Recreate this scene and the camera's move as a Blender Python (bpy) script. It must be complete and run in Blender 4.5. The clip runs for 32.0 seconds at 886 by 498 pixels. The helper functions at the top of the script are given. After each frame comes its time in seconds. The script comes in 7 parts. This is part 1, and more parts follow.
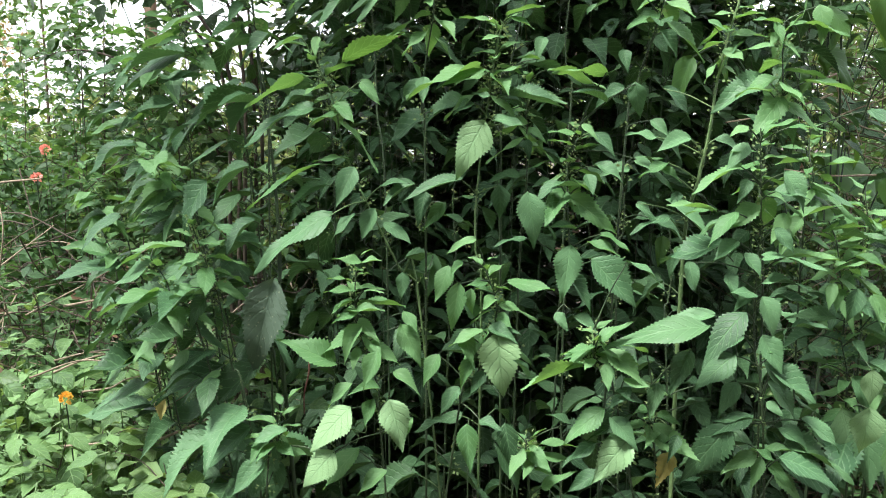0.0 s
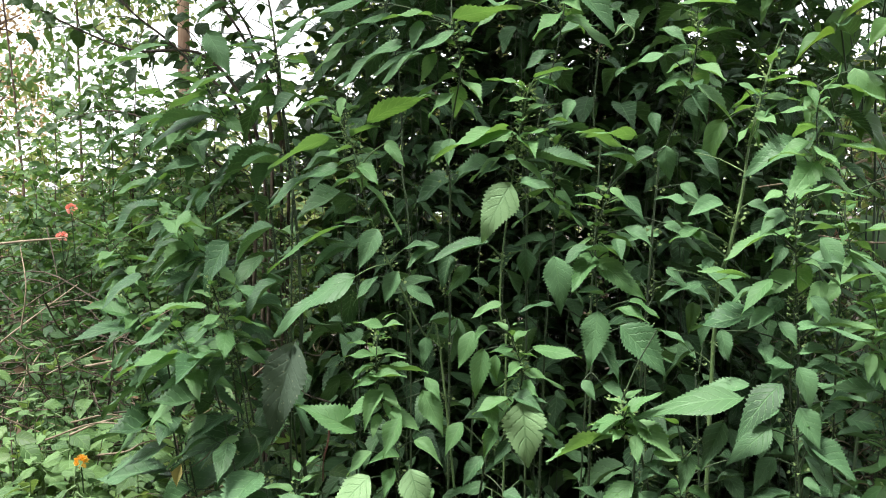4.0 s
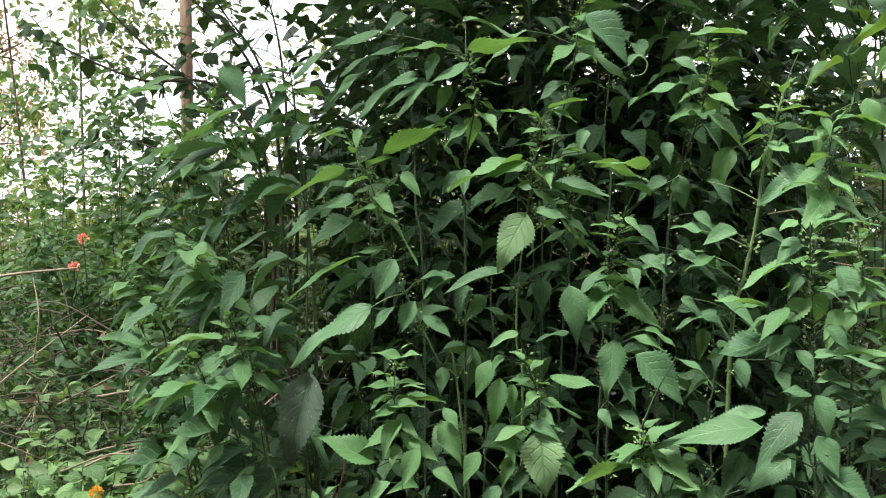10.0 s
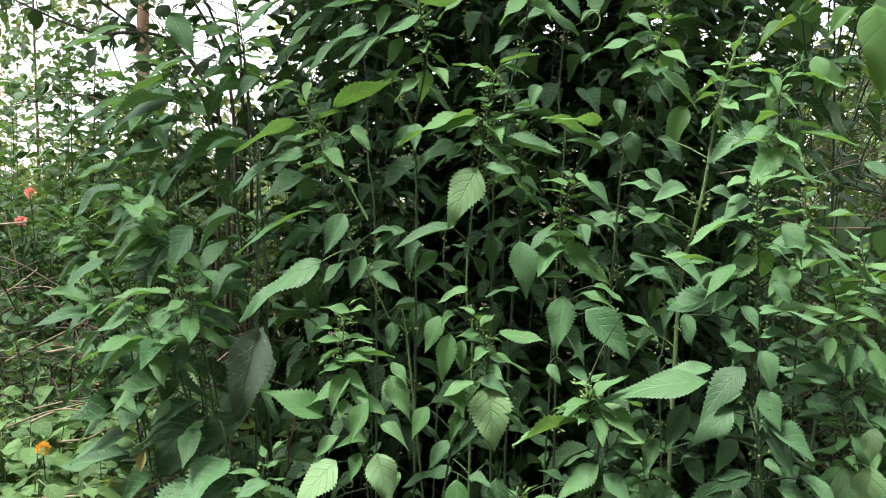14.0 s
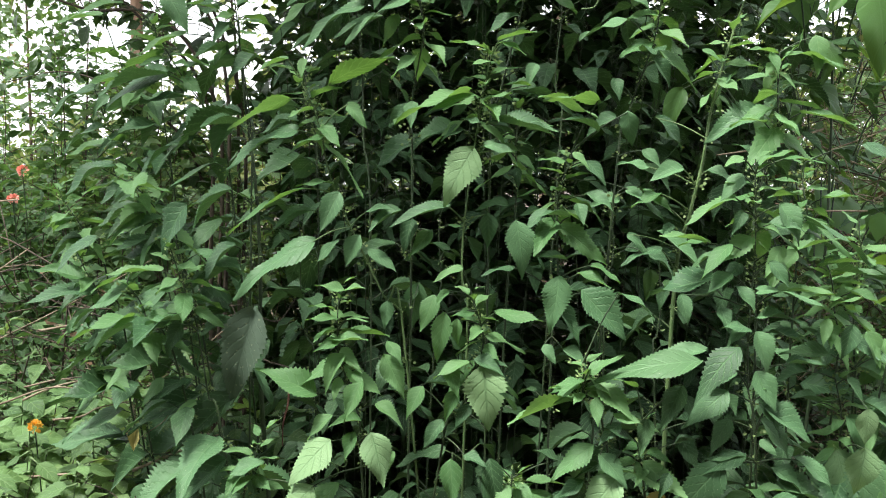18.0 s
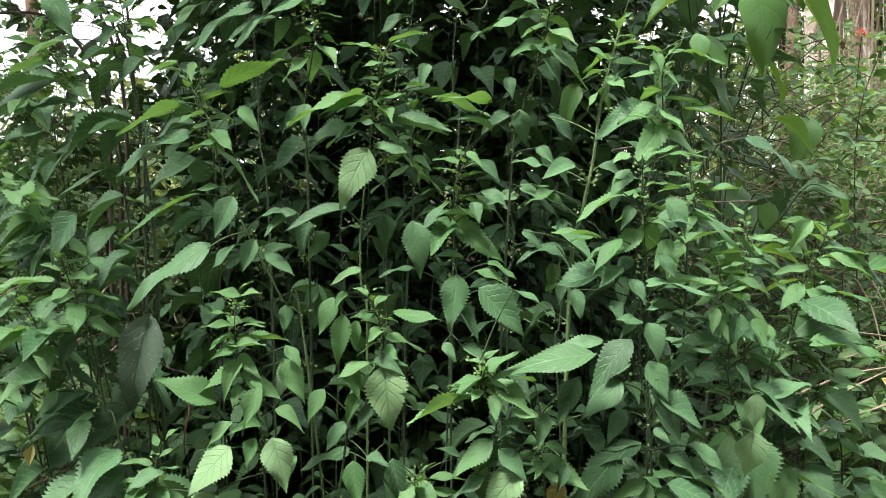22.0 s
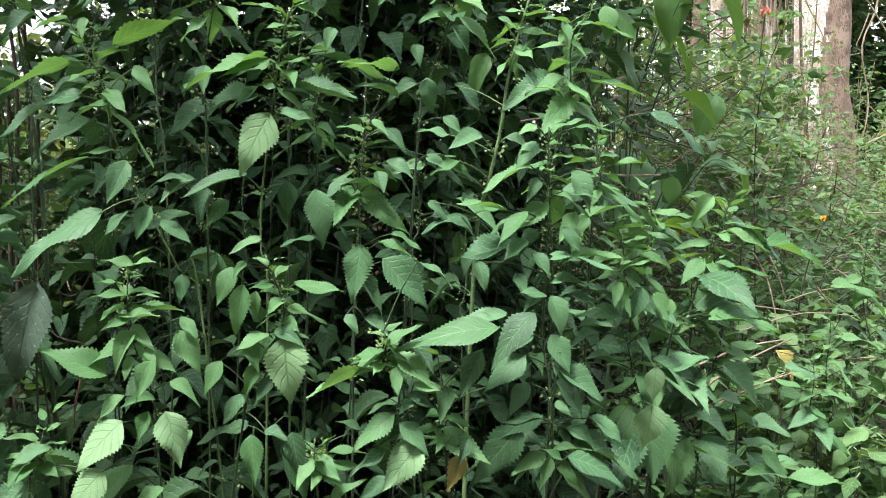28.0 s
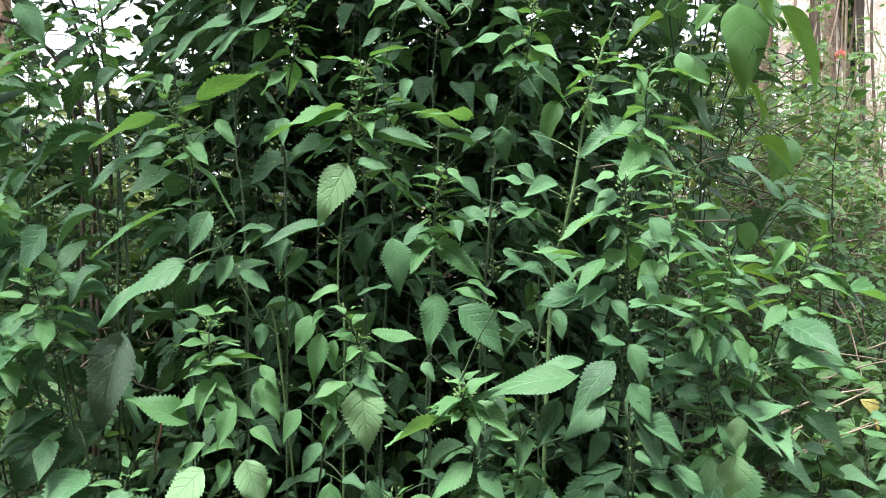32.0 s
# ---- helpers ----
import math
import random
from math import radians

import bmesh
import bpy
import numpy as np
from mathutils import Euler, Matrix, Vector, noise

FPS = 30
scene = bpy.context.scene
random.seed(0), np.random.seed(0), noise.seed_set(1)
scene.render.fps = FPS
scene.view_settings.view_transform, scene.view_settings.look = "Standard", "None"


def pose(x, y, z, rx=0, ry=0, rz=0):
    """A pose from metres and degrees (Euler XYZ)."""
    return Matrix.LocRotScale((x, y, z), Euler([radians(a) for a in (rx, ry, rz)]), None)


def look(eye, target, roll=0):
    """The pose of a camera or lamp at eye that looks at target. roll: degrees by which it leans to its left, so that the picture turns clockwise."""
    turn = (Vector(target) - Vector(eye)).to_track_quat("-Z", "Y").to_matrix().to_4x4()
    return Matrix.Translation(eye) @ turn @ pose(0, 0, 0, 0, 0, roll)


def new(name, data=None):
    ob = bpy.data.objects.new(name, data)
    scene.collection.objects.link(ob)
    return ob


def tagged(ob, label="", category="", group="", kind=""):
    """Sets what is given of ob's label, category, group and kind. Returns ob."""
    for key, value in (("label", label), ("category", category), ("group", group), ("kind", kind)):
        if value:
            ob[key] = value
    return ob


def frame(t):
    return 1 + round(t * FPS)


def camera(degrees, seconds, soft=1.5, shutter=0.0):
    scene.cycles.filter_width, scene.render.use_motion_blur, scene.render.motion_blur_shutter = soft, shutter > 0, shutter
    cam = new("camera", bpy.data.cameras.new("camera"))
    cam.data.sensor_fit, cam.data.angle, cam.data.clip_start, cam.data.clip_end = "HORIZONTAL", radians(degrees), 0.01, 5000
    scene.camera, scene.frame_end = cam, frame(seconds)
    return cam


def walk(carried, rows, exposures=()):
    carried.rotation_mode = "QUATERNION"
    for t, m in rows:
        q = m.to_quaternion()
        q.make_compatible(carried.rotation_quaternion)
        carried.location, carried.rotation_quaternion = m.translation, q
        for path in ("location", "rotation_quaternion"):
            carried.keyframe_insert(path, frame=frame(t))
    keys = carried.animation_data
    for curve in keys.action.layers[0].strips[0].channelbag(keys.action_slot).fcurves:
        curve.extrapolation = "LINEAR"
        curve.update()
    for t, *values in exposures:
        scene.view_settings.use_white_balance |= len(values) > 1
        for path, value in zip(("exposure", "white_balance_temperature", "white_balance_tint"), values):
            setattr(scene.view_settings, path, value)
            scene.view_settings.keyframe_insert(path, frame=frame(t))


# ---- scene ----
cam = camera(48, 32.0, soft=1.0)
walk(cam, [
    (0.0, look((-0.005, -0.035, 1.499), (-0.0460, 0.9595, 1.3998), -0.36)),
    (0.5, look((-0.013, -0.024, 1.501), (-0.0916, 0.9688, 1.4159), 0.47)),
    (1.0, look((-0.013, -0.012, 1.501), (-0.0773, 0.9852, 1.4504), 1.65)),
    (1.5, look((0.005, -0.008, 1.499), (-0.0377, 0.9911, 1.4752), 1.18)),
    (2.0, look((0.027, -0.008, 1.499), (0.0012, 0.9917, 1.4789), 0.94)),
    (2.5, look((0.024, -0.006, 1.500), (-0.0005, 0.9932, 1.4696), 0.78)),
    (3.0, look((0.009, -0.000, 1.500), (-0.0365, 0.9979, 1.4620), 0.56)),
    (3.5, look((-0.001, 0.000, 1.499), (-0.0762, 0.9969, 1.4604), 0.24)),
    (5.5, look((0.000, -0.013, 1.504), (-0.0209, 0.9866, 1.4762), -0.12)),
    (6.0, look((0.005, -0.011, 1.508), (-0.0067, 0.9890, 1.4812), 0.13)),
    (6.5, look((-0.003, -0.009, 1.507), (-0.0183, 0.9911, 1.4845), 0.46)),
    (7.0, look((-0.020, -0.007, 1.505), (-0.0609, 0.9917, 1.4830), 0.89)),
    (7.5, look((-0.026, -0.009, 1.506), (-0.0761, 0.9893, 1.4836), 0.80)),
    (8.0, look((-0.027, -0.009, 1.506), (-0.0747, 0.9894, 1.4830), 0.54)),
    (8.5, look((-0.028, -0.013, 1.507), (-0.0697, 0.9858, 1.4817), 0.58)),
    (9.0, look((-0.022, -0.009, 1.506), (-0.0600, 0.9905, 1.4876), 0.39)),
    (9.5, look((-0.018, -0.005, 1.507), (-0.0599, 0.9939, 1.4932), 0.07)),
    (10.0, look((-0.027, -0.012, 1.509), (-0.0947, 0.9860, 1.4958), -0.16)),
    (10.5, look((-0.042, -0.011, 1.510), (-0.1486, 0.9832, 1.4968), -0.09)),
    (11.0, look((-0.037, -0.015, 1.508), (-0.1287, 0.9800, 1.4848), 0.41)),
    (11.5, look((-0.031, -0.014, 1.506), (-0.0895, 0.9839, 1.4712), 0.56)),
    (12.0, look((-0.027, -0.008, 1.504), (-0.0629, 0.9905, 1.4556), 0.69)),
    (12.5, look((-0.021, -0.003, 1.500), (-0.0530, 0.9948, 1.4348), 0.48)),
    (13.0, look((-0.012, -0.004, 1.496), (-0.0419, 0.9935, 1.4323), 0.12)),
    (13.5, look((-0.008, -0.005, 1.498), (-0.0395, 0.9928, 1.4473), 0.27)),
    (15.5, look((-0.009, 0.002, 1.498), (-0.0376, 1.0001, 1.4388), 0.28)),
    (16.0, look((-0.015, 0.005, 1.496), (-0.0444, 1.0023, 1.4279), 0.18)),
    (16.5, look((-0.013, 0.010, 1.496), (-0.0344, 1.0073, 1.4283), 0.49)),
    (17.0, look((-0.006, 0.011, 1.494), (-0.0230, 1.0086, 1.4291), 0.73)),
    (17.5, look((-0.007, 0.007, 1.491), (-0.0304, 1.0050, 1.4293), 0.80)),
    (18.0, look((-0.011, 0.004, 1.489), (-0.0353, 1.0017, 1.4227), 0.66)),
    (18.5, look((-0.022, 0.007, 1.488), (-0.0537, 1.0021, 1.4005), 0.55)),
    (19.0, look((-0.028, 0.003, 1.490), (-0.0697, 0.9976, 1.3976), 0.52)),
    (19.5, look((-0.025, 0.006, 1.490), (-0.0509, 1.0025, 1.4107), 0.30)),
    (20.0, look((-0.030, 0.028, 1.492), (-0.0396, 1.0258, 1.4276), -0.49)),
    (20.5, look((-0.017, 0.026, 1.492), (-0.0238, 1.0229, 1.4138), -0.59)),
    (21.0, look((-0.002, 0.006, 1.493), (-0.0009, 1.0028, 1.4105), -0.55)),
    (21.5, look((0.013, -0.001, 1.493), (0.0379, 0.9942, 1.3984), -0.76)),
    (22.0, look((0.020, -0.002, 1.497), (0.0776, 0.9936, 1.4262), -0.68)),
    (22.5, look((0.040, 0.006, 1.502), (0.1164, 1.0024, 1.4647), -1.82)),
    (23.0, look((0.034, 0.017, 1.506), (0.1222, 1.0125, 1.4816), -2.20)),
    (23.5, look((0.029, 0.020, 1.505), (0.1382, 1.0139, 1.4727), -1.51)),
    (24.0, look((0.021, 0.021, 1.516), (0.1380, 1.0122, 1.4597), -1.22)),
    (24.5, look((0.014, 0.017, 1.521), (0.1245, 1.0079, 1.4440), -1.53)),
    (26.5, look((0.056, 0.014, 1.520), (0.1931, 1.0037, 1.4743), -2.76)),
    (27.0, look((0.057, 0.013, 1.517), (0.2222, 0.9977, 1.4669), -2.15)),
    (27.5, look((0.043, 0.019, 1.505), (0.2012, 1.0025, 1.4242), -1.02)),
    (28.0, look((0.030, 0.023, 1.499), (0.1778, 1.0070, 1.3959), 0.57)),
    (28.5, look((0.033, 0.023, 1.502), (0.1724, 1.0097, 1.4138), 0.46)),
    (29.0, look((0.037, 0.021, 1.507), (0.1762, 1.0098, 1.4442), -0.53)),
    (29.5, look((0.043, 0.021, 1.509), (0.1772, 1.0105, 1.4630), -0.97)),
    (30.0, look((0.051, 0.019, 1.510), (0.1918, 1.0086, 1.4763), -1.14)),
    (30.5, look((0.045, 0.025, 1.504), (0.2003, 1.0123, 1.4623), 0.06)),
    (31.0, look((0.027, 0.022, 1.501), (0.1842, 1.0069, 1.4255), 0.51)),
    (31.5, look((0.011, 0.017, 1.504), (0.1393, 1.0063, 1.4319), -0.10)),
    (32.0, look((0.013, 0.023, 1.502), (0.0968, 1.0179, 1.4447), -0.06)),
], exposures=[(0, 2.29, 6300, 10), (3, 2.14, 6500, 10), (6, 2.07, 6500, 10), (10.5, 1.96, 6500, 10), (13, 2.02, 6500, 10), (19, 2.05, 6500, 10), (24, 2.10, 6500, 10), (27, 2.12, 6450, 10), (28, 2.23, 6200, 11), (32, 2.28, 6050, 9)])

# world, sun and exposure
world = bpy.data.worlds.new("overcast_sky")
scene.world = world
world.use_nodes = True
SUN_UP, SUN_TURN = radians(66), radians(228)
sky = world.node_tree.nodes.new("ShaderNodeTexSky")
sky.sky_type, sky.sun_disc = "NISHITA", False
sky.sun_elevation, sky.sun_rotation = SUN_UP, SUN_TURN
sky.air_density, sky.dust_density, sky.ozone_density = 1.0, 2.0, 1.0
background = world.node_tree.nodes["Background"]
background.inputs["Strength"].default_value = 0.1
cloud_white = world.node_tree.nodes.new("ShaderNodeHueSaturation")  # thin bright cloud over the sky
cloud_white.inputs["Saturation"].default_value, cloud_white.inputs["Value"].default_value = 0.25, 1.2
world.node_tree.links.new(sky.outputs[0], cloud_white.inputs["Color"])
veil = world.node_tree.nodes.new("ShaderNodeMixRGB")
veil.inputs[0].default_value, veil.inputs[2].default_value = 0.5, (7.0, 7.1, 7.3, 1)
world.node_tree.links.new(cloud_white.outputs[0], veil.inputs[1])
world.node_tree.links.new(veil.outputs[0], background.inputs["Color"])
sun_data = bpy.data.lights.new("sun", "SUN")
sun_data.energy, sun_data.angle, sun_data.color = 2.7, radians(16), (1.0, 0.97, 0.92)
sun_from = Vector((math.sin(SUN_TURN) * math.cos(SUN_UP), math.cos(SUN_TURN) * math.cos(SUN_UP), math.sin(SUN_UP)))
new("sun", sun_data).matrix_world = look(sun_from * 50, (0, 0, 0))


def ground_z(x, y):
    """The hillside: it falls away on one side and climbs towards the pale trees."""
    return 1.2 * math.tanh(0.13 * x) * min(1.0, math.hypot(x, y) / 4) + 0.04 * noise.noise(Vector((x * 0.7, y * 0.7, 0))) + 0.015 * noise.noise(Vector((x * 3, y * 3, 1)))



# ---- materials ----
def material(name):
    m = bpy.data.materials.new(name)
    m.use_nodes = True
    nodes, links = m.node_tree.nodes, m.node_tree.links
    return m, nodes, links, nodes["Principled BSDF"], nodes["Material Output"]


def ramp(nodes, stops):
    r = nodes.new("ShaderNodeValToRGB")
    while len(r.color_ramp.elements) < len(stops):
        r.color_ramp.elements.new(0.5)
    for e, (at, colour) in zip(r.color_ramp.elements, stops):
        e.position, e.color = at, (*colour, 1)
    return r


def math_node(nodes, links, op, a, b=None, c=None):
    n = nodes.new("ShaderNodeMath")
    n.operation = op
    for i, v in enumerate((a, b, c)):
        if v is None:
            continue
        if isinstance(v, (int, float)):
            n.inputs[i].default_value = v
        else:
            links.new(v, n.inputs[i])
    return n.outputs[0]


def mix_colour(nodes, links, kind, fac, a, b):
    n = nodes.new("ShaderNodeMixRGB")
    n.blend_type = kind
    for i, v in enumerate((fac, a, b)):
        if isinstance(v, (int, float)):
            n.inputs[i].default_value = v
        elif isinstance(v, tuple):
            n.inputs[i].default_value = (*v, 1)
        else:
            links.new(v, n.inputs[i])
    return n.outputs[0]


def leaf_material(name, dark, light, vein, through_tint, veins=7.0, gloss=0.5, relief=0.5, per_island=False, through_share=0.25, spots=0.0, sheen=0.0):
    """A leaf with veins laid along its own length and width, mottled, thin enough to let light through."""
    m, nodes, links, bsdf, out = material(name)
    uv = nodes.new("ShaderNodeUVMap")
    uv.uv_map = "leaf"
    sep = nodes.new("ShaderNodeSeparateXYZ")
    links.new(uv.outputs[0], sep.inputs[0])
    across = math_node(nodes, links, "ABSOLUTE", math_node(nodes, links, "SUBTRACT", sep.outputs[0], 0.5))
    along = sep.outputs[1]
    if per_island:
        chance = nodes.new("ShaderNodeNewGeometry").outputs["Random Per Island"]
    else:
        chance = nodes.new("ShaderNodeObjectInfo").outputs["Random"]
    coords = nodes.new("ShaderNodeTexCoord").outputs["Object"]
    patch = nodes.new("ShaderNodeTexNoise")
    patch.inputs["Scale"].default_value, patch.inputs["Detail"].default_value = (5.0 if not per_island else 24.0), 4.0
    links.new(coords, patch.inputs["Vector"])
    tone = math_node(nodes, links, "ADD", math_node(nodes, links, "MULTIPLY", chance, 0.75), math_node(nodes, links, "MULTIPLY", patch.outputs[0], 0.35))
    colour = ramp(nodes, [(0.1, dark), (0.85, light)])
    links.new(tone, colour.inputs[0])
    # side veins leave the midrib at a slant
    slant = math_node(nodes, links, "SUBTRACT", along, math_node(nodes, links, "MULTIPLY", across, 0.55))
    wave = math_node(nodes, links, "FRACT", math_node(nodes, links, "MULTIPLY", slant, veins))
    ridge = math_node(nodes, links, "ABSOLUTE", math_node(nodes, links, "SUBTRACT", wave, 0.5))
    side = math_node(nodes, links, "SMOOTH_MIN", math_node(nodes, links, "MULTIPLY", math_node(nodes, links, "SUBTRACT", 0.5, ridge), 9.0), 1.0, 0.2)
    mid = math_node(nodes, links, "MINIMUM", math_node(nodes, links, "MULTIPLY", across, 28.0), 1.0)
    blade = math_node(nodes, links, "MULTIPLY", side, mid)
    veined = mix_colour(nodes, links, "MIX", math_node(nodes, links, "MULTIPLY", math_node(nodes, links, "SUBTRACT", 1.0, blade), 0.55), colour.outputs[0], vein)
    if spots:
        fleck = nodes.new("ShaderNodeTexVoronoi")
        fleck.inputs["Scale"].default_value = 16.0
        links.new(coords, fleck.inputs["Vector"])
        dot = math_node(nodes, links, "LESS_THAN", fleck.outputs["Distance"], spots)
        veined = mix_colour(nodes, links, "MIX", math_node(nodes, links, "MULTIPLY", dot, 0.6), veined, (0.3, 0.34, 0.22))
    links.new(veined, bsdf.inputs["Base Color"])
    bsdf.inputs["Roughness"].default_value = gloss
    bsdf.inputs["Specular IOR Level"].default_value = 0.24
    bsdf.inputs["Sheen Weight"].default_value, bsdf.inputs["Sheen Roughness"].default_value = sheen, 0.4
    grain = nodes.new("ShaderNodeTexVoronoi")
    grain.feature = "SMOOTH_F1"
    grain.inputs["Scale"].default_value, grain.inputs["Smoothness"].default_value = (46.0 if not per_island else 220.0), 0.7
    links.new(coords, grain.inputs["Vector"])
    puff = math_node(nodes, links, "SUBTRACT", 1.0, grain.outputs["Distance"])
    height = math_node(nodes, links, "ADD", math_node(nodes, links, "MULTIPLY", blade, 1.5), math_node(nodes, links, "MULTIPLY", puff, 0.55))
    bump = nodes.new("ShaderNodeBump")
    bump.inputs["Strength"].default_value, bump.inputs["Distance"].default_value = relief, 0.002
    links.new(height, bump.inputs["Height"])
    links.new(bump.outputs[0], bsdf.inputs["Normal"])
    thin = nodes.new("ShaderNodeBsdfTranslucent")
    links.new(mix_colour(nodes, links, "MIX", 0.6, veined, through_tint), thin.inputs["Color"])
    share = nodes.new("ShaderNodeMixShader")
    share.inputs[0].default_value = through_share
    links.new(bsdf.outputs[0], share.inputs[1])
    links.new(thin.outputs[0], share.inputs[2])
    links.new(share.outputs[0], out.inputs["Surface"])
    return m


def bark_material(name, low, high, scale=6.0, stretch=0.25, relief=0.8, rough=0.85, flakes=None):
    m, nodes, links, bsdf, out = material(name)
    coords = nodes.new("ShaderNodeTexCoord")
    mapping = nodes.new("ShaderNodeMapping")
    mapping.inputs["Scale"].default_value = (1, 1, stretch)
    links.new(coords.outputs["Object"], mapping.inputs["Vector"])
    big = nodes.new("ShaderNodeTexNoise")
    big.inputs["Scale"].default_value, big.inputs["Detail"].default_value, big.inputs["Roughness"].default_value = scale, 8, 0.65
    fine = nodes.new("ShaderNodeTexNoise")
    fine.inputs["Scale"].default_value, fine.inputs["Detail"].default_value = scale * 9, 5
    for n in (big, fine):
        links.new(mapping.outputs[0], n.inputs["Vector"])
    mixed = math_node(nodes, links, "ADD", math_node(nodes, links, "MULTIPLY", big.outputs[0], 0.75), math_node(nodes, links, "MULTIPLY", fine.outputs[0], 0.25))
    colour = ramp(nodes, [(0.38, low), (0.62, high)])
    links.new(mixed, colour.inputs[0])
    tint = colour.outputs[0]
    if flakes:
        plate = nodes.new("ShaderNodeTexVoronoi")
        plate.inputs["Scale"].default_value = 12.0
        warped = nodes.new("ShaderNodeVectorMath")
        warped.operation = "MULTIPLY_ADD"
        links.new(fine.outputs["Color"], warped.inputs[0])
        warped.inputs[1].default_value = (0.25, 0.25, 0.25)
        links.new(coords.outputs["Object"], warped.inputs[2])
        links.new(warped.outputs[0], plate.inputs["Vector"])
        peeled = ramp(nodes, [(0.48, (0, 0, 0)), (0.56, (1, 1, 1))])
        links.new(plate.outputs["Color"], peeled.inputs[0])
        tint = mix_colour(nodes, links, "MIX", math_node(nodes, links, "MULTIPLY", peeled.outputs[0], 0.9), tint, flakes)
    links.new(tint, bsdf.inputs["Base Color"])
    bsdf.inputs["Roughness"].default_value = rough
    bump = nodes.new("ShaderNodeBump")
    bump.inputs["Strength"].default_value, bump.inputs["Distance"].default_value = relief, 0.02
    links.new(mixed, bump.inputs["Height"])
    links.new(bump.outputs[0], bsdf.inputs["Normal"])
    return m


# shade inside the thicket is put into this darker leaf colour
NETTLE_SHADED = leaf_material("shaded_nettle_leaf", (0.014, 0.043, 0.018), (0.068, 0.142, 0.06), (0.13, 0.25, 0.11), (0.15, 0.31, 0.05), 7, 0.5, 0.36, through_share=0.12, spots=0.09)
# lighter copy for the front row: the light on it is in the colour
NETTLE_LIT = leaf_material("lit_nettle_leaf", (0.031, 0.08, 0.035), (0.096, 0.198, 0.089), (0.13, 0.25, 0.11), (0.15, 0.31, 0.05), 7, 0.5, 0.36, through_share=0.12, spots=0.09)
NETTLE_OLD = leaf_material("old_nettle_leaf", (0.1, 0.148, 0.104), (0.145, 0.2, 0.146), (0.13, 0.19, 0.13), (0.15, 0.25, 0.05), 8, 0.5, 0.35, through_share=0.1, spots=0.16)
# young leaves and lit-through leaves; their glow is put into this lighter green
NETTLE_YOUNG_LIT = leaf_material("nettle_young_lit_leaf", (0.056, 0.142, 0.05), (0.124, 0.242, 0.097), (0.16, 0.3, 0.12), (0.28, 0.54, 0.06), 7, 0.5, 0.36, through_share=0.25)
NETTLE_PALE = leaf_material("pale_nettle_leaf", (0.15, 0.27, 0.13), (0.22, 0.355, 0.17), (0.125, 0.245, 0.11), (0.25, 0.47, 0.08), 6, 0.5, 0.36, through_share=0.2)
BROAD = leaf_material("broad_leaf", (0.045, 0.11, 0.035), (0.1, 0.21, 0.065), (0.1, 0.21, 0.07), (0.28, 0.46, 0.03), 5, 0.45, 0.2, through_share=0.3)
YELLOWED = leaf_material("yellowed_leaf", (0.4, 0.33, 0.1), (0.5, 0.43, 0.16), (0.45, 0.4, 0.18), (0.6, 0.5, 0.1), 7, 0.6, 0.6)
SCRUB = leaf_material("scrub_leaves", (0.018, 0.048, 0.02), (0.056, 0.118, 0.04), (0.1, 0.19, 0.07), (0.16, 0.32, 0.05), 5, 0.5, 0.4, True, 0.25)
SCRUB_BRIGHT = leaf_material("bright_scrub_leaves", (0.026, 0.064, 0.027), (0.115, 0.195, 0.08), (0.18, 0.28, 0.1), (0.28, 0.46, 0.06), 5, 0.5, 0.4, True, 0.3)
COVER = leaf_material("low_cover_leaves", (0.04, 0.09, 0.03), (0.15, 0.25, 0.09), (0.26, 0.36, 0.14), (0.4, 0.55, 0.1), 5, 0.45, 0.4, True, 0.35)
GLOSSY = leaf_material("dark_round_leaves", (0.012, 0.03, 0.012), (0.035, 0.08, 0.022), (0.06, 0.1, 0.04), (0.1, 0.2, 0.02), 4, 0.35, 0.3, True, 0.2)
ROUND = leaf_material("heart_shaped_leaf", (0.016, 0.04, 0.014), (0.045, 0.1, 0.028), (0.07, 0.12, 0.05), (0.12, 0.24, 0.03), 4, 0.4, 0.3, through_share=0.2)
# haze over the far dry tree is put into this muted orange
DRY = leaf_material("dry_leaves", (0.2, 0.15, 0.08), (0.46, 0.36, 0.23), (0.3, 0.2, 0.1), (0.5, 0.3, 0.08), 4, 0.7, 0.5, True, 0.3)
DRY_BROWN = leaf_material("dead_brown_leaves", (0.05, 0.032, 0.02), (0.17, 0.11, 0.065), (0.15, 0.09, 0.05), (0.3, 0.15, 0.05), 4, 0.75, 0.5, True, 0.2)
# far foliage: sun and haze are put into this paler green
FAR_GREEN = leaf_material("far_tree_leaves", (0.06, 0.1, 0.03), (0.2, 0.24, 0.08), (0.15, 0.2, 0.08), (0.4, 0.45, 0.1), 4, 0.6, 0.2, True, 0.3)
STEM = bark_material("nettle_stem", (0.016, 0.034, 0.013), (0.045, 0.08, 0.028), 40, 0.3, 0.4, 0.6)
STEM_PALE = bark_material("pale_nettle_stem", (0.07, 0.13, 0.045), (0.14, 0.22, 0.08), 40, 0.3, 0.4, 0.6)
WOOD = bark_material("dark_twig", (0.03, 0.022, 0.015), (0.1, 0.075, 0.05), 30, 0.3, 0.6)
DRY_STRING = bark_material("reddish_seed_string", (0.09, 0.035, 0.025), (0.22, 0.1, 0.07), 60, 0.5, 0.6)
TWIG_PALE = bark_material("pale_dry_twig", (0.16, 0.12, 0.08), (0.34, 0.27, 0.19), 30, 0.2, 0.6)
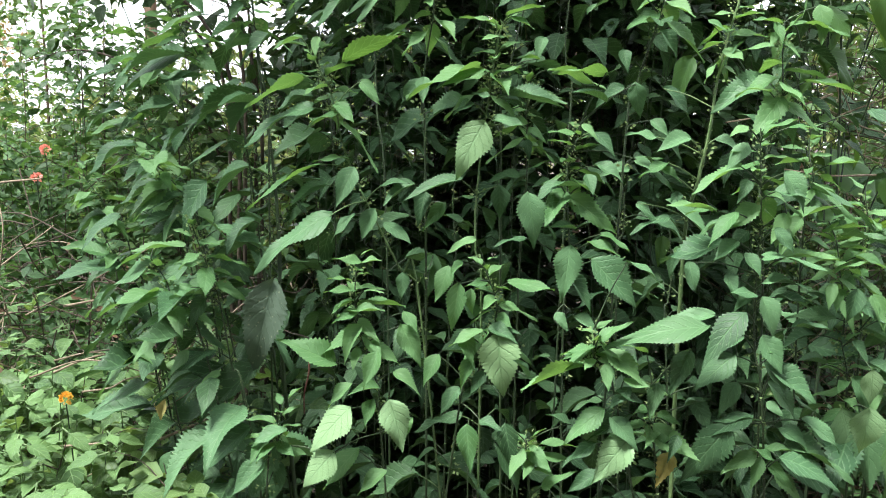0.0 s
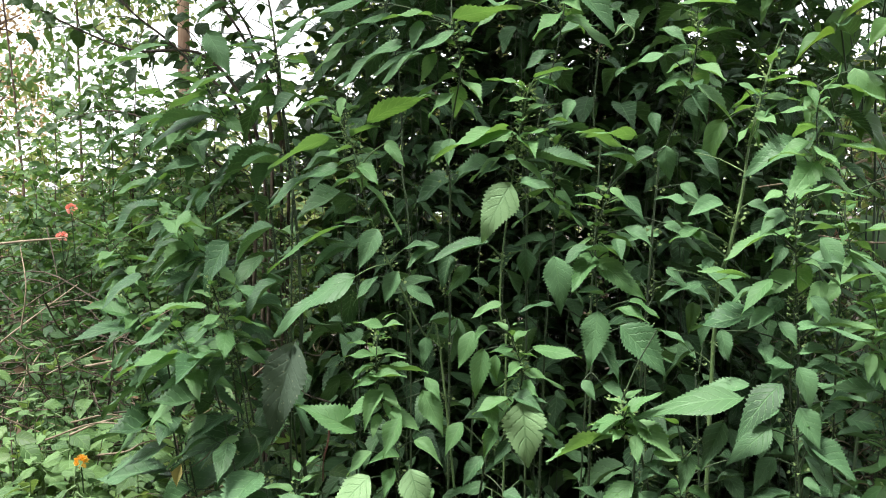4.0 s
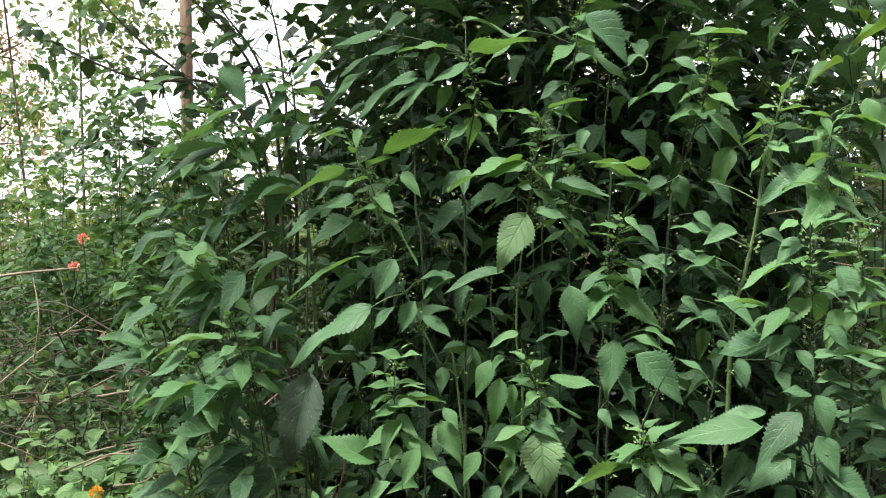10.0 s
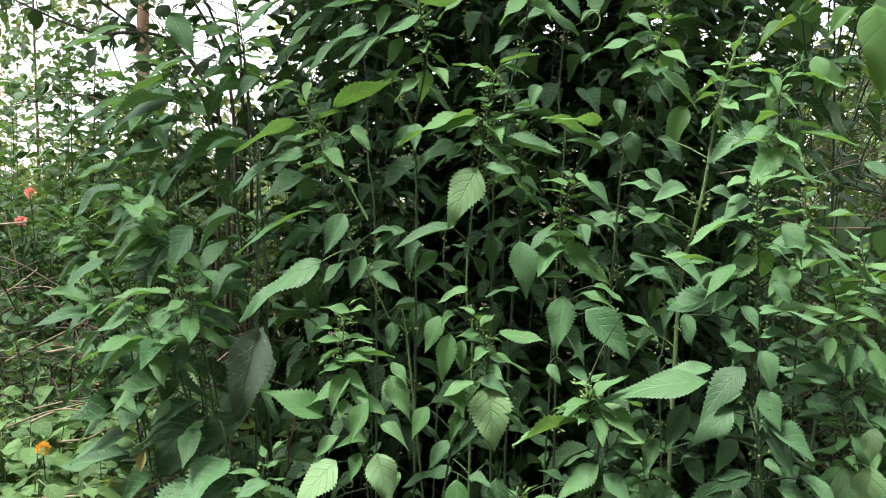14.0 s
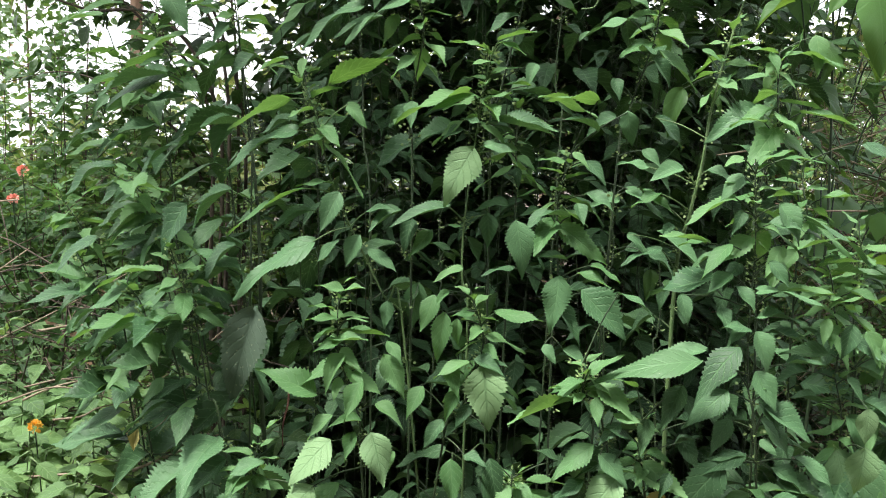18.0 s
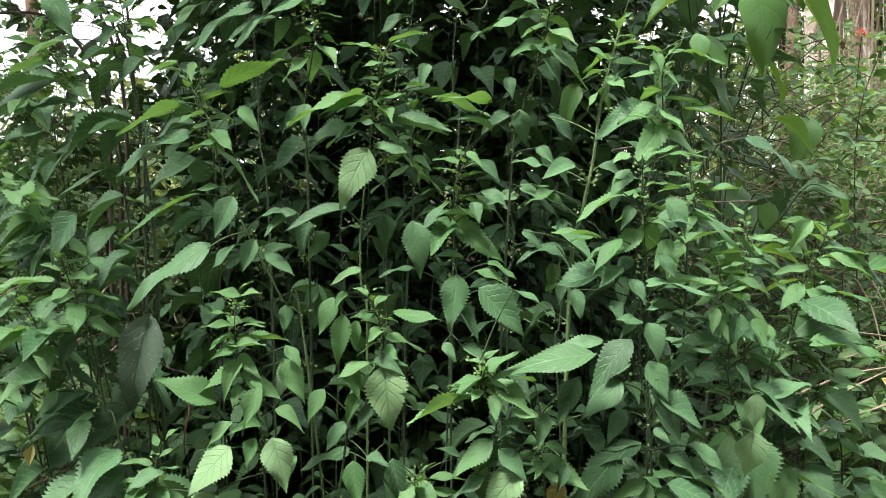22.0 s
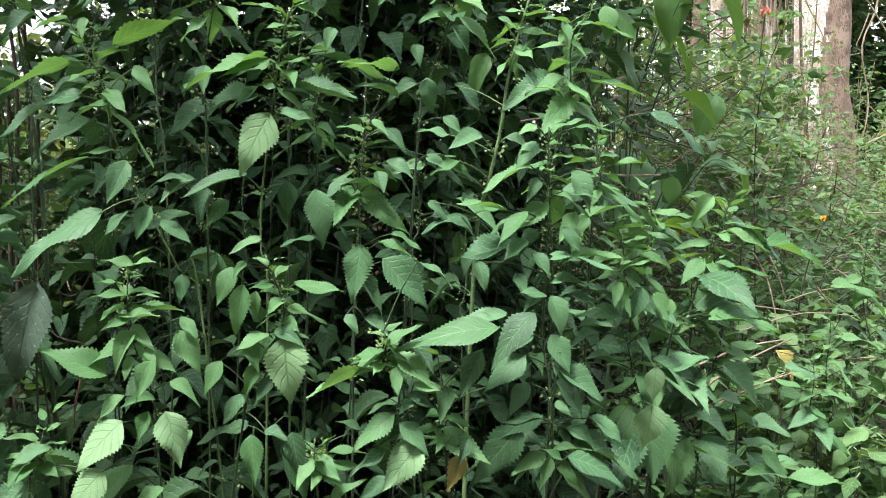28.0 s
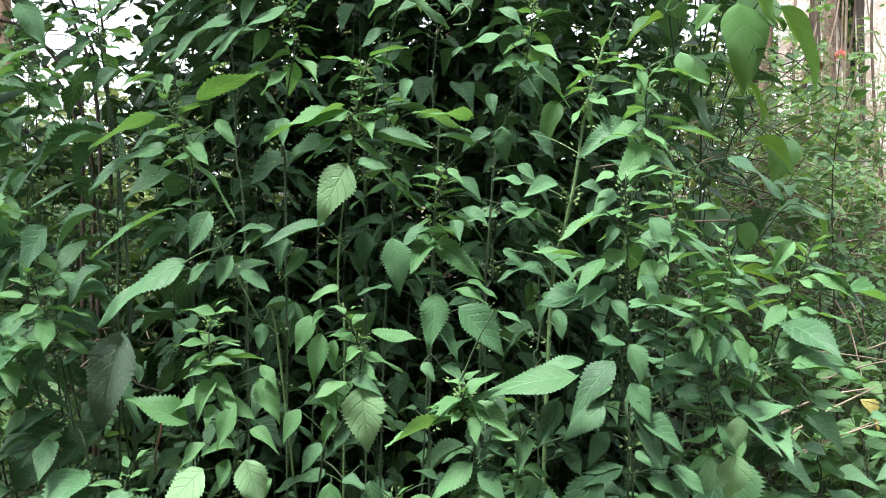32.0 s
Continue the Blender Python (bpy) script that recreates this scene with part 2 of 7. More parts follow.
BARK_PALE = bark_material("pale_flaking_bark", (0.55, 0.48, 0.41), (0.84, 0.81, 0.77), 5, 0.5, 1.0, flakes=(0.42, 0.32, 0.25))
BARK_BROWN = bark_material("brown_bark", (0.035, 0.024, 0.017), (0.16, 0.105, 0.07), 5, 0.2, 1.0)
BARK_MOTTLED = bark_material("mottled_outer_bark", (0.05, 0.033, 0.024), (0.21, 0.135, 0.095), 14, 0.3, 1.0, flakes=(0.28, 0.2, 0.15))
BARK_ORANGE = bark_material("orange_bark", (0.16, 0.09, 0.055), (0.38, 0.26, 0.18), 5, 0.3, 0.9)
SOIL = bark_material("soil_and_litter", (0.018, 0.013, 0.009), (0.065, 0.048, 0.033), 7, 1.0, 1.0, 0.95)
PETAL_ORANGE = leaf_material("orange_petals", (0.82, 0.42, 0.05), (0.9, 0.64, 0.14), (0.8, 0.4, 0.05), (0.9, 0.4, 0.02), 2, 0.6, 0.2, True, 0.3)
PETAL_PINK = leaf_material("coral_petals", (0.76, 0.3, 0.26), (0.88, 0.5, 0.44), (0.8, 0.3, 0.2), (0.9, 0.2, 0.1), 2, 0.6, 0.2, True, 0.3)
FLOWER_GREEN = leaf_material("pale_nettle_flowers", (0.11, 0.19, 0.07), (0.22, 0.31, 0.13), (0.3, 0.36, 0.16), (0.4, 0.5, 0.2), 2, 0.7, 0.2, True, 0.3)


# ---- mesh building ----
def mesh_object(name, verts, faces, mat, uv=None, smooth=True):
    """A linked mesh from arrays; uv holds one pair for each vertex."""
    me = bpy.data.meshes.new(name)
    me.from_pydata(np.asarray(verts, float).tolist(), [], [list(f) for f in faces])
    if uv is not None:
        layer = me.uv_layers.new(name="leaf")
        loops = np.empty(len(me.loops), dtype=np.int32)
        me.loops.foreach_get("vertex_index", loops)
        layer.data.foreach_set("uv", np.asarray(uv, np.float32)[loops].ravel())
    if smooth:
        me.polygons.foreach_set("use_smooth", np.ones(len(me.polygons), dtype=bool))
    me.materials.append(mat)
    return me




def blade(teeth, ratio, droop, fold, ripple, phase, bite=0.16, wide=0.3, heart=0.05, cols=2, full=False):
    """Vertices, faces and leaf coordinates of one leaf, a unit long from its base at the origin along +y, its upper side up."""
    rows = 2 * teeth + 1 if teeth else 16
    across = np.linspace(-1, 1, 2 * cols + 1)
    verts, uv = [], []
    for i in range(rows + 1):
        v = i / rows
        t = max(0.0, (v - wide) / (1 - wide))
        half = 0.5 * ratio * math.sin(math.pi / 2 * min(1.0, v / wide)) ** 0.7 * ((1 - t ** 1.75) * (1 - 0.55 * t ** 5) if full else (1 - t) ** 1.15 * (1 + 0.6 * t) * (1 - 0.4 * t ** 3))
        half += 0.004 if 0 < v < 1 else 0.0
        if teeth and i % 2 == 0 and 0 < i < rows:
            half *= 1 - bite * (1.0 - 0.3 * v)
        hook = 0.55 / rows if teeth and i % 2 and i < rows else 0.0  # the teeth point to the tip
        for u in across:
            y = v - heart * abs(u) * (1 - v) ** 4 + (hook if abs(u) > 0.99 else 0.0)
            z = fold * abs(u) * half * 2 - droop * v * v + ripple * math.sin(phase + 9 * v + 2.2 * u) * abs(u)
            z -= 0.3 * half * u * u
            verts.append((u * half, y, z))
            uv.append((0.5 + 0.5 * u, v))
    w = len(across)
    faces = [(i * w + j, i * w + j + 1, (i + 1) * w + j + 1, (i + 1) * w + j) for i in range(rows) for j in range(w - 1)]
    return np.array(verts), faces, np.array(uv)


def leaf_meshes(name, mat, count, teeth, ratio, folds=(0.12, 0.6), **options):
    made = []
    for k in range(count):
        r = random.Random(k * 17 + teeth)
        v, f, uv = blade(teeth, ratio, r.uniform(0.05, 0.42), r.uniform(*folds), r.uniform(0.015, 0.06), r.uniform(0, 6), **options)
        twist = r.uniform(-0.5, 0.5) * v[:, 1]
        v[:, 0], v[:, 2] = v[:, 0] * np.cos(twist) - 0.6 * v[:, 0] * np.sin(twist), v[:, 2] + 0.6 * v[:, 0] * np.sin(twist)
        v[:, 0] += 0.1 * r.uniform(-1, 1) * v[:, 1] ** 2
        made.append(mesh_object(name, v, f, mat, uv))
    return made


LEAF = leaf_meshes("leaf", NETTLE_LIT, 14, 18, 0.58, bite=0.2)
LEAF_NARROW = leaf_meshes("narrow_leaf", NETTLE_LIT, 6, 20, 0.43, bite=0.15)
LEAF_LEVEL = [leaf_meshes("level_leaf", NETTLE_SHADED, 1, 26, 0.36, (0.15, 0.3), bite=0.12)[0]] * 6
LEAF_YOUNG_LIT = leaf_meshes("young_leaf", NETTLE_YOUNG_LIT, 6, 14, 0.48, bite=0.2)
LEAF_PALE = leaf_meshes("pale_leaf", NETTLE_PALE, 4, 17, 0.68, (0.03, 0.25), bite=0.15)
LEAF_LIGHT = leaf_meshes("light_leaf", NETTLE_YOUNG_LIT, 6, 16, 0.56, bite=0.18)
# fill and inner leaves take the darker, shaded nettle colour
LEAF_SHADED = leaf_meshes("shaded_leaf", NETTLE_SHADED, 8, 16, 0.52, bite=0.18)
LEAF_DEEP = leaf_meshes("inner_leaf", NETTLE_SHADED, 6, 12, 0.48, cols=1, bite=0.18)
LEAF_BROAD = leaf_meshes("broad_leaf", BROAD, 4, 0, 0.7, (0.03, 0.2), heart=0.1, cols=3, wide=0.3, full=True)
LEAF_SLIM = leaf_meshes("slim_leaf", BROAD, 4, 0, 0.5, heart=0.04, cols=3, full=True)
LEAF_ROUND = leaf_meshes("round_leaf", ROUND, 4, 0, 0.82, (0.05, 0.25), heart=0.12, cols=2, wide=0.36)
LEAF_SCARRED = leaf_meshes("scarred_leaf", NETTLE_OLD, 2, 20, 0.46, (0.2, 0.4), bite=0.13)
LEAF_YELLOW = leaf_meshes("yellow_leaf", YELLOWED, 2, 8, 0.6)


def frames_of(ways, faces):
    """Turns whose second column is the way and whose third is as near to the wanted facing as that allows (arrays n x 3)."""
    y = ways / np.linalg.norm(ways, axis=1, keepdims=True)
    x = np.cross(y, faces)
    x /= np.linalg.norm(x, axis=1, keepdims=True) + 1e-9
    z = np.cross(x, y)
    return np.stack([x, y, z], -1)


def one_frame(way, facing):
    m = frames_of(np.array([way], float), np.array([facing], float))[0]
    return Matrix(m.tolist())



def small_blade(ratio, droop=0.12, fold=0.25):
    """A leaf of eight faces for crowds of leaves."""
    stations = [(0.0, 0.05), (0.3, 1.0), (0.65, 0.72), (1.0, 0.03)]
    verts, uv = [], []
    for v, w in stations:
        for u in (-1, 0, 1):
            verts.append((u * 0.5 * ratio * w, v, fold * abs(u) * 0.5 * ratio * w - droop * v * v))
            uv.append((0.5 + 0.5 * u, v))
    faces = [(i * 3 + j, i * 3 + j + 1, i * 3 + j + 4, i * 3 + j + 3) for i in range(3) for j in range(2)]
    return np.array(verts), np.array(faces), np.array(uv)


def crowd(name, mat, places, ways, facings, sizes, ratio=0.55, template=None):
    """Many leaves joined into one mesh."""
    tv, tf, tuv = template or small_blade(ratio)
    tf = np.asarray(tf)
    turn = frames_of(np.asarray(ways, float), np.asarray(facings, float))
    n, k = len(places), len(tv)
    verts = np.einsum("nij,kj->nki", turn, tv) * np.asarray(sizes)[:, None, None] + np.asarray(places)[:, None, :]
    faces = (np.arange(n)[:, None, None] * k + tf[None]).reshape(-1, tf.shape[1])
    me = bpy.data.meshes.new(name)
    me.vertices.add(n * k)
    me.vertices.foreach_set("co", verts.astype(np.float32).ravel())
    me.loops.add(faces.size)
    me.loops.foreach_set("vertex_index", faces.astype(np.int32).ravel())
    me.polygons.add(len(faces))
    me.polygons.foreach_set("loop_start", np.arange(len(faces), dtype=np.int32) * tf.shape[1])
    me.update(calc_edges=True)
    layer = me.uv_layers.new(name="leaf")
    layer.data.foreach_set("uv", np.tile(tuv, (n, 1))[faces.ravel()].astype(np.float32).ravel())
    me.polygons.foreach_set("use_smooth", np.ones(len(me.polygons), dtype=bool))
    me.materials.append(mat)
    return me


def tube_arrays(points, radii, sides=7):
    pts = np.asarray(points, float)
    way = np.gradient(pts, axis=0)
    way /= np.linalg.norm(way, axis=1, keepdims=True) + 1e-9
    ref = np.array([0.31, 0.95, 0.05]) if abs(way[0][2]) > 0.6 else np.array([0.1, 0.1, 1.0])
    a = np.cross(way, ref)
    a /= np.linalg.norm(a, axis=1, keepdims=True)
    b = np.cross(way, a)
    ang = np.arange(sides) * 2 * math.pi / sides
    ring = np.cos(ang)[None, :, None] * a[:, None] + np.sin(ang)[None, :, None] * b[:, None]
    verts = (pts[:, None] + ring * np.asarray(radii)[:, None, None]).reshape(-1, 3)
    faces = [(i * sides + j, i * sides + (j + 1) % sides, (i + 1) * sides + (j + 1) % sides, (i + 1) * sides + j)
             for i in range(len(pts) - 1) for j in range(sides)]
    return verts, faces


def tubes(name, mat, runs, sides=6):
    """Several tapered tubes as one mesh; runs of (points, radii)."""
    verts, faces, base = [], [], 0
    for points, radii in runs:
        v, f = tube_arrays(points, radii, sides)
        verts.append(v)
        faces += [tuple(i + base for i in q) for q in f]
        base += len(v)
    return mesh_object(name, np.concatenate(verts), faces, mat)


def bend(points, steps=14):
    """A smooth run through a few points."""
    p = np.asarray(points, float)
    if len(p) == 2:
        return p[0] + (p[1] - p[0]) * np.linspace(0, 1, steps)[:, None]
    e = np.vstack([2 * p[0] - p[1], p, 2 * p[-1] - p[-2]])
    out = []
    for i in range(len(p) - 1):
        a, b, c, d = e[i:i + 4]
        for t in np.linspace(0, 1, max(3, steps // (len(p) - 1)), endpoint=False):
            out.append(0.5 * (2 * b + (c - a) * t + (2 * a - 5 * b + 4 * c - d) * t * t + (3 * b - a - 3 * c + d) * t ** 3))
    out.append(p[-1])
    return np.array(out)


def root(name, at, label, category, group="", kind=""):
    ob = new(name)
    ob.location = at
    ob.empty_display_size = 0.05
    return tagged(ob, label, category, group, kind)


# ---- nettle shoots ----
def child(name, me, parent, label="", kind=""):
    """A part of a thing; its mesh is given in the place's own coordinates."""
    ob = new(name, me)
    ob.parent = parent
    ob.matrix_parent_inverse = Matrix.Translation(-Vector(parent.location))
    return tagged(ob, label, kind=kind)


def put_leaf(parent, me, base, way, facing, size, name="leaf", label=""):
    ob = child(name, me, parent, label)
    ob.matrix_basis = Matrix.Translation(base) @ (one_frame(way, facing) * size).to_4x4()
    return ob


class Shoot:
    """A nettle stem through a few points from the tip down to the ground, with petioles gathered on it as leaves are set."""

    def __init__(self, label, points, width=0.0021, pale=False, spacing=0.07, size=0.1, leaves=True, seed=1, skip=0.0, tuft=True, inner=False, sweep=0.0):
        self.r = random.Random(seed)
        p = [np.array(q, float) for q in points]
        slope = (p[-1] - p[-2]) / max(0.05, p[-2][2] - p[-1][2])
        foot = p[-1] + np.array([slope[0] * 0.45 + self.r.uniform(-0.04, 0.04), self.r.uniform(0.0, 0.1), 0])
        foot[2] = ground_z(foot[0], foot[1]) - 0.02
        p.append(foot)
        self.run = bend(p, 30)
        wave = np.linspace(0, 1, len(self.run))
        self.run[:, 0] += 0.007 * np.sin(9 * wave + seed) * np.minimum(1, 4 * wave)
        self.run[:, 1] += 0.007 * np.sin(7 * wave + 2 * seed) * np.minimum(1, 4 * wave)
        self.thing = root("nettle_shoot", tuple(foot + [0, 0, 0.02]), label, "nettle", "nettle shoots in the thicket")
        steps = np.linalg.norm(np.diff(self.run, axis=0), axis=1)
        self.down = np.concatenate([[0], np.cumsum(steps)])
        self.width, self.pale, self.petioles, self.inner, self.sweep = width, pale, [], inner, sweep
        if tuft:
            self.tuft()
        if leaves:
            self.pairs(spacing, size, skip)

    def at(self, s):
        return np.array([np.interp(s, self.down, self.run[:, k]) for k in range(3)])

    def near(self, place):
        """The point of the stem a little below a place."""
        d = np.linalg.norm(self.run - np.asarray(place) + [0, 0, 0.02], axis=1)
        return self.run[int(np.argmin(d))]

    def petiole(self, a, b, radius=0.001):
        a, b = np.asarray(a), np.asarray(b)
        mid = (a + b) / 2 + np.array([0, 0, 0.06 * np.linalg.norm(b - a)])
        self.petioles.append((bend([a, mid, b], 6), np.linspace(radius * 1.2, radius * 0.8, len(bend([a, mid, b], 6)))))

    def leaf(self, base, tip, face=0.6, kind=LEAF, away=0.0):
        """A leaf from base to tip; face 0 lies flat, 1 looks to the path."""
        base, tip = np.asarray(base, float), np.asarray(tip, float)
        tip = tip + np.array([0, away, 0])
        way = tip - base
        facing = np.array([0.15 * self.r.uniform(-1, 1), -face, 1.0 - 0.6 * abs(face)])
        stem = self.near(base)
        if np.linalg.norm(stem - base) < 0.2:
            self.petiole(stem, base)
        me = kind[self.r.randrange(len(kind))]
        return put_leaf(self.thing, me, base, way, facing, float(np.linalg.norm(way)))

    def tuft(self):
        """Small young leaves and flower clusters crowded at the tip."""
        r, top = self.r, self.run[0]
        for i in range(14):
            az, size = i * 2.4 + r.uniform(-0.5, 0.5), (0.02 + 0.0038 * i) * r.uniform(0.7, 1.4)
            out = np.array([math.cos(az), math.sin(az), 0.7 - 0.1 * i + r.uniform(-0.3, 0.2)])
            base = self.at(0.0085 * i)
            put_leaf(self.thing, LEAF_YOUNG_LIT[r.randrange(len(LEAF_YOUNG_LIT))], base + 0.006 * out, out, np.array([r.uniform(-0.5, 0.5), -0.3 + r.uniform(-0.4, 0.4), 1]) - 0.4 * out * [1, 1, 0], size, "young_leaf")
        n = 60
        s = np.array([r.uniform(0.01, 0.11) for _ in range(n)])
        a = np.array([r.uniform(0, 6.28) for _ in range(n)])
        d = np.array([r.uniform(0.002, 0.012) for _ in range(n)])
        places = np.array([self.at(v) for v in s]) + np.stack([np.cos(a) * d, np.sin(a) * d, np.array([r.uniform(-0.006, 0.006) for _ in range(n)])], -1)
        ways = np.stack([np.cos(a), np.sin(a), np.full(n, 0.5)], -1)
        child("inflorescence", crowd("inflorescence", FLOWER_GREEN, places, ways, ways[:, [1, 2, 0]], np.full(n, 0.005), 0.8), self.thing, "tiny pale green flowers", "stuff")

    def pairs(self, spacing, size, skip):
        r, s = self.r, 0.02 if self.inner else 0.07
        turn = self.r.uniform(0, 6.28)
        while s < min(self.down[-1] - 0.3, 1.8 if self.inner else 1.25):
            grown = min(1.0, 0.35 + s / (0.15 if self.sweep else 0.35))
            for side in (0, math.pi):
                if r.random() < (skip if s < 0.4 else min(skip, 0.25)):
                    continue
                az = turn + side + r.uniform(-0.35, 0.35)
                up = 0.3 - 0.4 * min(1, s / 0.4) + r.uniform(-0.35, 0.3)
                out = np.array([math.cos(az) + self.sweep, math.sin(az), 0.0])
                out /= np.linalg.norm(out) + 1e-6
                if not self.inner and not self.sweep and out[1] < -0.2 and r.random() < 0.9:
                    continue  # the leaves towards the path are set one by one
                stem = self.at(s)
                reach = r.uniform(0.018, 0.04) * grown
                base = stem + out * reach + [0, 0, reach * 0.6]
                way = out + [0, 0, up - 0.25]
                facing = np.array([0, -0.12 if self.inner else -0.3, 1.0]) + 0.3 * out + 0.25 * np.array([r.uniform(-1, 1), r.uniform(-1, 1), 0])
                long = size * grown * r.uniform(0.55, 1.25)
                kinds = LEAF_DEEP if self.inner else LEAF_YOUNG_LIT if s < 0.12 else LEAF if self.sweep and r.random() < 0.55 else LEAF_SHADED
                self.petiole(stem, base, 0.0009)
                put_leaf(self.thing, kinds[r.randrange(len(kinds))], base, way, facing, long)
            turn += math.pi / 2 + r.uniform(-0.2, 0.2)
            s += 1.2 * spacing * r.uniform(0.75, 1.25) * (0.7 + 0.5 * min(1, s / 0.4))

    def axil_flowers(self):
        """Short sprays of tiny flowers where the leaf stalks leave the stem."""
        g = np.random.default_rng(int(self.down[-1] * 1e4) + 1)
        joints = [run[0] for run, _ in self.petioles if run[0][2] > self.run[0][2] - 0.45][:14]
        if not joints:
            return
        each = 9
        at = np.repeat(np.array(joints), each, axis=0)
        d = g.normal(size=(len(at), 3)) * [1, 1, 0.5] + [0, -0.2, 0.1]
        d /= np.linalg.norm(d, axis=1, keepdims=True)
        child("flower_spray", crowd("flower_spray", FLOWER_GREEN, at + d * g.uniform(0.003, 0.016, (len(at), 1)), d, g.normal(size=(len(at), 3)), g.uniform(0.004, 0.007, len(at)), 0.8), self.thing, "tiny green flowers in the leaf joints", "stuff")

    def done(self):
        if not self.inner:
            self.axil_flowers()
        n = len(self.run)
        radii = np.linspace(self.width * 0.4, self.width, n)
        runs = [(self.run, radii)] + self.petioles
        stem = child("stem", tubes("stem", STEM_PALE if self.pale else STEM, runs), self.thing, "square hairy green stem")
        if not self.inner:
            self.hairs(stem)
        return self.thing

    def hairs(self, stem):
        """Stinging hairs that stand off the upper stem."""
        g = np.random.default_rng(int(self.down[-1] * 1e4))
        n = 420
        s, a = g.uniform(0.02, 0.75, n), g.uniform(0, 6.28, n)
        out = np.stack([np.cos(a), np.sin(a), g.uniform(-0.4, 0.4, n)], -1)
        places = np.stack([np.interp(s, self.down, self.run[:, k]) for k in range(3)], -1) + out * self.width * 0.4
        child("stem_hairs", crowd("stem_hairs", FLOWER_GREEN, places, out, g.normal(size=(n, 3)), g.uniform(0.003, 0.0055, n), 0.12), stem, "fine pale stinging hairs", "stuff")


def inner_shoots():
    """The crowded stems behind the front row."""
    g = random.Random(41)
    for k in range(84):
        y = 2.2 + 0.8 * (k / 84) + g.uniform(-0.04, 0.04)
        x = g.uniform(-0.5, 0.72) * (0.8 + 0.11 * y)
        edge = max(0.0, abs(x) / 0.65)
        top = g.uniform(2.1, 2.65) - 0.6 * edge ** 3 * g.uniform(0.6, 1.0)
        lean = 0.16 * x + g.uniform(-0.12, 0.12)
        # unseen tops lean forward, an added roof that shades the inside
        points = [(x + lean, y - g.uniform(0.2, 0.65) * (1.0 if k < 50 else 0.5), top), (x + 0.6 * lean, y - 0.05, top * 0.72), (x, y + 0.03, top * 0.3)]
        inner = Shoot("dark leafy nettle shoot crowded inside the thicket", points, 0.0014, spacing=0.085, size=0.1, skip=0.3, seed=100 + k, tuft=False, inner=True, sweep=max(-0.8, min(0.6, 1.8 * x)))
        inner.done()


inner_shoots()
low_front = Shoot("young nettle shoot with pale leaves low in the thicket", [(-0.190, 1.400, 1.342), (-0.190, 1.400, 1.230), (-0.161, 1.400, 1.132), (-0.148, 1.400, 1.016)], seed=11, size=0.075, skip=0.92)
low_front.leaf((-0.222, 1.380, 1.191), (-0.297, 1.380, 1.235), 0.55, LEAF_LIGHT, -0.02)
low_front.leaf((-0.180, 1.380, 1.338), (-0.217, 1.380, 1.352), 0.5, LEAF_YOUNG_LIT, -0.02)
low_front.leaf((-0.124, 1.380, 1.247), (-0.091, 1.380, 1.194), 0.7, LEAF_LIGHT, -0.02)
low_front.leaf((-0.156, 1.360, 1.211), (-0.178, 1.360, 1.161), 0.8, LEAF_LIGHT, -0.02)
low_front.leaf((-0.140, 1.360, 1.140), (-0.117, 1.360, 1.071), 0.85, LEAF_PALE, -0.02)
low_front.leaf((-0.200, 1.360, 1.129), (-0.258, 1.360, 1.074), 0.6, LEAF_PALE, -0.02)
low_front.leaf((-0.222, 1.350, 1.067), (-0.268, 1.350, 1.018), 0.7, LEAF_PALE, -0.01)
low_front.leaf((-0.182, 1.380, 1.246), (-0.215, 1.380, 1.201), 0.5, LEAF_LIGHT, -0.02)
low_front.leaf((-0.191, 1.380, 1.298), (-0.231, 1.380, 1.309), 0.3, LEAF_YOUNG_LIT, -0.02)
low_front.leaf((-0.177, 1.380, 1.298), (-0.148, 1.380, 1.303), 0.2, LEAF_YOUNG_LIT, -0.02)
low_front.leaf((-0.187, 1.380, 1.266), (-0.222, 1.380, 1.258), 0.4, LEAF_LIGHT, -0.02)
low_front.leaf((-0.199, 1.380, 1.266), (-0.148, 1.380, 1.276), 0.2, LEAF_YOUNG_LIT, -0.02)
low_front.leaf((-0.159, 1.380, 1.154), (-0.199, 1.380, 1.161), 0.4, LEAF_LIGHT, -0.02)
low_front.leaf((-0.135, 1.380, 1.178), (-0.095, 1.380, 1.155), 0.5, LEAF_LIGHT, -0.02)
low_front.leaf((-0.199, 1.380, 1.161), (-0.231, 1.380, 1.136), 0.4, LEAF_LIGHT, -0.02)
low_front.leaf((-0.111, 1.380, 1.110), (-0.135, 1.380, 1.072), 0.5, LEAF_LIGHT, -0.02)
low_front.leaf((-0.150, 1.380, 1.031), (-0.191, 1.380, 1.005), 0.5, LEAF_LIGHT, -0.02)
low_front.leaf((-0.120, 1.380, 1.267), (-0.096, 1.380, 1.244), 0.5, LEAF_LIGHT, -0.02)
low_front.leaf((-0.180, 1.380, 1.338), (-0.152, 1.380, 1.346), 0.3, LEAF_YOUNG_LIT, -0.02)
low_front.leaf((-0.187, 1.380, 1.214), (-0.195, 1.380, 1.189), 0.6, LEAF_LIGHT, -0.02)
low_front.leaf((-0.167, 1.380, 1.222), (-0.151, 1.380, 1.209), 0.6, LEAF_LIGHT, -0.02)
low_front.leaf((-0.167, 1.380, 1.137), (-0.179, 1.380, 1.100), 0.6, LEAF_LIGHT, -0.02)
low_front.leaf((-0.191, 1.380, 1.063), (-0.244, 1.380, 1.012), 0.4, LEAF_LIGHT, -0.02)
low_front.done()
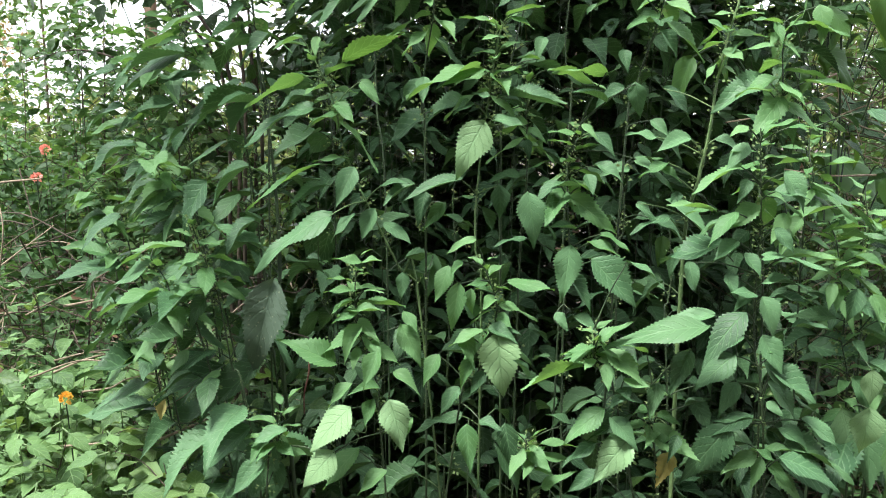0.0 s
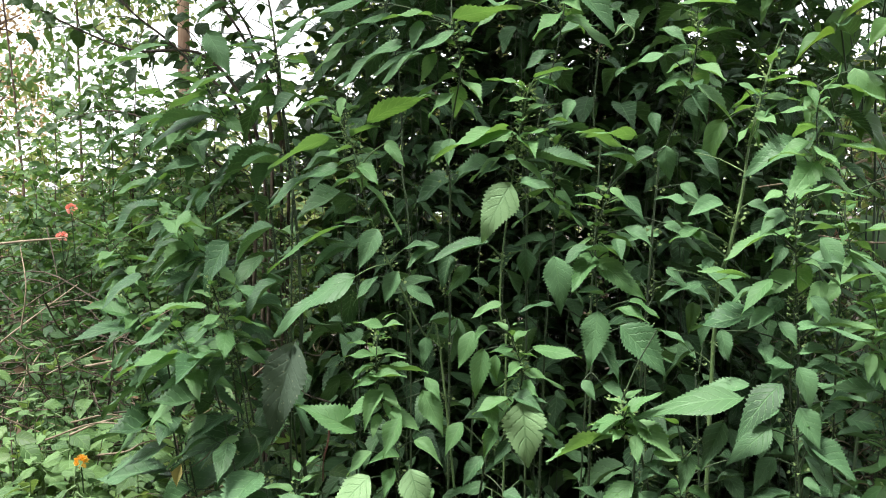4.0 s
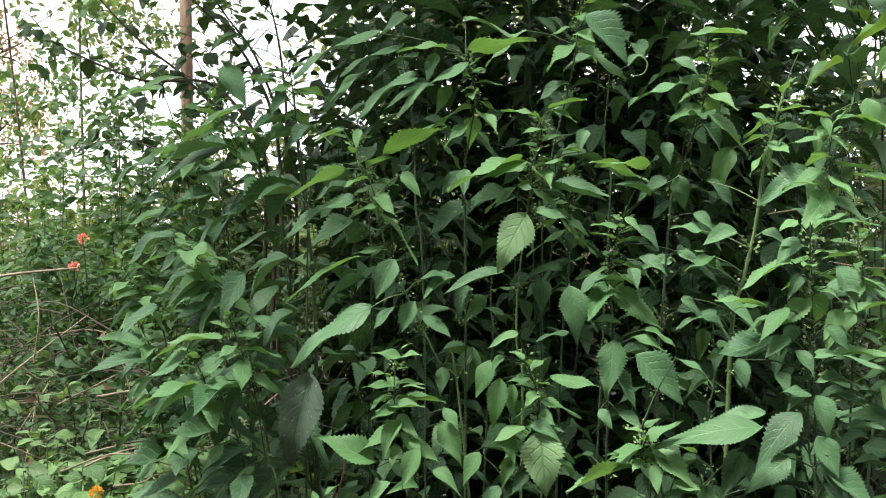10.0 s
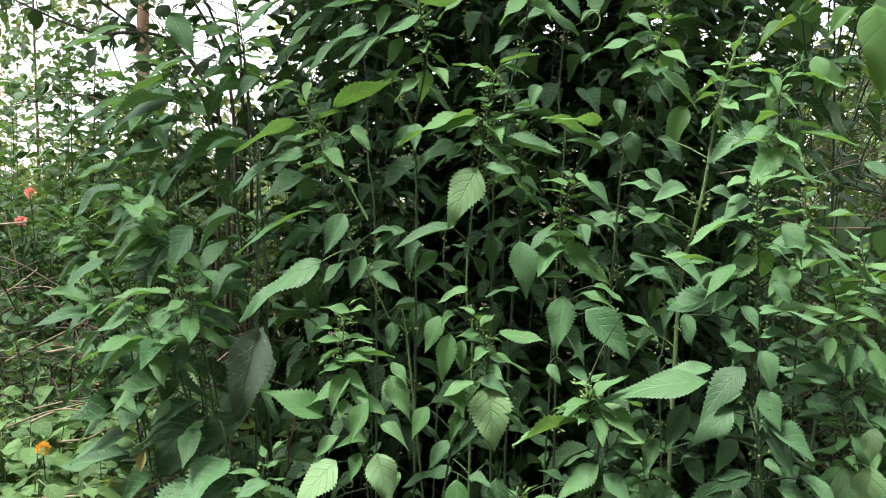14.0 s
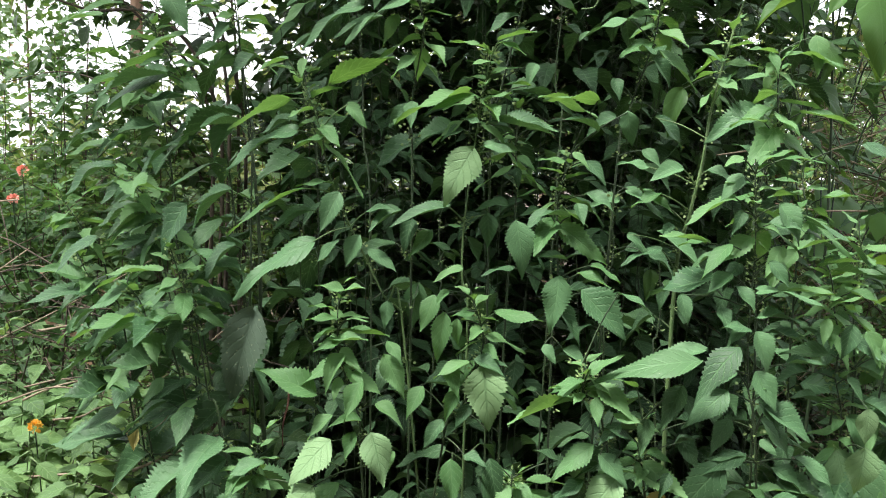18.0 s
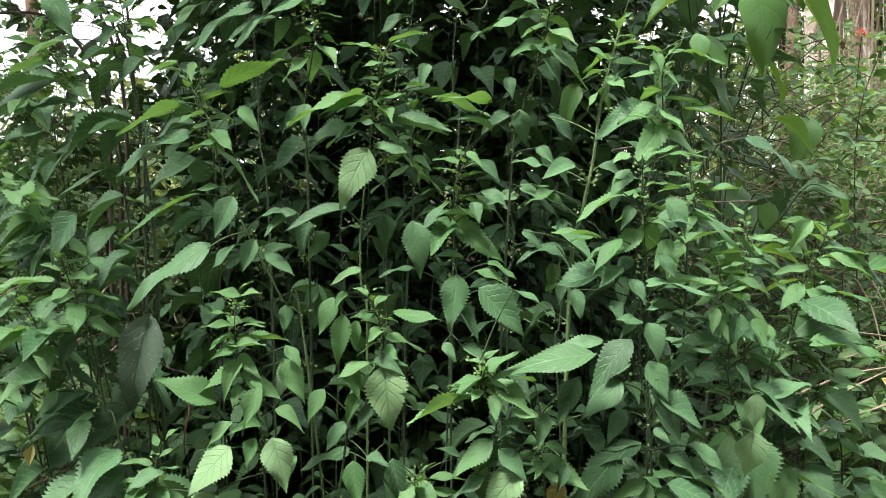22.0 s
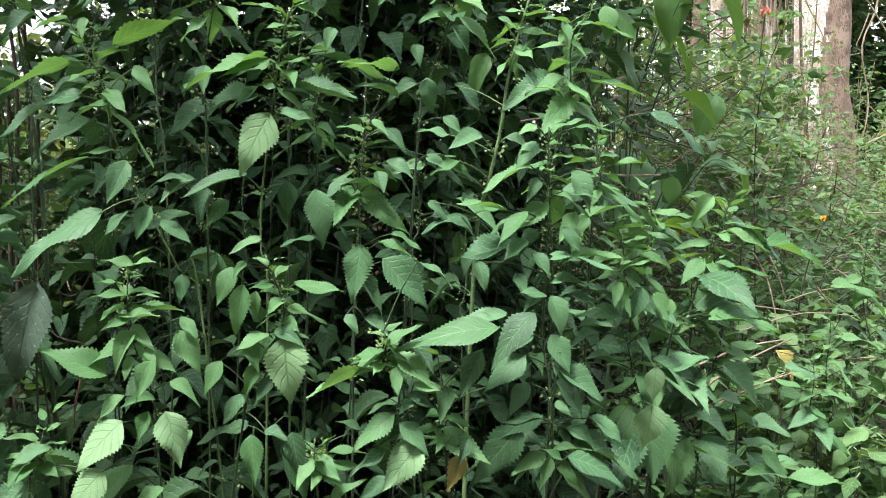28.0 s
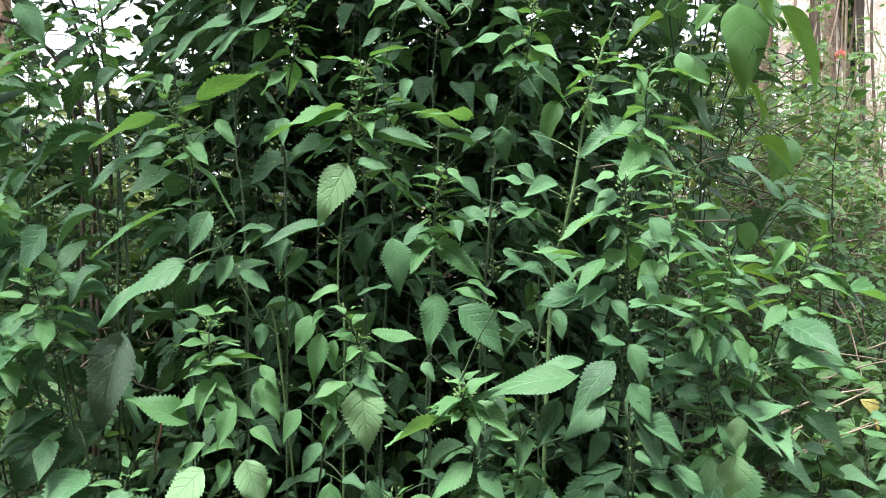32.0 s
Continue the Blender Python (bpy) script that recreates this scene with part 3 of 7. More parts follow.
middle_front = Shoot("nettle shoot with curled tip leaves and pale stem", [(-0.005, 1.450, 1.333), (0.008, 1.450, 1.258), (-0.015, 1.450, 1.148), (-0.051, 1.450, 1.053)], seed=12, size=0.08, skip=0.92)
middle_front.leaf((0.032, 1.430, 1.304), (0.097, 1.430, 1.295), 0.35, LEAF_YOUNG_LIT, -0.02)
middle_front.leaf((0.015, 1.420, 1.225), (0.024, 1.420, 1.135), 0.85, LEAF_PALE, -0.02)
middle_front.leaf((-0.024, 1.430, 1.292), (-0.026, 1.430, 1.252), 0.7, LEAF_LIGHT, 0)
middle_front.leaf((-0.043, 1.430, 1.300), (-0.051, 1.430, 1.225), 0.5, LEAF_YOUNG_LIT, 0)
middle_front.leaf((0.002, 1.430, 1.233), (0.045, 1.430, 1.227), 0.5, LEAF, -0.02)
middle_front.leaf((-0.037, 1.430, 1.227), (-0.017, 1.430, 1.186), 0.6, LEAF_LIGHT, -0.02)
middle_front.leaf((-0.011, 1.400, 1.102), (0.022, 1.400, 1.096), 0.3, LEAF, -0.02)
middle_front.leaf((-0.031, 1.400, 1.093), (-0.026, 1.400, 1.027), 0.6, LEAF_LIGHT, -0.02)
middle_front.leaf((0.057, 1.400, 1.169), (0.040, 1.400, 1.202), 0.4, LEAF, -0.02)
middle_front.leaf((-0.024, 1.440, 1.184), (-0.044, 1.440, 1.146), 0.5, LEAF_LIGHT, -0.02)
middle_front.leaf((-0.005, 1.440, 1.166), (-0.025, 1.440, 1.140), 0.7, LEAF, -0.02)
middle_front.leaf((-0.018, 1.440, 1.367), (-0.059, 1.440, 1.350), 0.3, LEAF_YOUNG_LIT, -0.02)
middle_front.leaf((-0.038, 1.440, 1.333), (-0.057, 1.440, 1.315), 0.5, LEAF_YOUNG_LIT, -0.02)
middle_front.leaf((-0.058, 1.440, 1.325), (-0.074, 1.440, 1.275), 0.5, LEAF_LIGHT, -0.02)
middle_front.leaf((0.013, 1.440, 1.235), (0.050, 1.440, 1.239), 0.2, LEAF, -0.02)
middle_front.leaf((-0.074, 1.440, 1.191), (-0.098, 1.440, 1.149), 0.6, LEAF_LIGHT, -0.02)
middle_front.leaf((-0.044, 1.440, 1.141), (-0.073, 1.440, 1.107), 0.5, LEAF, -0.02)
middle_front.leaf((-0.008, 1.430, 1.232), (-0.057, 1.430, 1.218), 0.3, LEAF_LIGHT, -0.02)
middle_front.done()
tall_middle = Shoot("tall nettle shoot with a pale hanging leaf", [(0.024, 1.500, 1.693), (0.000, 1.500, 1.589), (-0.006, 1.500, 1.472), (-0.015, 1.500, 1.344), (-0.017, 1.500, 1.197)], seed=13, size=0.085, skip=0.92, pale=True)
tall_middle.leaf((-0.005, 1.470, 1.538), (-0.053, 1.470, 1.459), 0.8, LEAF_PALE, -0.02)
tall_middle.leaf((-0.011, 1.480, 1.624), (-0.124, 1.480, 1.597), 0.1, LEAF_YOUNG_LIT, -0.03)
tall_middle.leaf((0.060, 1.500, 1.537), (0.009, 1.500, 1.548), 0.5, LEAF_YOUNG_LIT, -0.02)
tall_middle.leaf((-0.040, 1.480, 1.454), (-0.126, 1.480, 1.434), 0.25, LEAF_NARROW, -0.03)
tall_middle.leaf((0.019, 1.500, 1.443), (0.023, 1.500, 1.391), 0.8, LEAF, 0)
tall_middle.leaf((0.004, 1.470, 1.578), (-0.022, 1.470, 1.587), 0.5, LEAF, 0)
tall_middle.leaf((0.034, 1.500, 1.581), (0.115, 1.500, 1.569), 0.3, LEAF, -0.02)
tall_middle.leaf((0.008, 1.490, 1.609), (0.047, 1.490, 1.629), 0.3, LEAF_YOUNG_LIT, -0.02)
tall_middle.leaf((-0.017, 1.490, 1.605), (-0.037, 1.490, 1.584), 0.7, LEAF, -0.02)
tall_middle.leaf((0.015, 1.490, 1.687), (-0.037, 1.490, 1.705), 0.2, LEAF_YOUNG_LIT, -0.02)
tall_middle.leaf((0.032, 1.490, 1.700), (0.085, 1.490, 1.716), 0.1, LEAF_YOUNG_LIT, -0.02)
tall_middle.leaf((0.036, 1.490, 1.696), (0.073, 1.490, 1.681), 0.4, LEAF_YOUNG_LIT, -0.02)
tall_middle.leaf((0.018, 1.480, 1.668), (-0.010, 1.480, 1.666), 0.5, LEAF_YOUNG_LIT, -0.02)
tall_middle.leaf((-0.004, 1.480, 1.619), (-0.078, 1.480, 1.604), 0.35, LEAF_YOUNG_LIT, -0.02)
tall_middle.leaf((-0.018, 1.480, 1.567), (-0.052, 1.480, 1.558), 0.5, LEAF, -0.02)
tall_middle.leaf((0.012, 1.480, 1.546), (0.058, 1.480, 1.543), 0.5, LEAF, -0.02)
tall_middle.leaf((-0.020, 1.480, 1.244), (-0.038, 1.480, 1.280), 0.8, LEAF, -0.02)
tall_middle.done()
leaning = Shoot("nettle shoot leaning over with hairy pale stem", [(-0.270, 1.500, 1.650), (-0.232, 1.500, 1.567), (-0.202, 1.500, 1.470), (-0.141, 1.500, 1.317), (-0.106, 1.500, 1.213)], seed=14, size=0.085, skip=0.92, pale=True)
leaning.leaf((-0.278, 1.480, 1.610), (-0.368, 1.480, 1.576), -0.35, LEAF_YOUNG_LIT, -0.03)
leaning.leaf((-0.264, 1.470, 1.564), (-0.368, 1.470, 1.539), 0.3, LEAF_NARROW, -0.03)
leaning.leaf((-0.215, 1.480, 1.635), (-0.129, 1.480, 1.687), -0.3, LEAF_YOUNG_LIT, -0.02)
leaning.leaf((-0.187, 1.460, 1.602), (-0.157, 1.460, 1.570), 0.6, LEAF_YOUNG_LIT, -0.02)
leaning.leaf((-0.201, 1.460, 1.472), (-0.226, 1.460, 1.416), 0.8, LEAF, -0.02)
leaning.leaf((-0.257, 1.470, 1.478), (-0.373, 1.470, 1.431), 0, LEAF_YOUNG_LIT, -0.02)
leaning.leaf((-0.237, 1.450, 1.401), (-0.357, 1.450, 1.351), 0.3, LEAF_NARROW, -0.04)
leaning.leaf((-0.172, 1.470, 1.409), (-0.192, 1.470, 1.364), 0.8, LEAF, -0.01)
leaning.leaf((-0.128, 1.470, 1.312), (-0.129, 1.470, 1.272), 0.8, LEAF, -0.01)
leaning.leaf((-0.201, 1.460, 1.404), (-0.243, 1.460, 1.377), 0.3, LEAF, -0.02)
leaning.leaf((-0.247, 1.490, 1.445), (-0.307, 1.490, 1.418), 0.3, LEAF, -0.02)
leaning.leaf((-0.213, 1.490, 1.487), (-0.264, 1.490, 1.495), 0.2, LEAF_YOUNG_LIT, -0.02)
leaning.leaf((-0.158, 1.490, 1.386), (-0.111, 1.490, 1.370), 0.3, LEAF, -0.02)
leaning.leaf((-0.281, 1.490, 1.670), (-0.323, 1.490, 1.655), 0.1, LEAF_YOUNG_LIT, -0.02)
leaning.leaf((-0.256, 1.490, 1.670), (-0.260, 1.490, 1.641), 0.6, LEAF_YOUNG_LIT, -0.02)
leaning.leaf((-0.162, 1.490, 1.445), (-0.124, 1.490, 1.463), 0.3, LEAF, -0.02)
leaning.leaf((-0.226, 1.480, 1.556), (-0.264, 1.480, 1.547), 0.4, LEAF_YOUNG_LIT, -0.02)
leaning.done()
upright = Shoot("upright nettle shoot with narrow tip", [(0.142, 1.500, 1.536), (0.132, 1.500, 1.473), (0.123, 1.500, 1.346), (0.115, 1.500, 1.182)], seed=15, size=0.08, skip=0.92)
upright.leaf((0.061, 1.470, 1.432), (0.080, 1.470, 1.356), 0.85, LEAF, -0.02)
upright.leaf((0.125, 1.470, 1.351), (0.116, 1.470, 1.271), 0.8, LEAF, -0.02)
upright.leaf((0.160, 1.460, 1.332), (0.222, 1.460, 1.265), 0.65, LEAF, -0.02)
upright.leaf((0.174, 1.480, 1.370), (0.216, 1.480, 1.354), 0.2, LEAF_YOUNG_LIT, -0.02)
upright.leaf((0.228, 1.500, 1.483), (0.292, 1.500, 1.454), 0.3, LEAF, -0.02)
upright.leaf((0.225, 1.500, 1.597), (0.232, 1.500, 1.546), 0.8, LEAF, 0)
upright.leaf((0.181, 1.500, 1.614), (0.096, 1.500, 1.628), -0.3, LEAF_YOUNG_LIT, -0.02)
upright.leaf((0.131, 1.480, 1.523), (0.089, 1.480, 1.528), 0.4, LEAF_YOUNG_LIT, -0.02)
upright.leaf((0.144, 1.480, 1.536), (0.166, 1.480, 1.515), 0.5, LEAF_YOUNG_LIT, -0.02)
upright.leaf((0.163, 1.480, 1.474), (0.207, 1.480, 1.460), 0.5, LEAF, -0.02)
upright.leaf((0.139, 1.480, 1.441), (0.098, 1.480, 1.453), 0.2, LEAF, -0.02)
upright.leaf((0.154, 1.480, 1.357), (0.200, 1.480, 1.341), 0.3, LEAF_YOUNG_LIT, -0.02)
upright.leaf((0.133, 1.480, 1.378), (0.091, 1.480, 1.386), 0.3, LEAF, -0.02)
upright.leaf((0.134, 1.480, 1.242), (0.171, 1.480, 1.229), 0.4, LEAF, -0.02)
upright.leaf((0.106, 1.480, 1.250), (0.121, 1.480, 1.229), 0.7, LEAF, -0.02)
upright.leaf((0.058, 1.480, 1.364), (0.012, 1.480, 1.368), 0.2, LEAF_NARROW, -0.02)
upright.leaf((0.126, 1.480, 1.306), (0.160, 1.480, 1.256), 0.4, LEAF, -0.02)
upright.leaf((0.163, 1.490, 1.524), (0.197, 1.490, 1.499), 0.5, LEAF, -0.02)
upright.leaf((0.179, 1.490, 1.569), (0.137, 1.490, 1.598), 0.3, LEAF, -0.02)
upright.leaf((0.106, 1.480, 1.451), (0.072, 1.480, 1.429), 0.4, LEAF, -0.02)
upright.leaf((0.151, 1.480, 1.460), (0.159, 1.480, 1.431), 0.6, LEAF, -0.02)
upright.done()
behind_middle = Shoot("slim nettle shoot with toothed leaves", [(0.072, 1.580, 1.621), (0.067, 1.580, 1.543), (0.057, 1.580, 1.445), (0.053, 1.580, 1.201)], seed=16, size=0.08, skip=0.64)
behind_middle.leaf((0.072, 1.530, 1.440), (0.121, 1.530, 1.456), 0.3, LEAF, -0.02)
behind_middle.leaf((0.078, 1.530, 1.571), (0.123, 1.530, 1.572), 0.2, LEAF, -0.02)
behind_middle.leaf((0.098, 1.530, 1.622), (0.185, 1.530, 1.611), -0.25, LEAF_YOUNG_LIT, -0.02)
behind_middle.leaf((0.063, 1.560, 1.514), (0.067, 1.560, 1.487), 0.7, LEAF, -0.02)
behind_middle.done()
long_pale = Shoot("nettle shoot with long bare pale stem", [(0.382, 1.500, 1.732), (0.338, 1.500, 1.559), (0.318, 1.500, 1.450), (0.304, 1.500, 1.220)], seed=17, size=0.08, skip=0.92, pale=True, width=0.0038)
long_pale.leaf((0.271, 1.520, 1.590), (0.324, 1.520, 1.557), 0.5, LEAF, 0)
long_pale.leaf((0.303, 1.480, 1.515), (0.251, 1.480, 1.498), 0.6, LEAF, -0.02)
long_pale.leaf((0.274, 1.490, 1.477), (0.227, 1.490, 1.464), 0.4, LEAF_YOUNG_LIT, -0.02)
long_pale.leaf((0.260, 1.490, 1.471), (0.291, 1.490, 1.450), 0.5, LEAF_YOUNG_LIT, -0.02)
long_pale.leaf((0.277, 1.490, 1.395), (0.215, 1.490, 1.389), 0.2, LEAF_NARROW, -0.02)
long_pale.leaf((0.229, 1.490, 1.416), (0.265, 1.490, 1.391), 0.4, LEAF, -0.02)
long_pale.leaf((0.290, 1.490, 1.433), (0.279, 1.490, 1.408), 0.4, LEAF, -0.02)
long_pale.leaf((0.345, 1.490, 1.513), (0.380, 1.490, 1.497), 0.4, LEAF, -0.02)
long_pale.leaf((0.357, 1.490, 1.624), (0.368, 1.490, 1.660), 0.3, LEAF, -0.02)
long_pale.leaf((0.255, 1.490, 1.516), (0.213, 1.490, 1.528), 0.4, LEAF, -0.02)
long_pale.leaf((0.397, 1.480, 1.780), (0.377, 1.480, 1.772), 0.4, LEAF_YOUNG_LIT, -0.02)
long_pale.leaf((0.329, 1.480, 1.688), (0.354, 1.480, 1.672), 0.4, LEAF_YOUNG_LIT, -0.02)
long_pale.leaf((0.273, 1.480, 1.420), (0.353, 1.480, 1.363), 0.3, LEAF_NARROW, -0.02)
long_pale.leaf((0.316, 1.480, 1.287), (0.296, 1.480, 1.317), 0.8, LEAF, -0.02)
long_pale.leaf((0.344, 1.480, 1.246), (0.245, 1.480, 1.223), 0.3, LEAF_NARROW, -0.02)
long_pale.done()
right_tall = Shoot("tall nettle shoot with light young tip leaves", [(0.422, 1.420, 1.676), (0.415, 1.420, 1.571), (0.400, 1.420, 1.453), (0.403, 1.420, 1.237)], seed=18, size=0.085, skip=0.92)
right_tall.leaf((0.408, 1.470, 1.598), (0.332, 1.470, 1.560), 0.6, LEAF, -0.02)
right_tall.leaf((0.427, 1.400, 1.673), (0.501, 1.400, 1.669), 0.15, LEAF_YOUNG_LIT, -0.02)
right_tall.leaf((0.404, 1.400, 1.673), (0.413, 1.400, 1.639), 0.7, LEAF_YOUNG_LIT, -0.02)
right_tall.leaf((0.430, 1.420, 1.388), (0.498, 1.420, 1.426), 0.2, LEAF_YOUNG_LIT, -0.02)
right_tall.leaf((0.451, 1.410, 1.592), (0.521, 1.410, 1.582), 0.2, LEAF_YOUNG_LIT, -0.02)
right_tall.leaf((0.425, 1.410, 1.582), (0.453, 1.410, 1.555), 0.6, LEAF_YOUNG_LIT, -0.02)
right_tall.leaf((0.420, 1.410, 1.648), (0.438, 1.410, 1.628), 0.4, LEAF_YOUNG_LIT, -0.02)
right_tall.leaf((0.412, 1.410, 1.663), (0.391, 1.410, 1.644), 0.5, LEAF_YOUNG_LIT, -0.02)
right_tall.leaf((0.415, 1.410, 1.674), (0.373, 1.410, 1.681), 0.1, LEAF_YOUNG_LIT, -0.02)
right_tall.leaf((0.401, 1.410, 1.578), (0.367, 1.410, 1.587), 0.3, LEAF_LIGHT, -0.02)
right_tall.leaf((0.394, 1.410, 1.532), (0.364, 1.410, 1.559), 0.4, LEAF, -0.02)
right_tall.leaf((0.418, 1.380, 1.344), (0.488, 1.380, 1.356), 0.15, LEAF_LIGHT, -0.02)
right_tall.leaf((0.440, 1.380, 1.400), (0.406, 1.380, 1.365), 0.5, LEAF_YOUNG_LIT, -0.02)
right_tall.leaf((0.468, 1.420, 1.443), (0.563, 1.420, 1.410), 0.1, LEAF_NARROW, -0.02)
right_tall.leaf((0.443, 1.440, 1.028), (0.541, 1.440, 1.002), 0.4, LEAF, -0.02)
right_tall.leaf((0.432, 1.440, 1.014), (0.480, 1.440, 0.964), 0.5, LEAF_YOUNG_LIT, -0.02)
right_tall.leaf((0.438, 1.440, 1.129), (0.395, 1.440, 1.139), 0.3, LEAF_LIGHT, -0.02)
right_tall.leaf((0.429, 1.440, 1.181), (0.447, 1.440, 1.137), 0.5, LEAF, -0.02)
right_tall.leaf((0.440, 1.400, 1.680), (0.442, 1.400, 1.703), 0.6, LEAF_YOUNG_LIT, -0.02)
right_tall.leaf((0.465, 1.400, 1.696), (0.471, 1.400, 1.645), 0.7, LEAF_LIGHT, -0.02)
right_tall.done()
right_front = Shoot("leafy nettle shoot with tiered leaf pairs", [(0.376, 1.360, 1.526), (0.376, 1.360, 1.386), (0.380, 1.360, 1.232), (0.387, 1.360, 1.042)], seed=19, size=0.095, skip=0.92)
right_front.leaf((0.293, 1.300, 1.260), (0.155, 1.300, 1.258), 0.45, LEAF_LEVEL, -0.02)
right_front.leaf((0.341, 1.290, 1.279), (0.273, 1.290, 1.226), 0.5, LEAF_SHADED, -0.03)
right_front.leaf((0.341, 1.340, 1.411), (0.293, 1.340, 1.375), 0.3, LEAF_YOUNG_LIT, -0.02)
right_front.leaf((0.314, 1.350, 1.413), (0.247, 1.350, 1.429), 0, LEAF_YOUNG_LIT, -0.02)
right_front.leaf((0.405, 1.340, 1.465), (0.435, 1.340, 1.419), 0.6, LEAF, -0.02)
right_front.leaf((0.392, 1.340, 1.439), (0.432, 1.340, 1.441), 0.5, LEAF, -0.02)
right_front.leaf((0.394, 1.340, 1.388), (0.417, 1.340, 1.362), 0.5, LEAF, -0.02)
right_front.leaf((0.380, 1.340, 1.350), (0.469, 1.340, 1.359), 0.15, LEAF, -0.02)
right_front.leaf((0.379, 1.340, 1.293), (0.398, 1.340, 1.244), 0.8, LEAF, -0.02)
right_front.leaf((0.381, 1.340, 1.239), (0.402, 1.340, 1.190), 0.8, LEAF, -0.02)
right_front.leaf((0.394, 1.340, 1.190), (0.452, 1.340, 1.152), 0.4, LEAF, -0.02)
right_front.leaf((0.389, 1.340, 1.147), (0.404, 1.340, 1.135), 0.8, LEAF, -0.02)
right_front.leaf((0.341, 1.340, 1.212), (0.284, 1.340, 1.172), 0.6, LEAF, -0.02)
right_front.leaf((0.334, 1.330, 1.113), (0.261, 1.330, 1.040), 0.75, LEAF, -0.02)
right_front.leaf((0.393, 1.320, 1.071), (0.366, 1.320, 1.092), 0.5, LEAF_YOUNG_LIT, -0.01)
right_front.leaf((0.404, 1.320, 1.073), (0.485, 1.320, 1.056), 0.35, LEAF, -0.02)
right_front.leaf((0.347, 1.350, 1.474), (0.277, 1.350, 1.443), 0, LEAF_YOUNG_LIT, -0.02)
right_front.leaf((0.358, 1.350, 1.456), (0.345, 1.350, 1.428), 0.8, LEAF, -0.02)
right_front.leaf((0.413, 1.350, 1.527), (0.459, 1.350, 1.529), 0.25, LEAF_YOUNG_LIT, -0.02)
right_front.leaf((0.378, 1.350, 1.519), (0.412, 1.350, 1.544), 0.3, LEAF_YOUNG_LIT, -0.02)
right_front.leaf((0.356, 1.350, 1.504), (0.326, 1.350, 1.476), 0.5, LEAF, -0.02)
right_front.leaf((0.412, 1.350, 1.409), (0.386, 1.350, 1.370), 0.6, LEAF_YOUNG_LIT, -0.02)
right_front.leaf((0.345, 1.350, 1.371), (0.308, 1.350, 1.348), 0.4, LEAF, -0.02)
right_front.leaf((0.353, 1.350, 1.352), (0.381, 1.350, 1.326), 0.4, LEAF, -0.02)
right_front.leaf((0.383, 1.350, 1.203), (0.423, 1.350, 1.163), 0.5, LEAF, -0.02)
right_front.leaf((0.392, 1.350, 1.172), (0.436, 1.350, 1.133), 0.4, LEAF, -0.02)
right_front.leaf((0.442, 1.350, 1.118), (0.496, 1.350, 1.094), 0.3, LEAF, -0.02)
right_front.leaf((0.409, 1.350, 1.105), (0.464, 1.350, 1.079), 0.3, LEAF, -0.02)
right_front.leaf((0.349, 1.350, 1.171), (0.315, 1.350, 1.132), 0.4, LEAF, -0.02)
right_front.leaf((0.317, 1.350, 1.115), (0.369, 1.350, 1.140), 0.2, LEAF_NARROW, -0.02)
right_front.leaf((0.377, 1.350, 1.069), (0.321, 1.350, 1.052), 0.45, LEAF_YOUNG_LIT, -0.02)
right_front.leaf((0.395, 1.350, 1.057), (0.429, 1.350, 1.026), 0.6, LEAF_YOUNG_LIT, -0.02)
right_front.leaf((0.385, 1.350, 1.063), (0.368, 1.350, 1.022), 0.7, LEAF_YOUNG_LIT, -0.02)
right_front.leaf((0.387, 1.350, 1.074), (0.426, 1.350, 1.083), 0.2, LEAF_YOUNG_LIT, -0.02)
right_front.leaf((0.354, 1.350, 1.241), (0.315, 1.350, 1.222), 0.5, LEAF, -0.02)
right_front.leaf((0.381, 1.350, 1.311), (0.437, 1.350, 1.327), 0.2, LEAF, -0.02)
right_front.leaf((0.367, 1.350, 1.295), (0.334, 1.350, 1.279), 0.3, LEAF, -0.02)
right_front.leaf((0.401, 1.350, 1.292), (0.446, 1.350, 1.290), 0.2, LEAF, -0.02)
right_front.leaf((0.332, 1.350, 1.325), (0.344, 1.350, 1.295), 0.6, LEAF, -0.02)
right_front.leaf((0.425, 1.350, 1.250), (0.470, 1.350, 1.258), 0.2, LEAF, -0.02)
right_front.leaf((0.419, 1.350, 1.219), (0.373, 1.350, 1.226), 0, LEAF_YOUNG_LIT, -0.02)
right_front.leaf((0.273, 1.320, 1.345), (0.280, 1.320, 1.312), 0.8, LEAF, -0.02)
right_front.leaf((0.344, 1.380, 1.365), (0.242, 1.380, 1.345), 0.3, LEAF, -0.02)
right_front.leaf((0.414, 1.380, 1.290), (0.464, 1.380, 1.287), 0.1, LEAF_NARROW, -0.02)
right_front.leaf((0.366, 1.380, 1.381), (0.334, 1.380, 1.361), 0.4, LEAF, -0.02)
right_front.leaf((0.317, 1.380, 1.412), (0.277, 1.380, 1.416), 0.1, LEAF_YOUNG_LIT, -0.02)
right_front.leaf((0.352, 1.340, 1.528), (0.322, 1.340, 1.517), 0.4, LEAF_YOUNG_LIT, -0.02)
right_front.leaf((0.371, 1.340, 1.297), (0.333, 1.340, 1.315), 0.4, LEAF, -0.02)
right_front.leaf((0.367, 1.340, 1.127), (0.299, 1.340, 1.113), 0.3, LEAF, -0.02)
right_front.done()
flowering = Shoot("small flowering nettle shoot with buds", [(0.146, 1.330, 1.250), (0.152, 1.330, 1.203), (0.175, 1.330, 1.141)], seed=20, size=0.06, skip=0.92)
flowering.leaf((0.127, 1.310, 1.203), (0.041, 1.310, 1.181), -0.35, LEAF_YOUNG_LIT, -0.02)
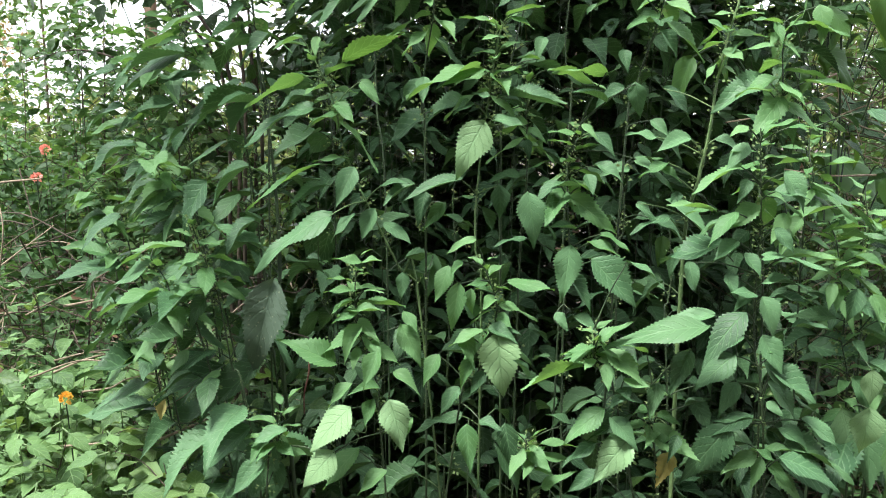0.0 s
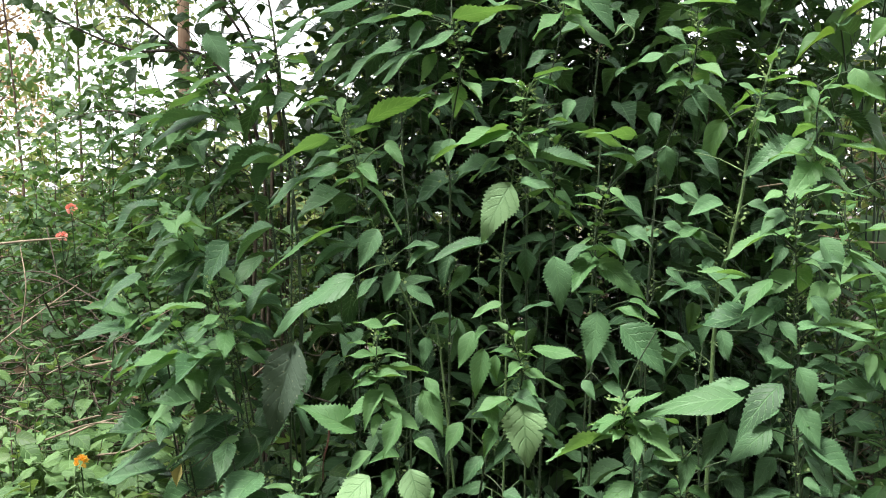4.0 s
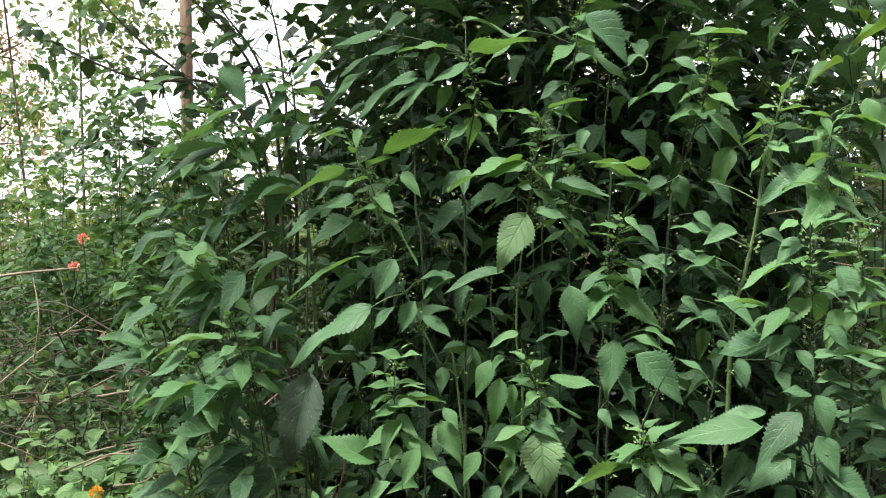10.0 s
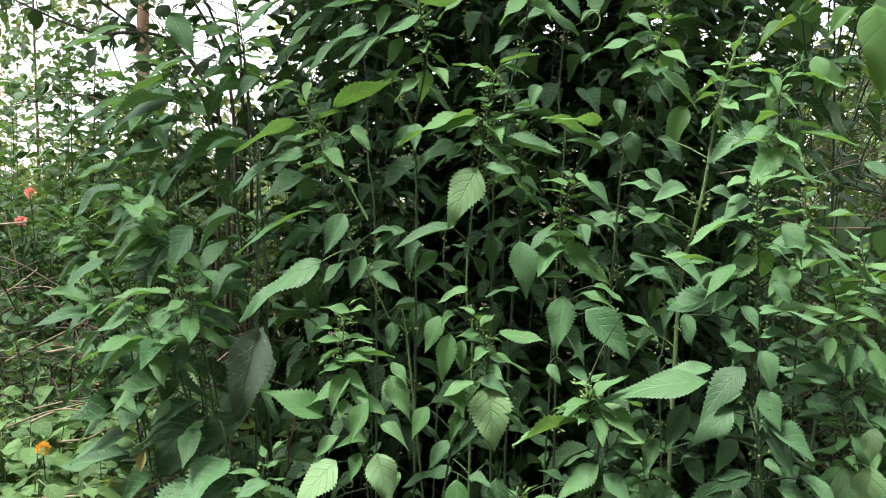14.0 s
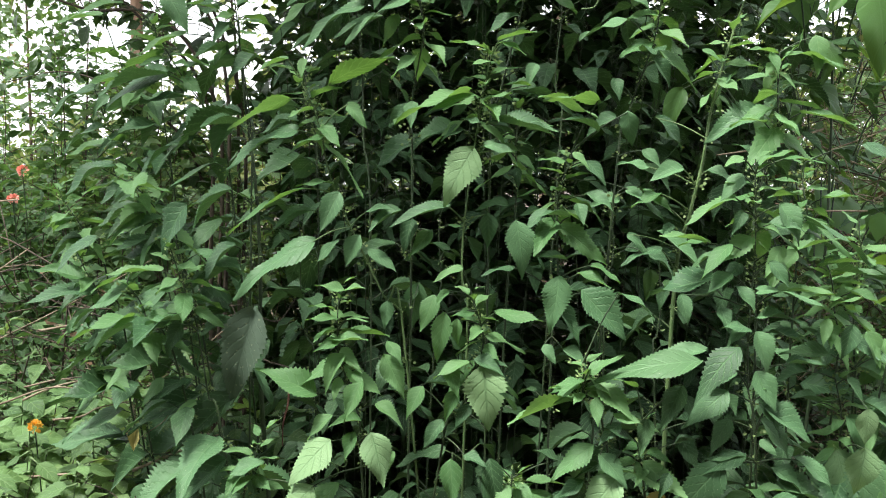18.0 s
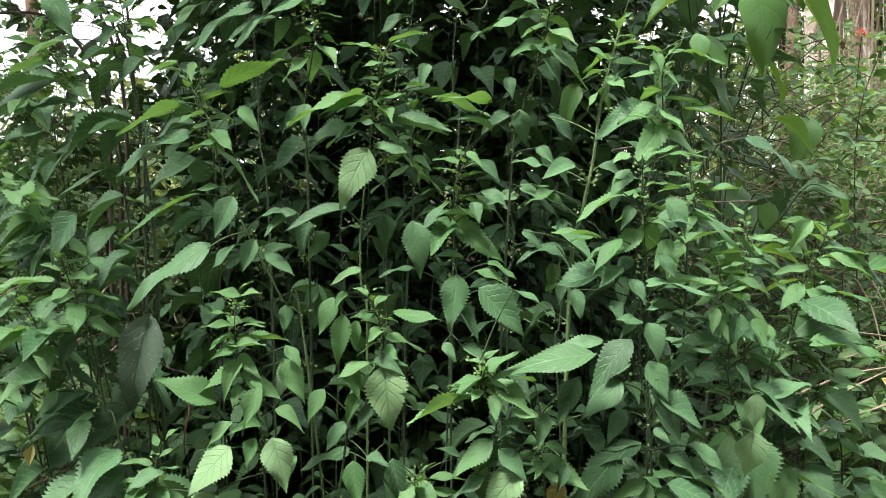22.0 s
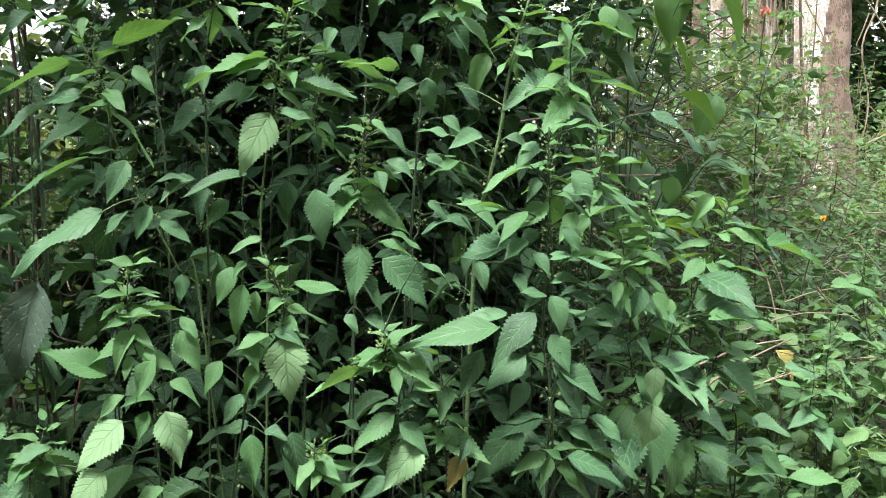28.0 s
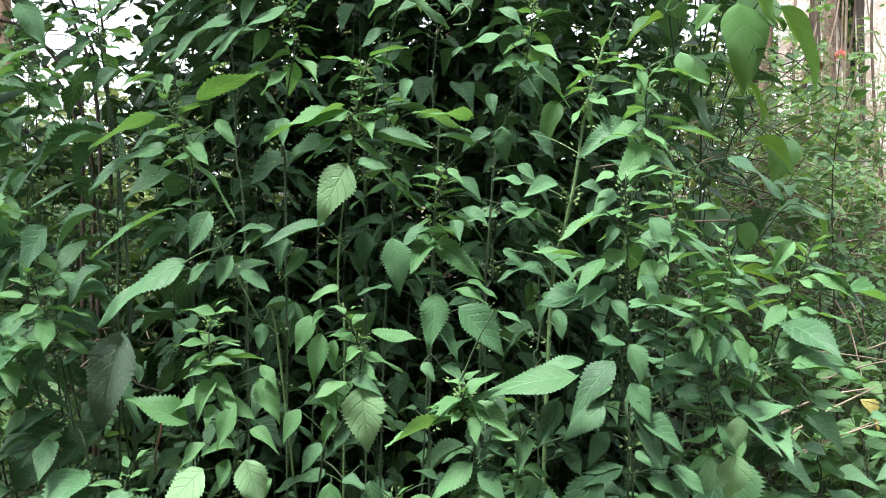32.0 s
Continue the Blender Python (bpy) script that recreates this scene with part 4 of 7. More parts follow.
flowering.leaf((0.150, 1.300, 1.243), (0.191, 1.300, 1.273), 0.5, LEAF_YOUNG_LIT, -0.01)
flowering.leaf((0.143, 1.300, 1.230), (0.098, 1.300, 1.231), 0.2, LEAF_YOUNG_LIT, -0.01)
flowering.leaf((0.194, 1.320, 1.098), (0.142, 1.320, 1.040), 0.7, LEAF_PALE, -0.02)
flowering.leaf((0.190, 1.320, 1.345), (0.240, 1.320, 1.334), 0, LEAF_NARROW, -0.02)
flowering.leaf((0.159, 1.320, 1.140), (0.099, 1.320, 1.102), 0.5, LEAF_YOUNG_LIT, -0.02)
flowering.leaf((0.149, 1.320, 1.092), (0.098, 1.320, 1.071), 0.2, LEAF_NARROW, -0.02)
flowering.leaf((0.195, 1.320, 1.171), (0.166, 1.320, 1.151), 0.4, LEAF, -0.02)
flowering.leaf((0.170, 1.320, 1.128), (0.212, 1.320, 1.098), 0.5, LEAF, -0.02)
flowering.leaf((0.164, 1.400, 1.023), (0.116, 1.400, 1.005), 0.5, LEAF, -0.02)
flowering.leaf((0.163, 1.310, 1.207), (0.160, 1.310, 1.173), 0.6, LEAF_YOUNG_LIT, -0.02)
flowering.leaf((0.186, 1.310, 1.185), (0.220, 1.310, 1.178), 0.3, LEAF_YOUNG_LIT, -0.02)
flowering.done()
right_bud = Shoot("nettle side shoot with curled flower buds", [(0.503, 1.450, 1.391), (0.526, 1.450, 1.323), (0.545, 1.450, 1.221), (0.546, 1.450, 1.119)], seed=21, size=0.09, skip=0.1, sweep=0.5)
right_bud.leaf((0.529, 1.400, 1.296), (0.519, 1.400, 1.248), 0.7, LEAF, -0.01)
right_bud.leaf((0.582, 1.420, 1.274), (0.568, 1.420, 1.233), 0.6, LEAF_LIGHT, -0.01)
right_bud.leaf((0.555, 1.420, 1.113), (0.559, 1.420, 0.998), 0.8, LEAF, -0.02)
right_bud.leaf((0.585, 1.400, 1.066), (0.588, 1.400, 0.983), 0.7, LEAF_YOUNG_LIT, -0.01)
right_bud.leaf((0.562, 1.420, 1.165), (0.560, 1.420, 1.117), 0.7, LEAF_LIGHT, -0.03)
right_bud.leaf((0.562, 1.420, 1.182), (0.653, 1.420, 1.137), 0.3, LEAF, -0.02)
right_bud.leaf((0.517, 1.420, 1.276), (0.530, 1.420, 1.232), 0.7, LEAF_YOUNG_LIT, -0.02)
right_bud.leaf((0.559, 1.420, 1.284), (0.571, 1.420, 1.235), 0.6, LEAF_LIGHT, -0.02)
right_bud.leaf((0.502, 1.420, 1.302), (0.490, 1.420, 1.268), 0.5, LEAF_YOUNG_LIT, -0.02)
right_bud.leaf((0.505, 1.420, 1.319), (0.539, 1.420, 1.343), 0.1, LEAF_YOUNG_LIT, -0.02)
right_bud.leaf((0.486, 1.420, 1.377), (0.538, 1.420, 1.393), 0, LEAF_YOUNG_LIT, -0.02)
right_bud.leaf((0.604, 1.440, 1.159), (0.668, 1.440, 1.121), 0.35, LEAF, -0.02)
right_bud.leaf((0.561, 1.440, 1.157), (0.576, 1.440, 1.106), 0.5, LEAF_YOUNG_LIT, -0.02)
right_bud.leaf((0.539, 1.360, 1.186), (0.541, 1.360, 1.135), 0.75, LEAF_PALE, 0)
right_bud.done()
right_slant = Shoot("slanting nettle shoot with pale stem", [(0.709, 1.500, 1.423), (0.679, 1.500, 1.328), (0.635, 1.500, 1.233), (0.604, 1.500, 1.121)], seed=22, size=0.09, skip=0.1, sweep=0.5)
right_slant.leaf((0.658, 1.420, 1.253), (0.742, 1.420, 1.244), 0.25, LEAF_LIGHT, -0.02)
right_slant.leaf((0.712, 1.500, 1.387), (0.820, 1.500, 1.343), 0.15, LEAF, -0.02)
right_slant.leaf((0.677, 1.500, 1.424), (0.640, 1.500, 1.382), 0.6, LEAF_LIGHT, 0)
right_slant.leaf((0.648, 1.420, 1.249), (0.752, 1.420, 1.245), 0.2, LEAF_YOUNG_LIT, -0.02)
right_slant.leaf((0.652, 1.440, 1.181), (0.561, 1.440, 1.167), 0.15, LEAF, -0.02)
right_slant.leaf((0.624, 1.440, 1.053), (0.589, 1.440, 0.961), 0.8, LEAF_YOUNG_LIT, -0.02)
right_slant.leaf((0.638, 1.440, 1.043), (0.705, 1.440, 1.016), -0.2, LEAF_BROAD, -0.02)
right_slant.leaf((0.760, 1.480, 1.352), (0.845, 1.480, 1.327), 0.35, LEAF_LIGHT, -0.02)
right_slant.leaf((0.696, 1.480, 1.372), (0.760, 1.480, 1.343), 0.4, LEAF_YOUNG_LIT, -0.02)
right_slant.done()
dark_left = Shoot("thick dark nettle stem with a large scarred leaf", [(-0.394, 1.660, 1.754), (-0.375, 1.660, 1.561), (-0.361, 1.660, 1.324), (-0.346, 1.660, 1.062)], seed=23, size=0.1, skip=0.64, width=0.005, tuft=False)
dark_left.leaf((-0.340, 1.520, 1.290), (-0.381, 1.500, 1.138), 0.8, LEAF_SCARRED, 0)
dark_left.done()
left_arch = Shoot("nettle shoot arching out with drooping leaves", [(-0.609, 1.600, 1.511), (-0.540, 1.600, 1.466), (-0.477, 1.600, 1.356), (-0.423, 1.600, 1.171)], seed=24, size=0.11, skip=0.05, sweep=-0.9)
left_arch.leaf((-0.578, 1.580, 1.513), (-0.664, 1.580, 1.478), 0.35, LEAF, -0.02)
left_arch.leaf((-0.489, 1.560, 1.314), (-0.631, 1.560, 1.258), 0.3, LEAF_NARROW, -0.02)
left_arch.leaf((-0.499, 1.580, 1.428), (-0.554, 1.580, 1.408), 0.4, LEAF, -0.02)
left_arch.leaf((-0.490, 1.580, 1.410), (-0.545, 1.580, 1.363), 0.3, LEAF_NARROW, -0.02)
left_arch.done()
left_low = Shoot("low nettle shoot with large dull leaves", [(-0.465, 1.500, 1.399), (-0.432, 1.500, 1.278), (-0.398, 1.500, 1.164), (-0.373, 1.500, 1.031)], seed=25, size=0.11, skip=0.05, sweep=-0.9)
left_low.leaf((-0.437, 1.500, 1.451), (-0.490, 1.500, 1.380), 0.6, LEAF, -0.02)
left_low.leaf((-0.433, 1.500, 1.316), (-0.448, 1.500, 1.265), 0.7, LEAF_YOUNG_LIT, -0.02)
left_low.leaf((-0.368, 1.450, 1.074), (-0.439, 1.450, 1.015), 0.5, LEAF, -0.02)
left_low.leaf((-0.461, 1.480, 1.289), (-0.518, 1.480, 1.258), 0.3, LEAF_YOUNG_LIT, -0.02)
left_low.leaf((-0.439, 1.480, 1.272), (-0.466, 1.480, 1.232), 0.5, LEAF, -0.02)
left_low.done()
top_middle = Shoot("tall nettle shoot with long spreading leaves", [(-0.095, 1.520, 1.784), (-0.082, 1.520, 1.702), (-0.095, 1.520, 1.563), (-0.103, 1.520, 1.415)], seed=26, size=0.105, skip=0.92)
top_middle.leaf((-0.105, 1.580, 1.610), (-0.143, 1.580, 1.576), 0.75, LEAF, 0)
top_middle.leaf((-0.090, 1.570, 1.559), (-0.165, 1.570, 1.521), 0.6, LEAF, -0.01)
top_middle.leaf((-0.089, 1.600, 1.325), (-0.103, 1.600, 1.251), 0.6, LEAF, 0)
top_middle.leaf((-0.094, 1.500, 1.767), (-0.205, 1.500, 1.726), 0.2, LEAF_NARROW, -0.03)
top_middle.leaf((-0.119, 1.500, 1.738), (-0.143, 1.500, 1.695), 0.7, LEAF_YOUNG_LIT, -0.02)
top_middle.leaf((-0.171, 1.500, 1.752), (-0.265, 1.500, 1.716), 0.3, LEAF_NARROW, -0.03)
top_middle.leaf((-0.230, 1.500, 1.818), (-0.361, 1.500, 1.789), 0.15, LEAF_NARROW, -0.03)
top_middle.leaf((-0.089, 1.500, 1.791), (0.009, 1.500, 1.810), -0.3, LEAF_YOUNG_LIT, -0.02)
top_middle.leaf((-0.096, 1.540, 1.846), (0.004, 1.540, 1.831), 0.25, LEAF_NARROW, -0.02)
top_middle.leaf((-0.065, 1.490, 1.418), (-0.099, 1.490, 1.380), 0.6, LEAF_YOUNG_LIT, -0.02)
top_middle.leaf((-0.112, 1.490, 1.446), (-0.162, 1.490, 1.423), 0.3, LEAF, -0.02)
top_middle.leaf((-0.095, 1.490, 1.434), (-0.103, 1.490, 1.387), 0.5, LEAF, -0.02)
top_middle.leaf((-0.124, 1.500, 1.795), (-0.195, 1.500, 1.800), 0.25, LEAF_YOUNG_LIT, -0.02)
top_middle.leaf((-0.140, 1.500, 1.786), (-0.154, 1.500, 1.749), 0.6, LEAF, -0.02)
top_middle.leaf((-0.096, 1.500, 1.609), (-0.097, 1.500, 1.570), 0.9, LEAF, -0.02)
top_middle.done()
top_right = Shoot("tall nettle shoot with dark stem", [(0.294, 1.620, 1.820), (0.281, 1.620, 1.696), (0.240, 1.620, 1.577), (0.218, 1.620, 1.447)], seed=27, size=0.1, skip=0.85)
top_right.leaf((0.214, 1.550, 1.594), (0.166, 1.550, 1.566), 0.5, LEAF, 0)
top_right.leaf((0.266, 1.520, 1.676), (0.300, 1.520, 1.642), 0.6, LEAF, 0)
top_right.leaf((0.345, 1.600, 1.828), (0.259, 1.600, 1.834), 0.2, LEAF_YOUNG_LIT, -0.02)
top_right.leaf((0.241, 1.600, 1.749), (0.158, 1.600, 1.732), 0.2, LEAF_NARROW, -0.02)
top_right.leaf((0.220, 1.600, 1.656), (0.228, 1.600, 1.625), 0.7, LEAF, -0.02)
top_right.leaf((0.231, 1.600, 1.787), (0.276, 1.600, 1.770), 0.4, LEAF, -0.02)
top_right.leaf((0.267, 1.600, 1.544), (0.290, 1.600, 1.517), 0.6, LEAF, -0.02)
top_right.done()
top_left = Shoot("tall nettle shoot against the sky", [(-0.392, 1.600, 1.812), (-0.370, 1.600, 1.684), (-0.366, 1.600, 1.566), (-0.357, 1.600, 1.428)], seed=28, size=0.11, skip=0.05, sweep=-0.9)
top_left.leaf((-0.482, 1.550, 1.780), (-0.435, 1.550, 1.721), 0.6, LEAF, -0.02)
top_left.leaf((-0.454, 1.560, 1.716), (-0.522, 1.560, 1.689), 0.3, LEAF_YOUNG_LIT, -0.02)
top_left.leaf((-0.411, 1.580, 1.769), (-0.452, 1.580, 1.763), 0.3, LEAF_NARROW, -0.02)
top_left.leaf((-0.346, 1.580, 1.684), (-0.400, 1.580, 1.647), 0.4, LEAF, -0.02)
top_left.leaf((-0.392, 1.580, 1.733), (-0.415, 1.580, 1.706), 0.6, LEAF, -0.02)
top_left.done()
top_far_left = Shoot("slender nettle shoot reaching towards the sky", [(-0.558, 1.700, 1.763), (-0.486, 1.700, 1.647), (-0.447, 1.700, 1.569), (-0.399, 1.700, 1.384)], seed=29, size=0.11, skip=0.05, sweep=-0.9)
top_far_left.leaf((-0.604, 1.650, 1.701), (-0.661, 1.650, 1.697), -0.2, LEAF_YOUNG_LIT, -0.02)
top_far_left.leaf((-0.514, 1.650, 1.663), (-0.623, 1.650, 1.652), 0.2, LEAF, -0.02)
top_far_left.leaf((-0.596, 1.680, 1.785), (-0.680, 1.680, 1.774), 0.3, LEAF_YOUNG_LIT, -0.02)
top_far_left.leaf((-0.484, 1.680, 1.629), (-0.560, 1.680, 1.621), 0.25, LEAF, -0.02)
top_far_left.leaf((-0.486, 1.680, 1.559), (-0.584, 1.680, 1.519), 0.2, LEAF_NARROW, -0.02)
top_far_left.leaf((-0.424, 1.680, 1.618), (-0.516, 1.680, 1.583), 0.3, LEAF_NARROW, -0.02)
top_far_left.done()
top_leaning = Shoot("nettle shoot leaning out of the thicket top", [(0.093, 1.560, 1.910), (0.071, 1.560, 1.804), (0.036, 1.560, 1.627), (0.028, 1.560, 1.458)], seed=30, size=0.11, skip=0.85)
top_leaning.leaf((-0.038, 1.580, 1.579), (-0.113, 1.580, 1.546), 0.5, LEAF, 0)
top_leaning.leaf((0.091, 1.520, 1.844), (0.151, 1.520, 1.771), 0.65, LEAF, -0.02)
top_leaning.leaf((0.053, 1.530, 1.566), (0.010, 1.530, 1.585), 0.4, LEAF, -0.02)
top_leaning.leaf((0.050, 1.530, 1.457), (0.005, 1.530, 1.456), 0.5, LEAF, -0.02)
top_leaning.leaf((0.065, 1.530, 1.468), (0.094, 1.530, 1.483), 0.2, LEAF_YOUNG_LIT, -0.02)
top_leaning.leaf((0.081, 1.530, 1.638), (0.043, 1.530, 1.642), 0, LEAF_YOUNG_LIT, -0.02)
top_leaning.leaf((-0.005, 1.540, 1.827), (-0.074, 1.540, 1.787), 0.25, LEAF_YOUNG_LIT, -0.02)
top_leaning.leaf((0.062, 1.540, 1.745), (0.014, 1.540, 1.727), 0.45, LEAF, -0.02)
top_leaning.leaf((0.089, 1.540, 1.671), (0.077, 1.540, 1.640), 0.6, LEAF, -0.02)
top_leaning.leaf((0.017, 1.540, 1.583), (0.060, 1.540, 1.570), 0.4, LEAF_YOUNG_LIT, -0.02)
top_leaning.done()
top_inner = Shoot("nettle shoot deep in the thicket", [(-0.239, 1.750, 1.939), (-0.210, 1.750, 1.751), (-0.190, 1.750, 1.572), (-0.180, 1.750, 1.341)], seed=31, size=0.1, skip=0.80, tuft=False)
top_inner.leaf((-0.200, 1.730, 1.891), (-0.261, 1.730, 1.865), 0.35, LEAF, -0.02)
top_inner.leaf((-0.219, 1.730, 1.840), (-0.328, 1.730, 1.822), 0.2, LEAF_NARROW, -0.02)
top_inner.leaf((-0.189, 1.730, 1.826), (-0.271, 1.730, 1.810), 0.25, LEAF_NARROW, -0.02)
top_inner.leaf((-0.164, 1.730, 1.772), (-0.248, 1.730, 1.742), 0.3, LEAF_NARROW, -0.02)
top_inner.leaf((-0.197, 1.730, 1.691), (-0.143, 1.730, 1.704), 0.3, LEAF_YOUNG_LIT, -0.02)
top_inner.leaf((-0.278, 1.730, 1.801), (-0.352, 1.730, 1.761), 0.25, LEAF_YOUNG_LIT, -0.02)
top_inner.done()
right_lower = Shoot("nettle shoot low beside the scrub", [(0.527, 1.450, 1.211), (0.539, 1.450, 1.123), (0.548, 1.450, 0.990)], seed=32, size=0.095, skip=0.80)
right_lower.leaf((0.536, 1.420, 1.162), (0.581, 1.420, 1.108), 0.7, LEAF, -0.01)
right_lower.leaf((0.534, 1.420, 1.217), (0.550, 1.420, 1.189), 0.7, LEAF, -0.02)
right_lower.leaf((0.475, 1.440, 1.084), (0.535, 1.440, 1.054), 0.3, LEAF, -0.02)
right_lower.leaf((0.499, 1.440, 1.179), (0.454, 1.440, 1.197), 0.2, LEAF, -0.02)
right_lower.leaf((0.480, 1.440, 1.223), (0.428, 1.440, 1.215), 0.2, LEAF, -0.02)
right_lower.leaf((0.529, 1.340, 1.137), (0.525, 1.340, 1.067), 0.8, LEAF_PALE, 0)
right_lower.leaf((0.526, 1.430, 1.109), (0.550, 1.430, 1.013), 0.7, LEAF_PALE, -0.02)
right_lower.done()
right_corner = Shoot("bright low nettle shoot", [(0.805, 1.500, 0.981), (0.817, 1.500, 0.933), (0.826, 1.500, 0.856)], seed=33, size=0.08, skip=0.40)
right_corner.leaf((0.810, 1.480, 0.978), (0.732, 1.480, 0.994), 0.4, LEAF_YOUNG_LIT, -0.01)
right_corner.leaf((0.820, 1.480, 0.969), (0.928, 1.480, 0.969), 0.3, LEAF_YOUNG_LIT, -0.01)
right_corner.leaf((0.771, 1.480, 1.019), (0.812, 1.480, 0.967), 0.6, LEAF_YOUNG_LIT, -0.02)
right_corner.done()
right_edge = Shoot("nettle shoot standing in low scrub", [(1.117, 1.900, 1.159), (1.125, 1.900, 1.017), (1.139, 1.900, 0.873)], seed=34, size=0.07, skip=0.40)
right_edge.leaf((1.133, 1.880, 0.947), (1.182, 1.880, 0.921), 0.5, LEAF, -0.02)
right_edge.leaf((1.134, 1.880, 1.120), (1.217, 1.880, 1.116), 0.25, LEAF_YOUNG_LIT, -0.02)
right_edge.done()
right_edge_far = Shoot("nettle shoot with folded leaves in scrub", [(1.313, 2.100, 1.290), (1.316, 2.100, 1.122), (1.327, 2.100, 0.937)], seed=35, size=0.07, skip=0.40)
right_edge_far.leaf((1.224, 2.080, 1.199), (1.332, 2.080, 1.189), 0.3, LEAF_YOUNG_LIT, -0.02)
right_edge_far.done()
left_front = Shoot("nettle shoot with broad dull leaves near the ground cover", [(-0.304, 1.420, 1.124), (-0.321, 1.420, 1.056), (-0.330, 1.420, 0.988)], seed=36, size=0.11, skip=0.80)
left_front.leaf((-0.327, 1.450, 1.060), (-0.388, 1.450, 0.967), 0.7, LEAF, -0.02)
left_front.leaf((-0.323, 1.450, 1.021), (-0.328, 1.450, 0.960), 0.7, LEAF, -0.02)
left_front.leaf((-0.251, 1.400, 1.055), (-0.233, 1.400, 1.015), 0.7, LEAF_PALE, -0.02)
left_front.leaf((-0.333, 1.400, 1.037), (-0.383, 1.400, 0.992), 0.6, LEAF, -0.02)
left_front.leaf((-0.300, 1.400, 1.088), (-0.350, 1.400, 1.070), 0.4, LEAF, -0.02)
left_front.done()
lower_middle = Shoot("nettle shoot with folded leaves low down", [(0.059, 1.400, 1.071), (0.063, 1.400, 1.029), (0.068, 1.400, 0.987)], seed=37, size=0.1, skip=0.40)
lower_middle.leaf((0.010, 1.400, 1.069), (0.065, 1.400, 0.999), 0.3, LEAF_NARROW, -0.02)
lower_middle.leaf((0.080, 1.400, 1.001), (0.121, 1.400, 1.035), 0.5, LEAF_YOUNG_LIT, -0.02)
lower_middle.leaf((0.026, 1.400, 1.095), (0.035, 1.400, 1.028), 0.6, LEAF_SHADED, -0.02)
lower_middle.leaf((0.122, 1.400, 1.097), (0.090, 1.400, 1.121), 0.4, LEAF_SHADED, -0.02)
lower_middle.done()
lower_right = Shoot("nettle shoot with large toothed leaves low down", [(0.233, 1.360, 1.166), (0.235, 1.360, 1.094), (0.241, 1.360, 1.022)], seed=38, size=0.11, skip=0.80)
lower_right.leaf((0.277, 1.320, 1.221), (0.243, 1.320, 1.162), 0.75, LEAF_SHADED, -0.02)
lower_right.leaf((0.262, 1.320, 1.103), (0.245, 1.320, 1.074), 0.6, LEAF_SHADED, -0.02)
lower_right.leaf((0.219, 1.320, 1.145), (0.180, 1.320, 1.175), 0.3, LEAF_SHADED, -0.02)
lower_right.leaf((0.233, 1.320, 1.176), (0.219, 1.320, 1.129), 0.6, LEAF_SHADED, -0.02)
lower_right.leaf((0.261, 1.360, 1.066), (0.237, 1.360, 1.022), 0.6, LEAF_YELLOW, -0.02)
lower_right.leaf((0.302, 1.360, 1.167), (0.271, 1.360, 1.175), 0.3, LEAF_SHADED, -0.02)
lower_right.leaf((0.280, 1.360, 1.135), (0.310, 1.360, 1.152), 0.2, LEAF_SHADED, -0.02)
lower_right.leaf((0.224, 1.360, 1.213), (0.185, 1.360, 1.236), -0.2, LEAF_YOUNG_LIT, -0.02)
lower_right.leaf((0.200, 1.340, 1.127), (0.136, 1.340, 1.098), 0.4, LEAF_SHADED, -0.02)
lower_right.done()
right_mid_a = Shoot("leafy nettle shoot among others beside scrub", [(0.506, 1.550, 1.527), (0.504, 1.550, 1.438), (0.503, 1.550, 1.302)], seed=61, size=0.09, skip=0.1, sweep=0.5)
right_mid_a.leaf((0.578, 1.500, 1.554), (0.669, 1.500, 1.515), 0.2, LEAF, -0.02)
right_mid_a.leaf((0.483, 1.530, 1.430), (0.432, 1.530, 1.420), 0.6, LEAF, -0.02)
right_mid_a.leaf((0.509, 1.530, 1.417), (0.501, 1.530, 1.391), 0.6, LEAF, -0.02)
right_mid_a.leaf((0.507, 1.530, 1.338), (0.443, 1.530, 1.322), 0.3, LEAF, -0.02)
right_mid_a.leaf((0.503, 1.530, 1.356), (0.530, 1.530, 1.344), 0.3, LEAF, -0.02)
right_mid_a.done()
right_mid_b = Shoot("leafy nettle shoot among others beside scrub", [(0.611, 1.600, 1.436), (0.614, 1.600, 1.342), (0.618, 1.600, 1.219)], seed=62, size=0.09, skip=0.1, sweep=0.5)
right_mid_b.done()
right_mid_c = Shoot("nettle shoot with drooping leaves at the scrub edge", [(0.734, 1.600, 1.313), (0.708, 1.600, 1.217), (0.682, 1.600, 1.101)], seed=63, size=0.09, skip=0.1, sweep=0.5)
right_mid_c.leaf((0.720, 1.580, 1.307), (0.809, 1.580, 1.308), 0.2, LEAF_YOUNG_LIT, -0.02)
right_mid_c.done()
right_mid_d = Shoot("low nettle shoot at the scrub edge", [(0.829, 1.700, 1.115), (0.822, 1.700, 1.031), (0.826, 1.700, 0.925)], seed=64, size=0.09, skip=0.1, sweep=0.5)
right_mid_d.done()
right_mid_e = Shoot("low nettle shoot at the scrub edge", [(1.000, 1.750, 1.100), (1.006, 1.750, 0.991), (1.013, 1.750, 0.857)], seed=65, size=0.09, skip=0.1, sweep=0.5)
right_mid_e.leaf((0.978, 1.850, 1.099), (1.012, 1.850, 1.046), 0.6, LEAF_YELLOW, -0.02)
right_mid_e.leaf((1.001, 1.730, 1.011), (0.939, 1.730, 0.994), 0.5, LEAF, -0.02)
right_mid_e.leaf((0.935, 1.730, 1.099), (1.001, 1.730, 1.090), 0.3, LEAF, -0.02)
right_mid_e.done()
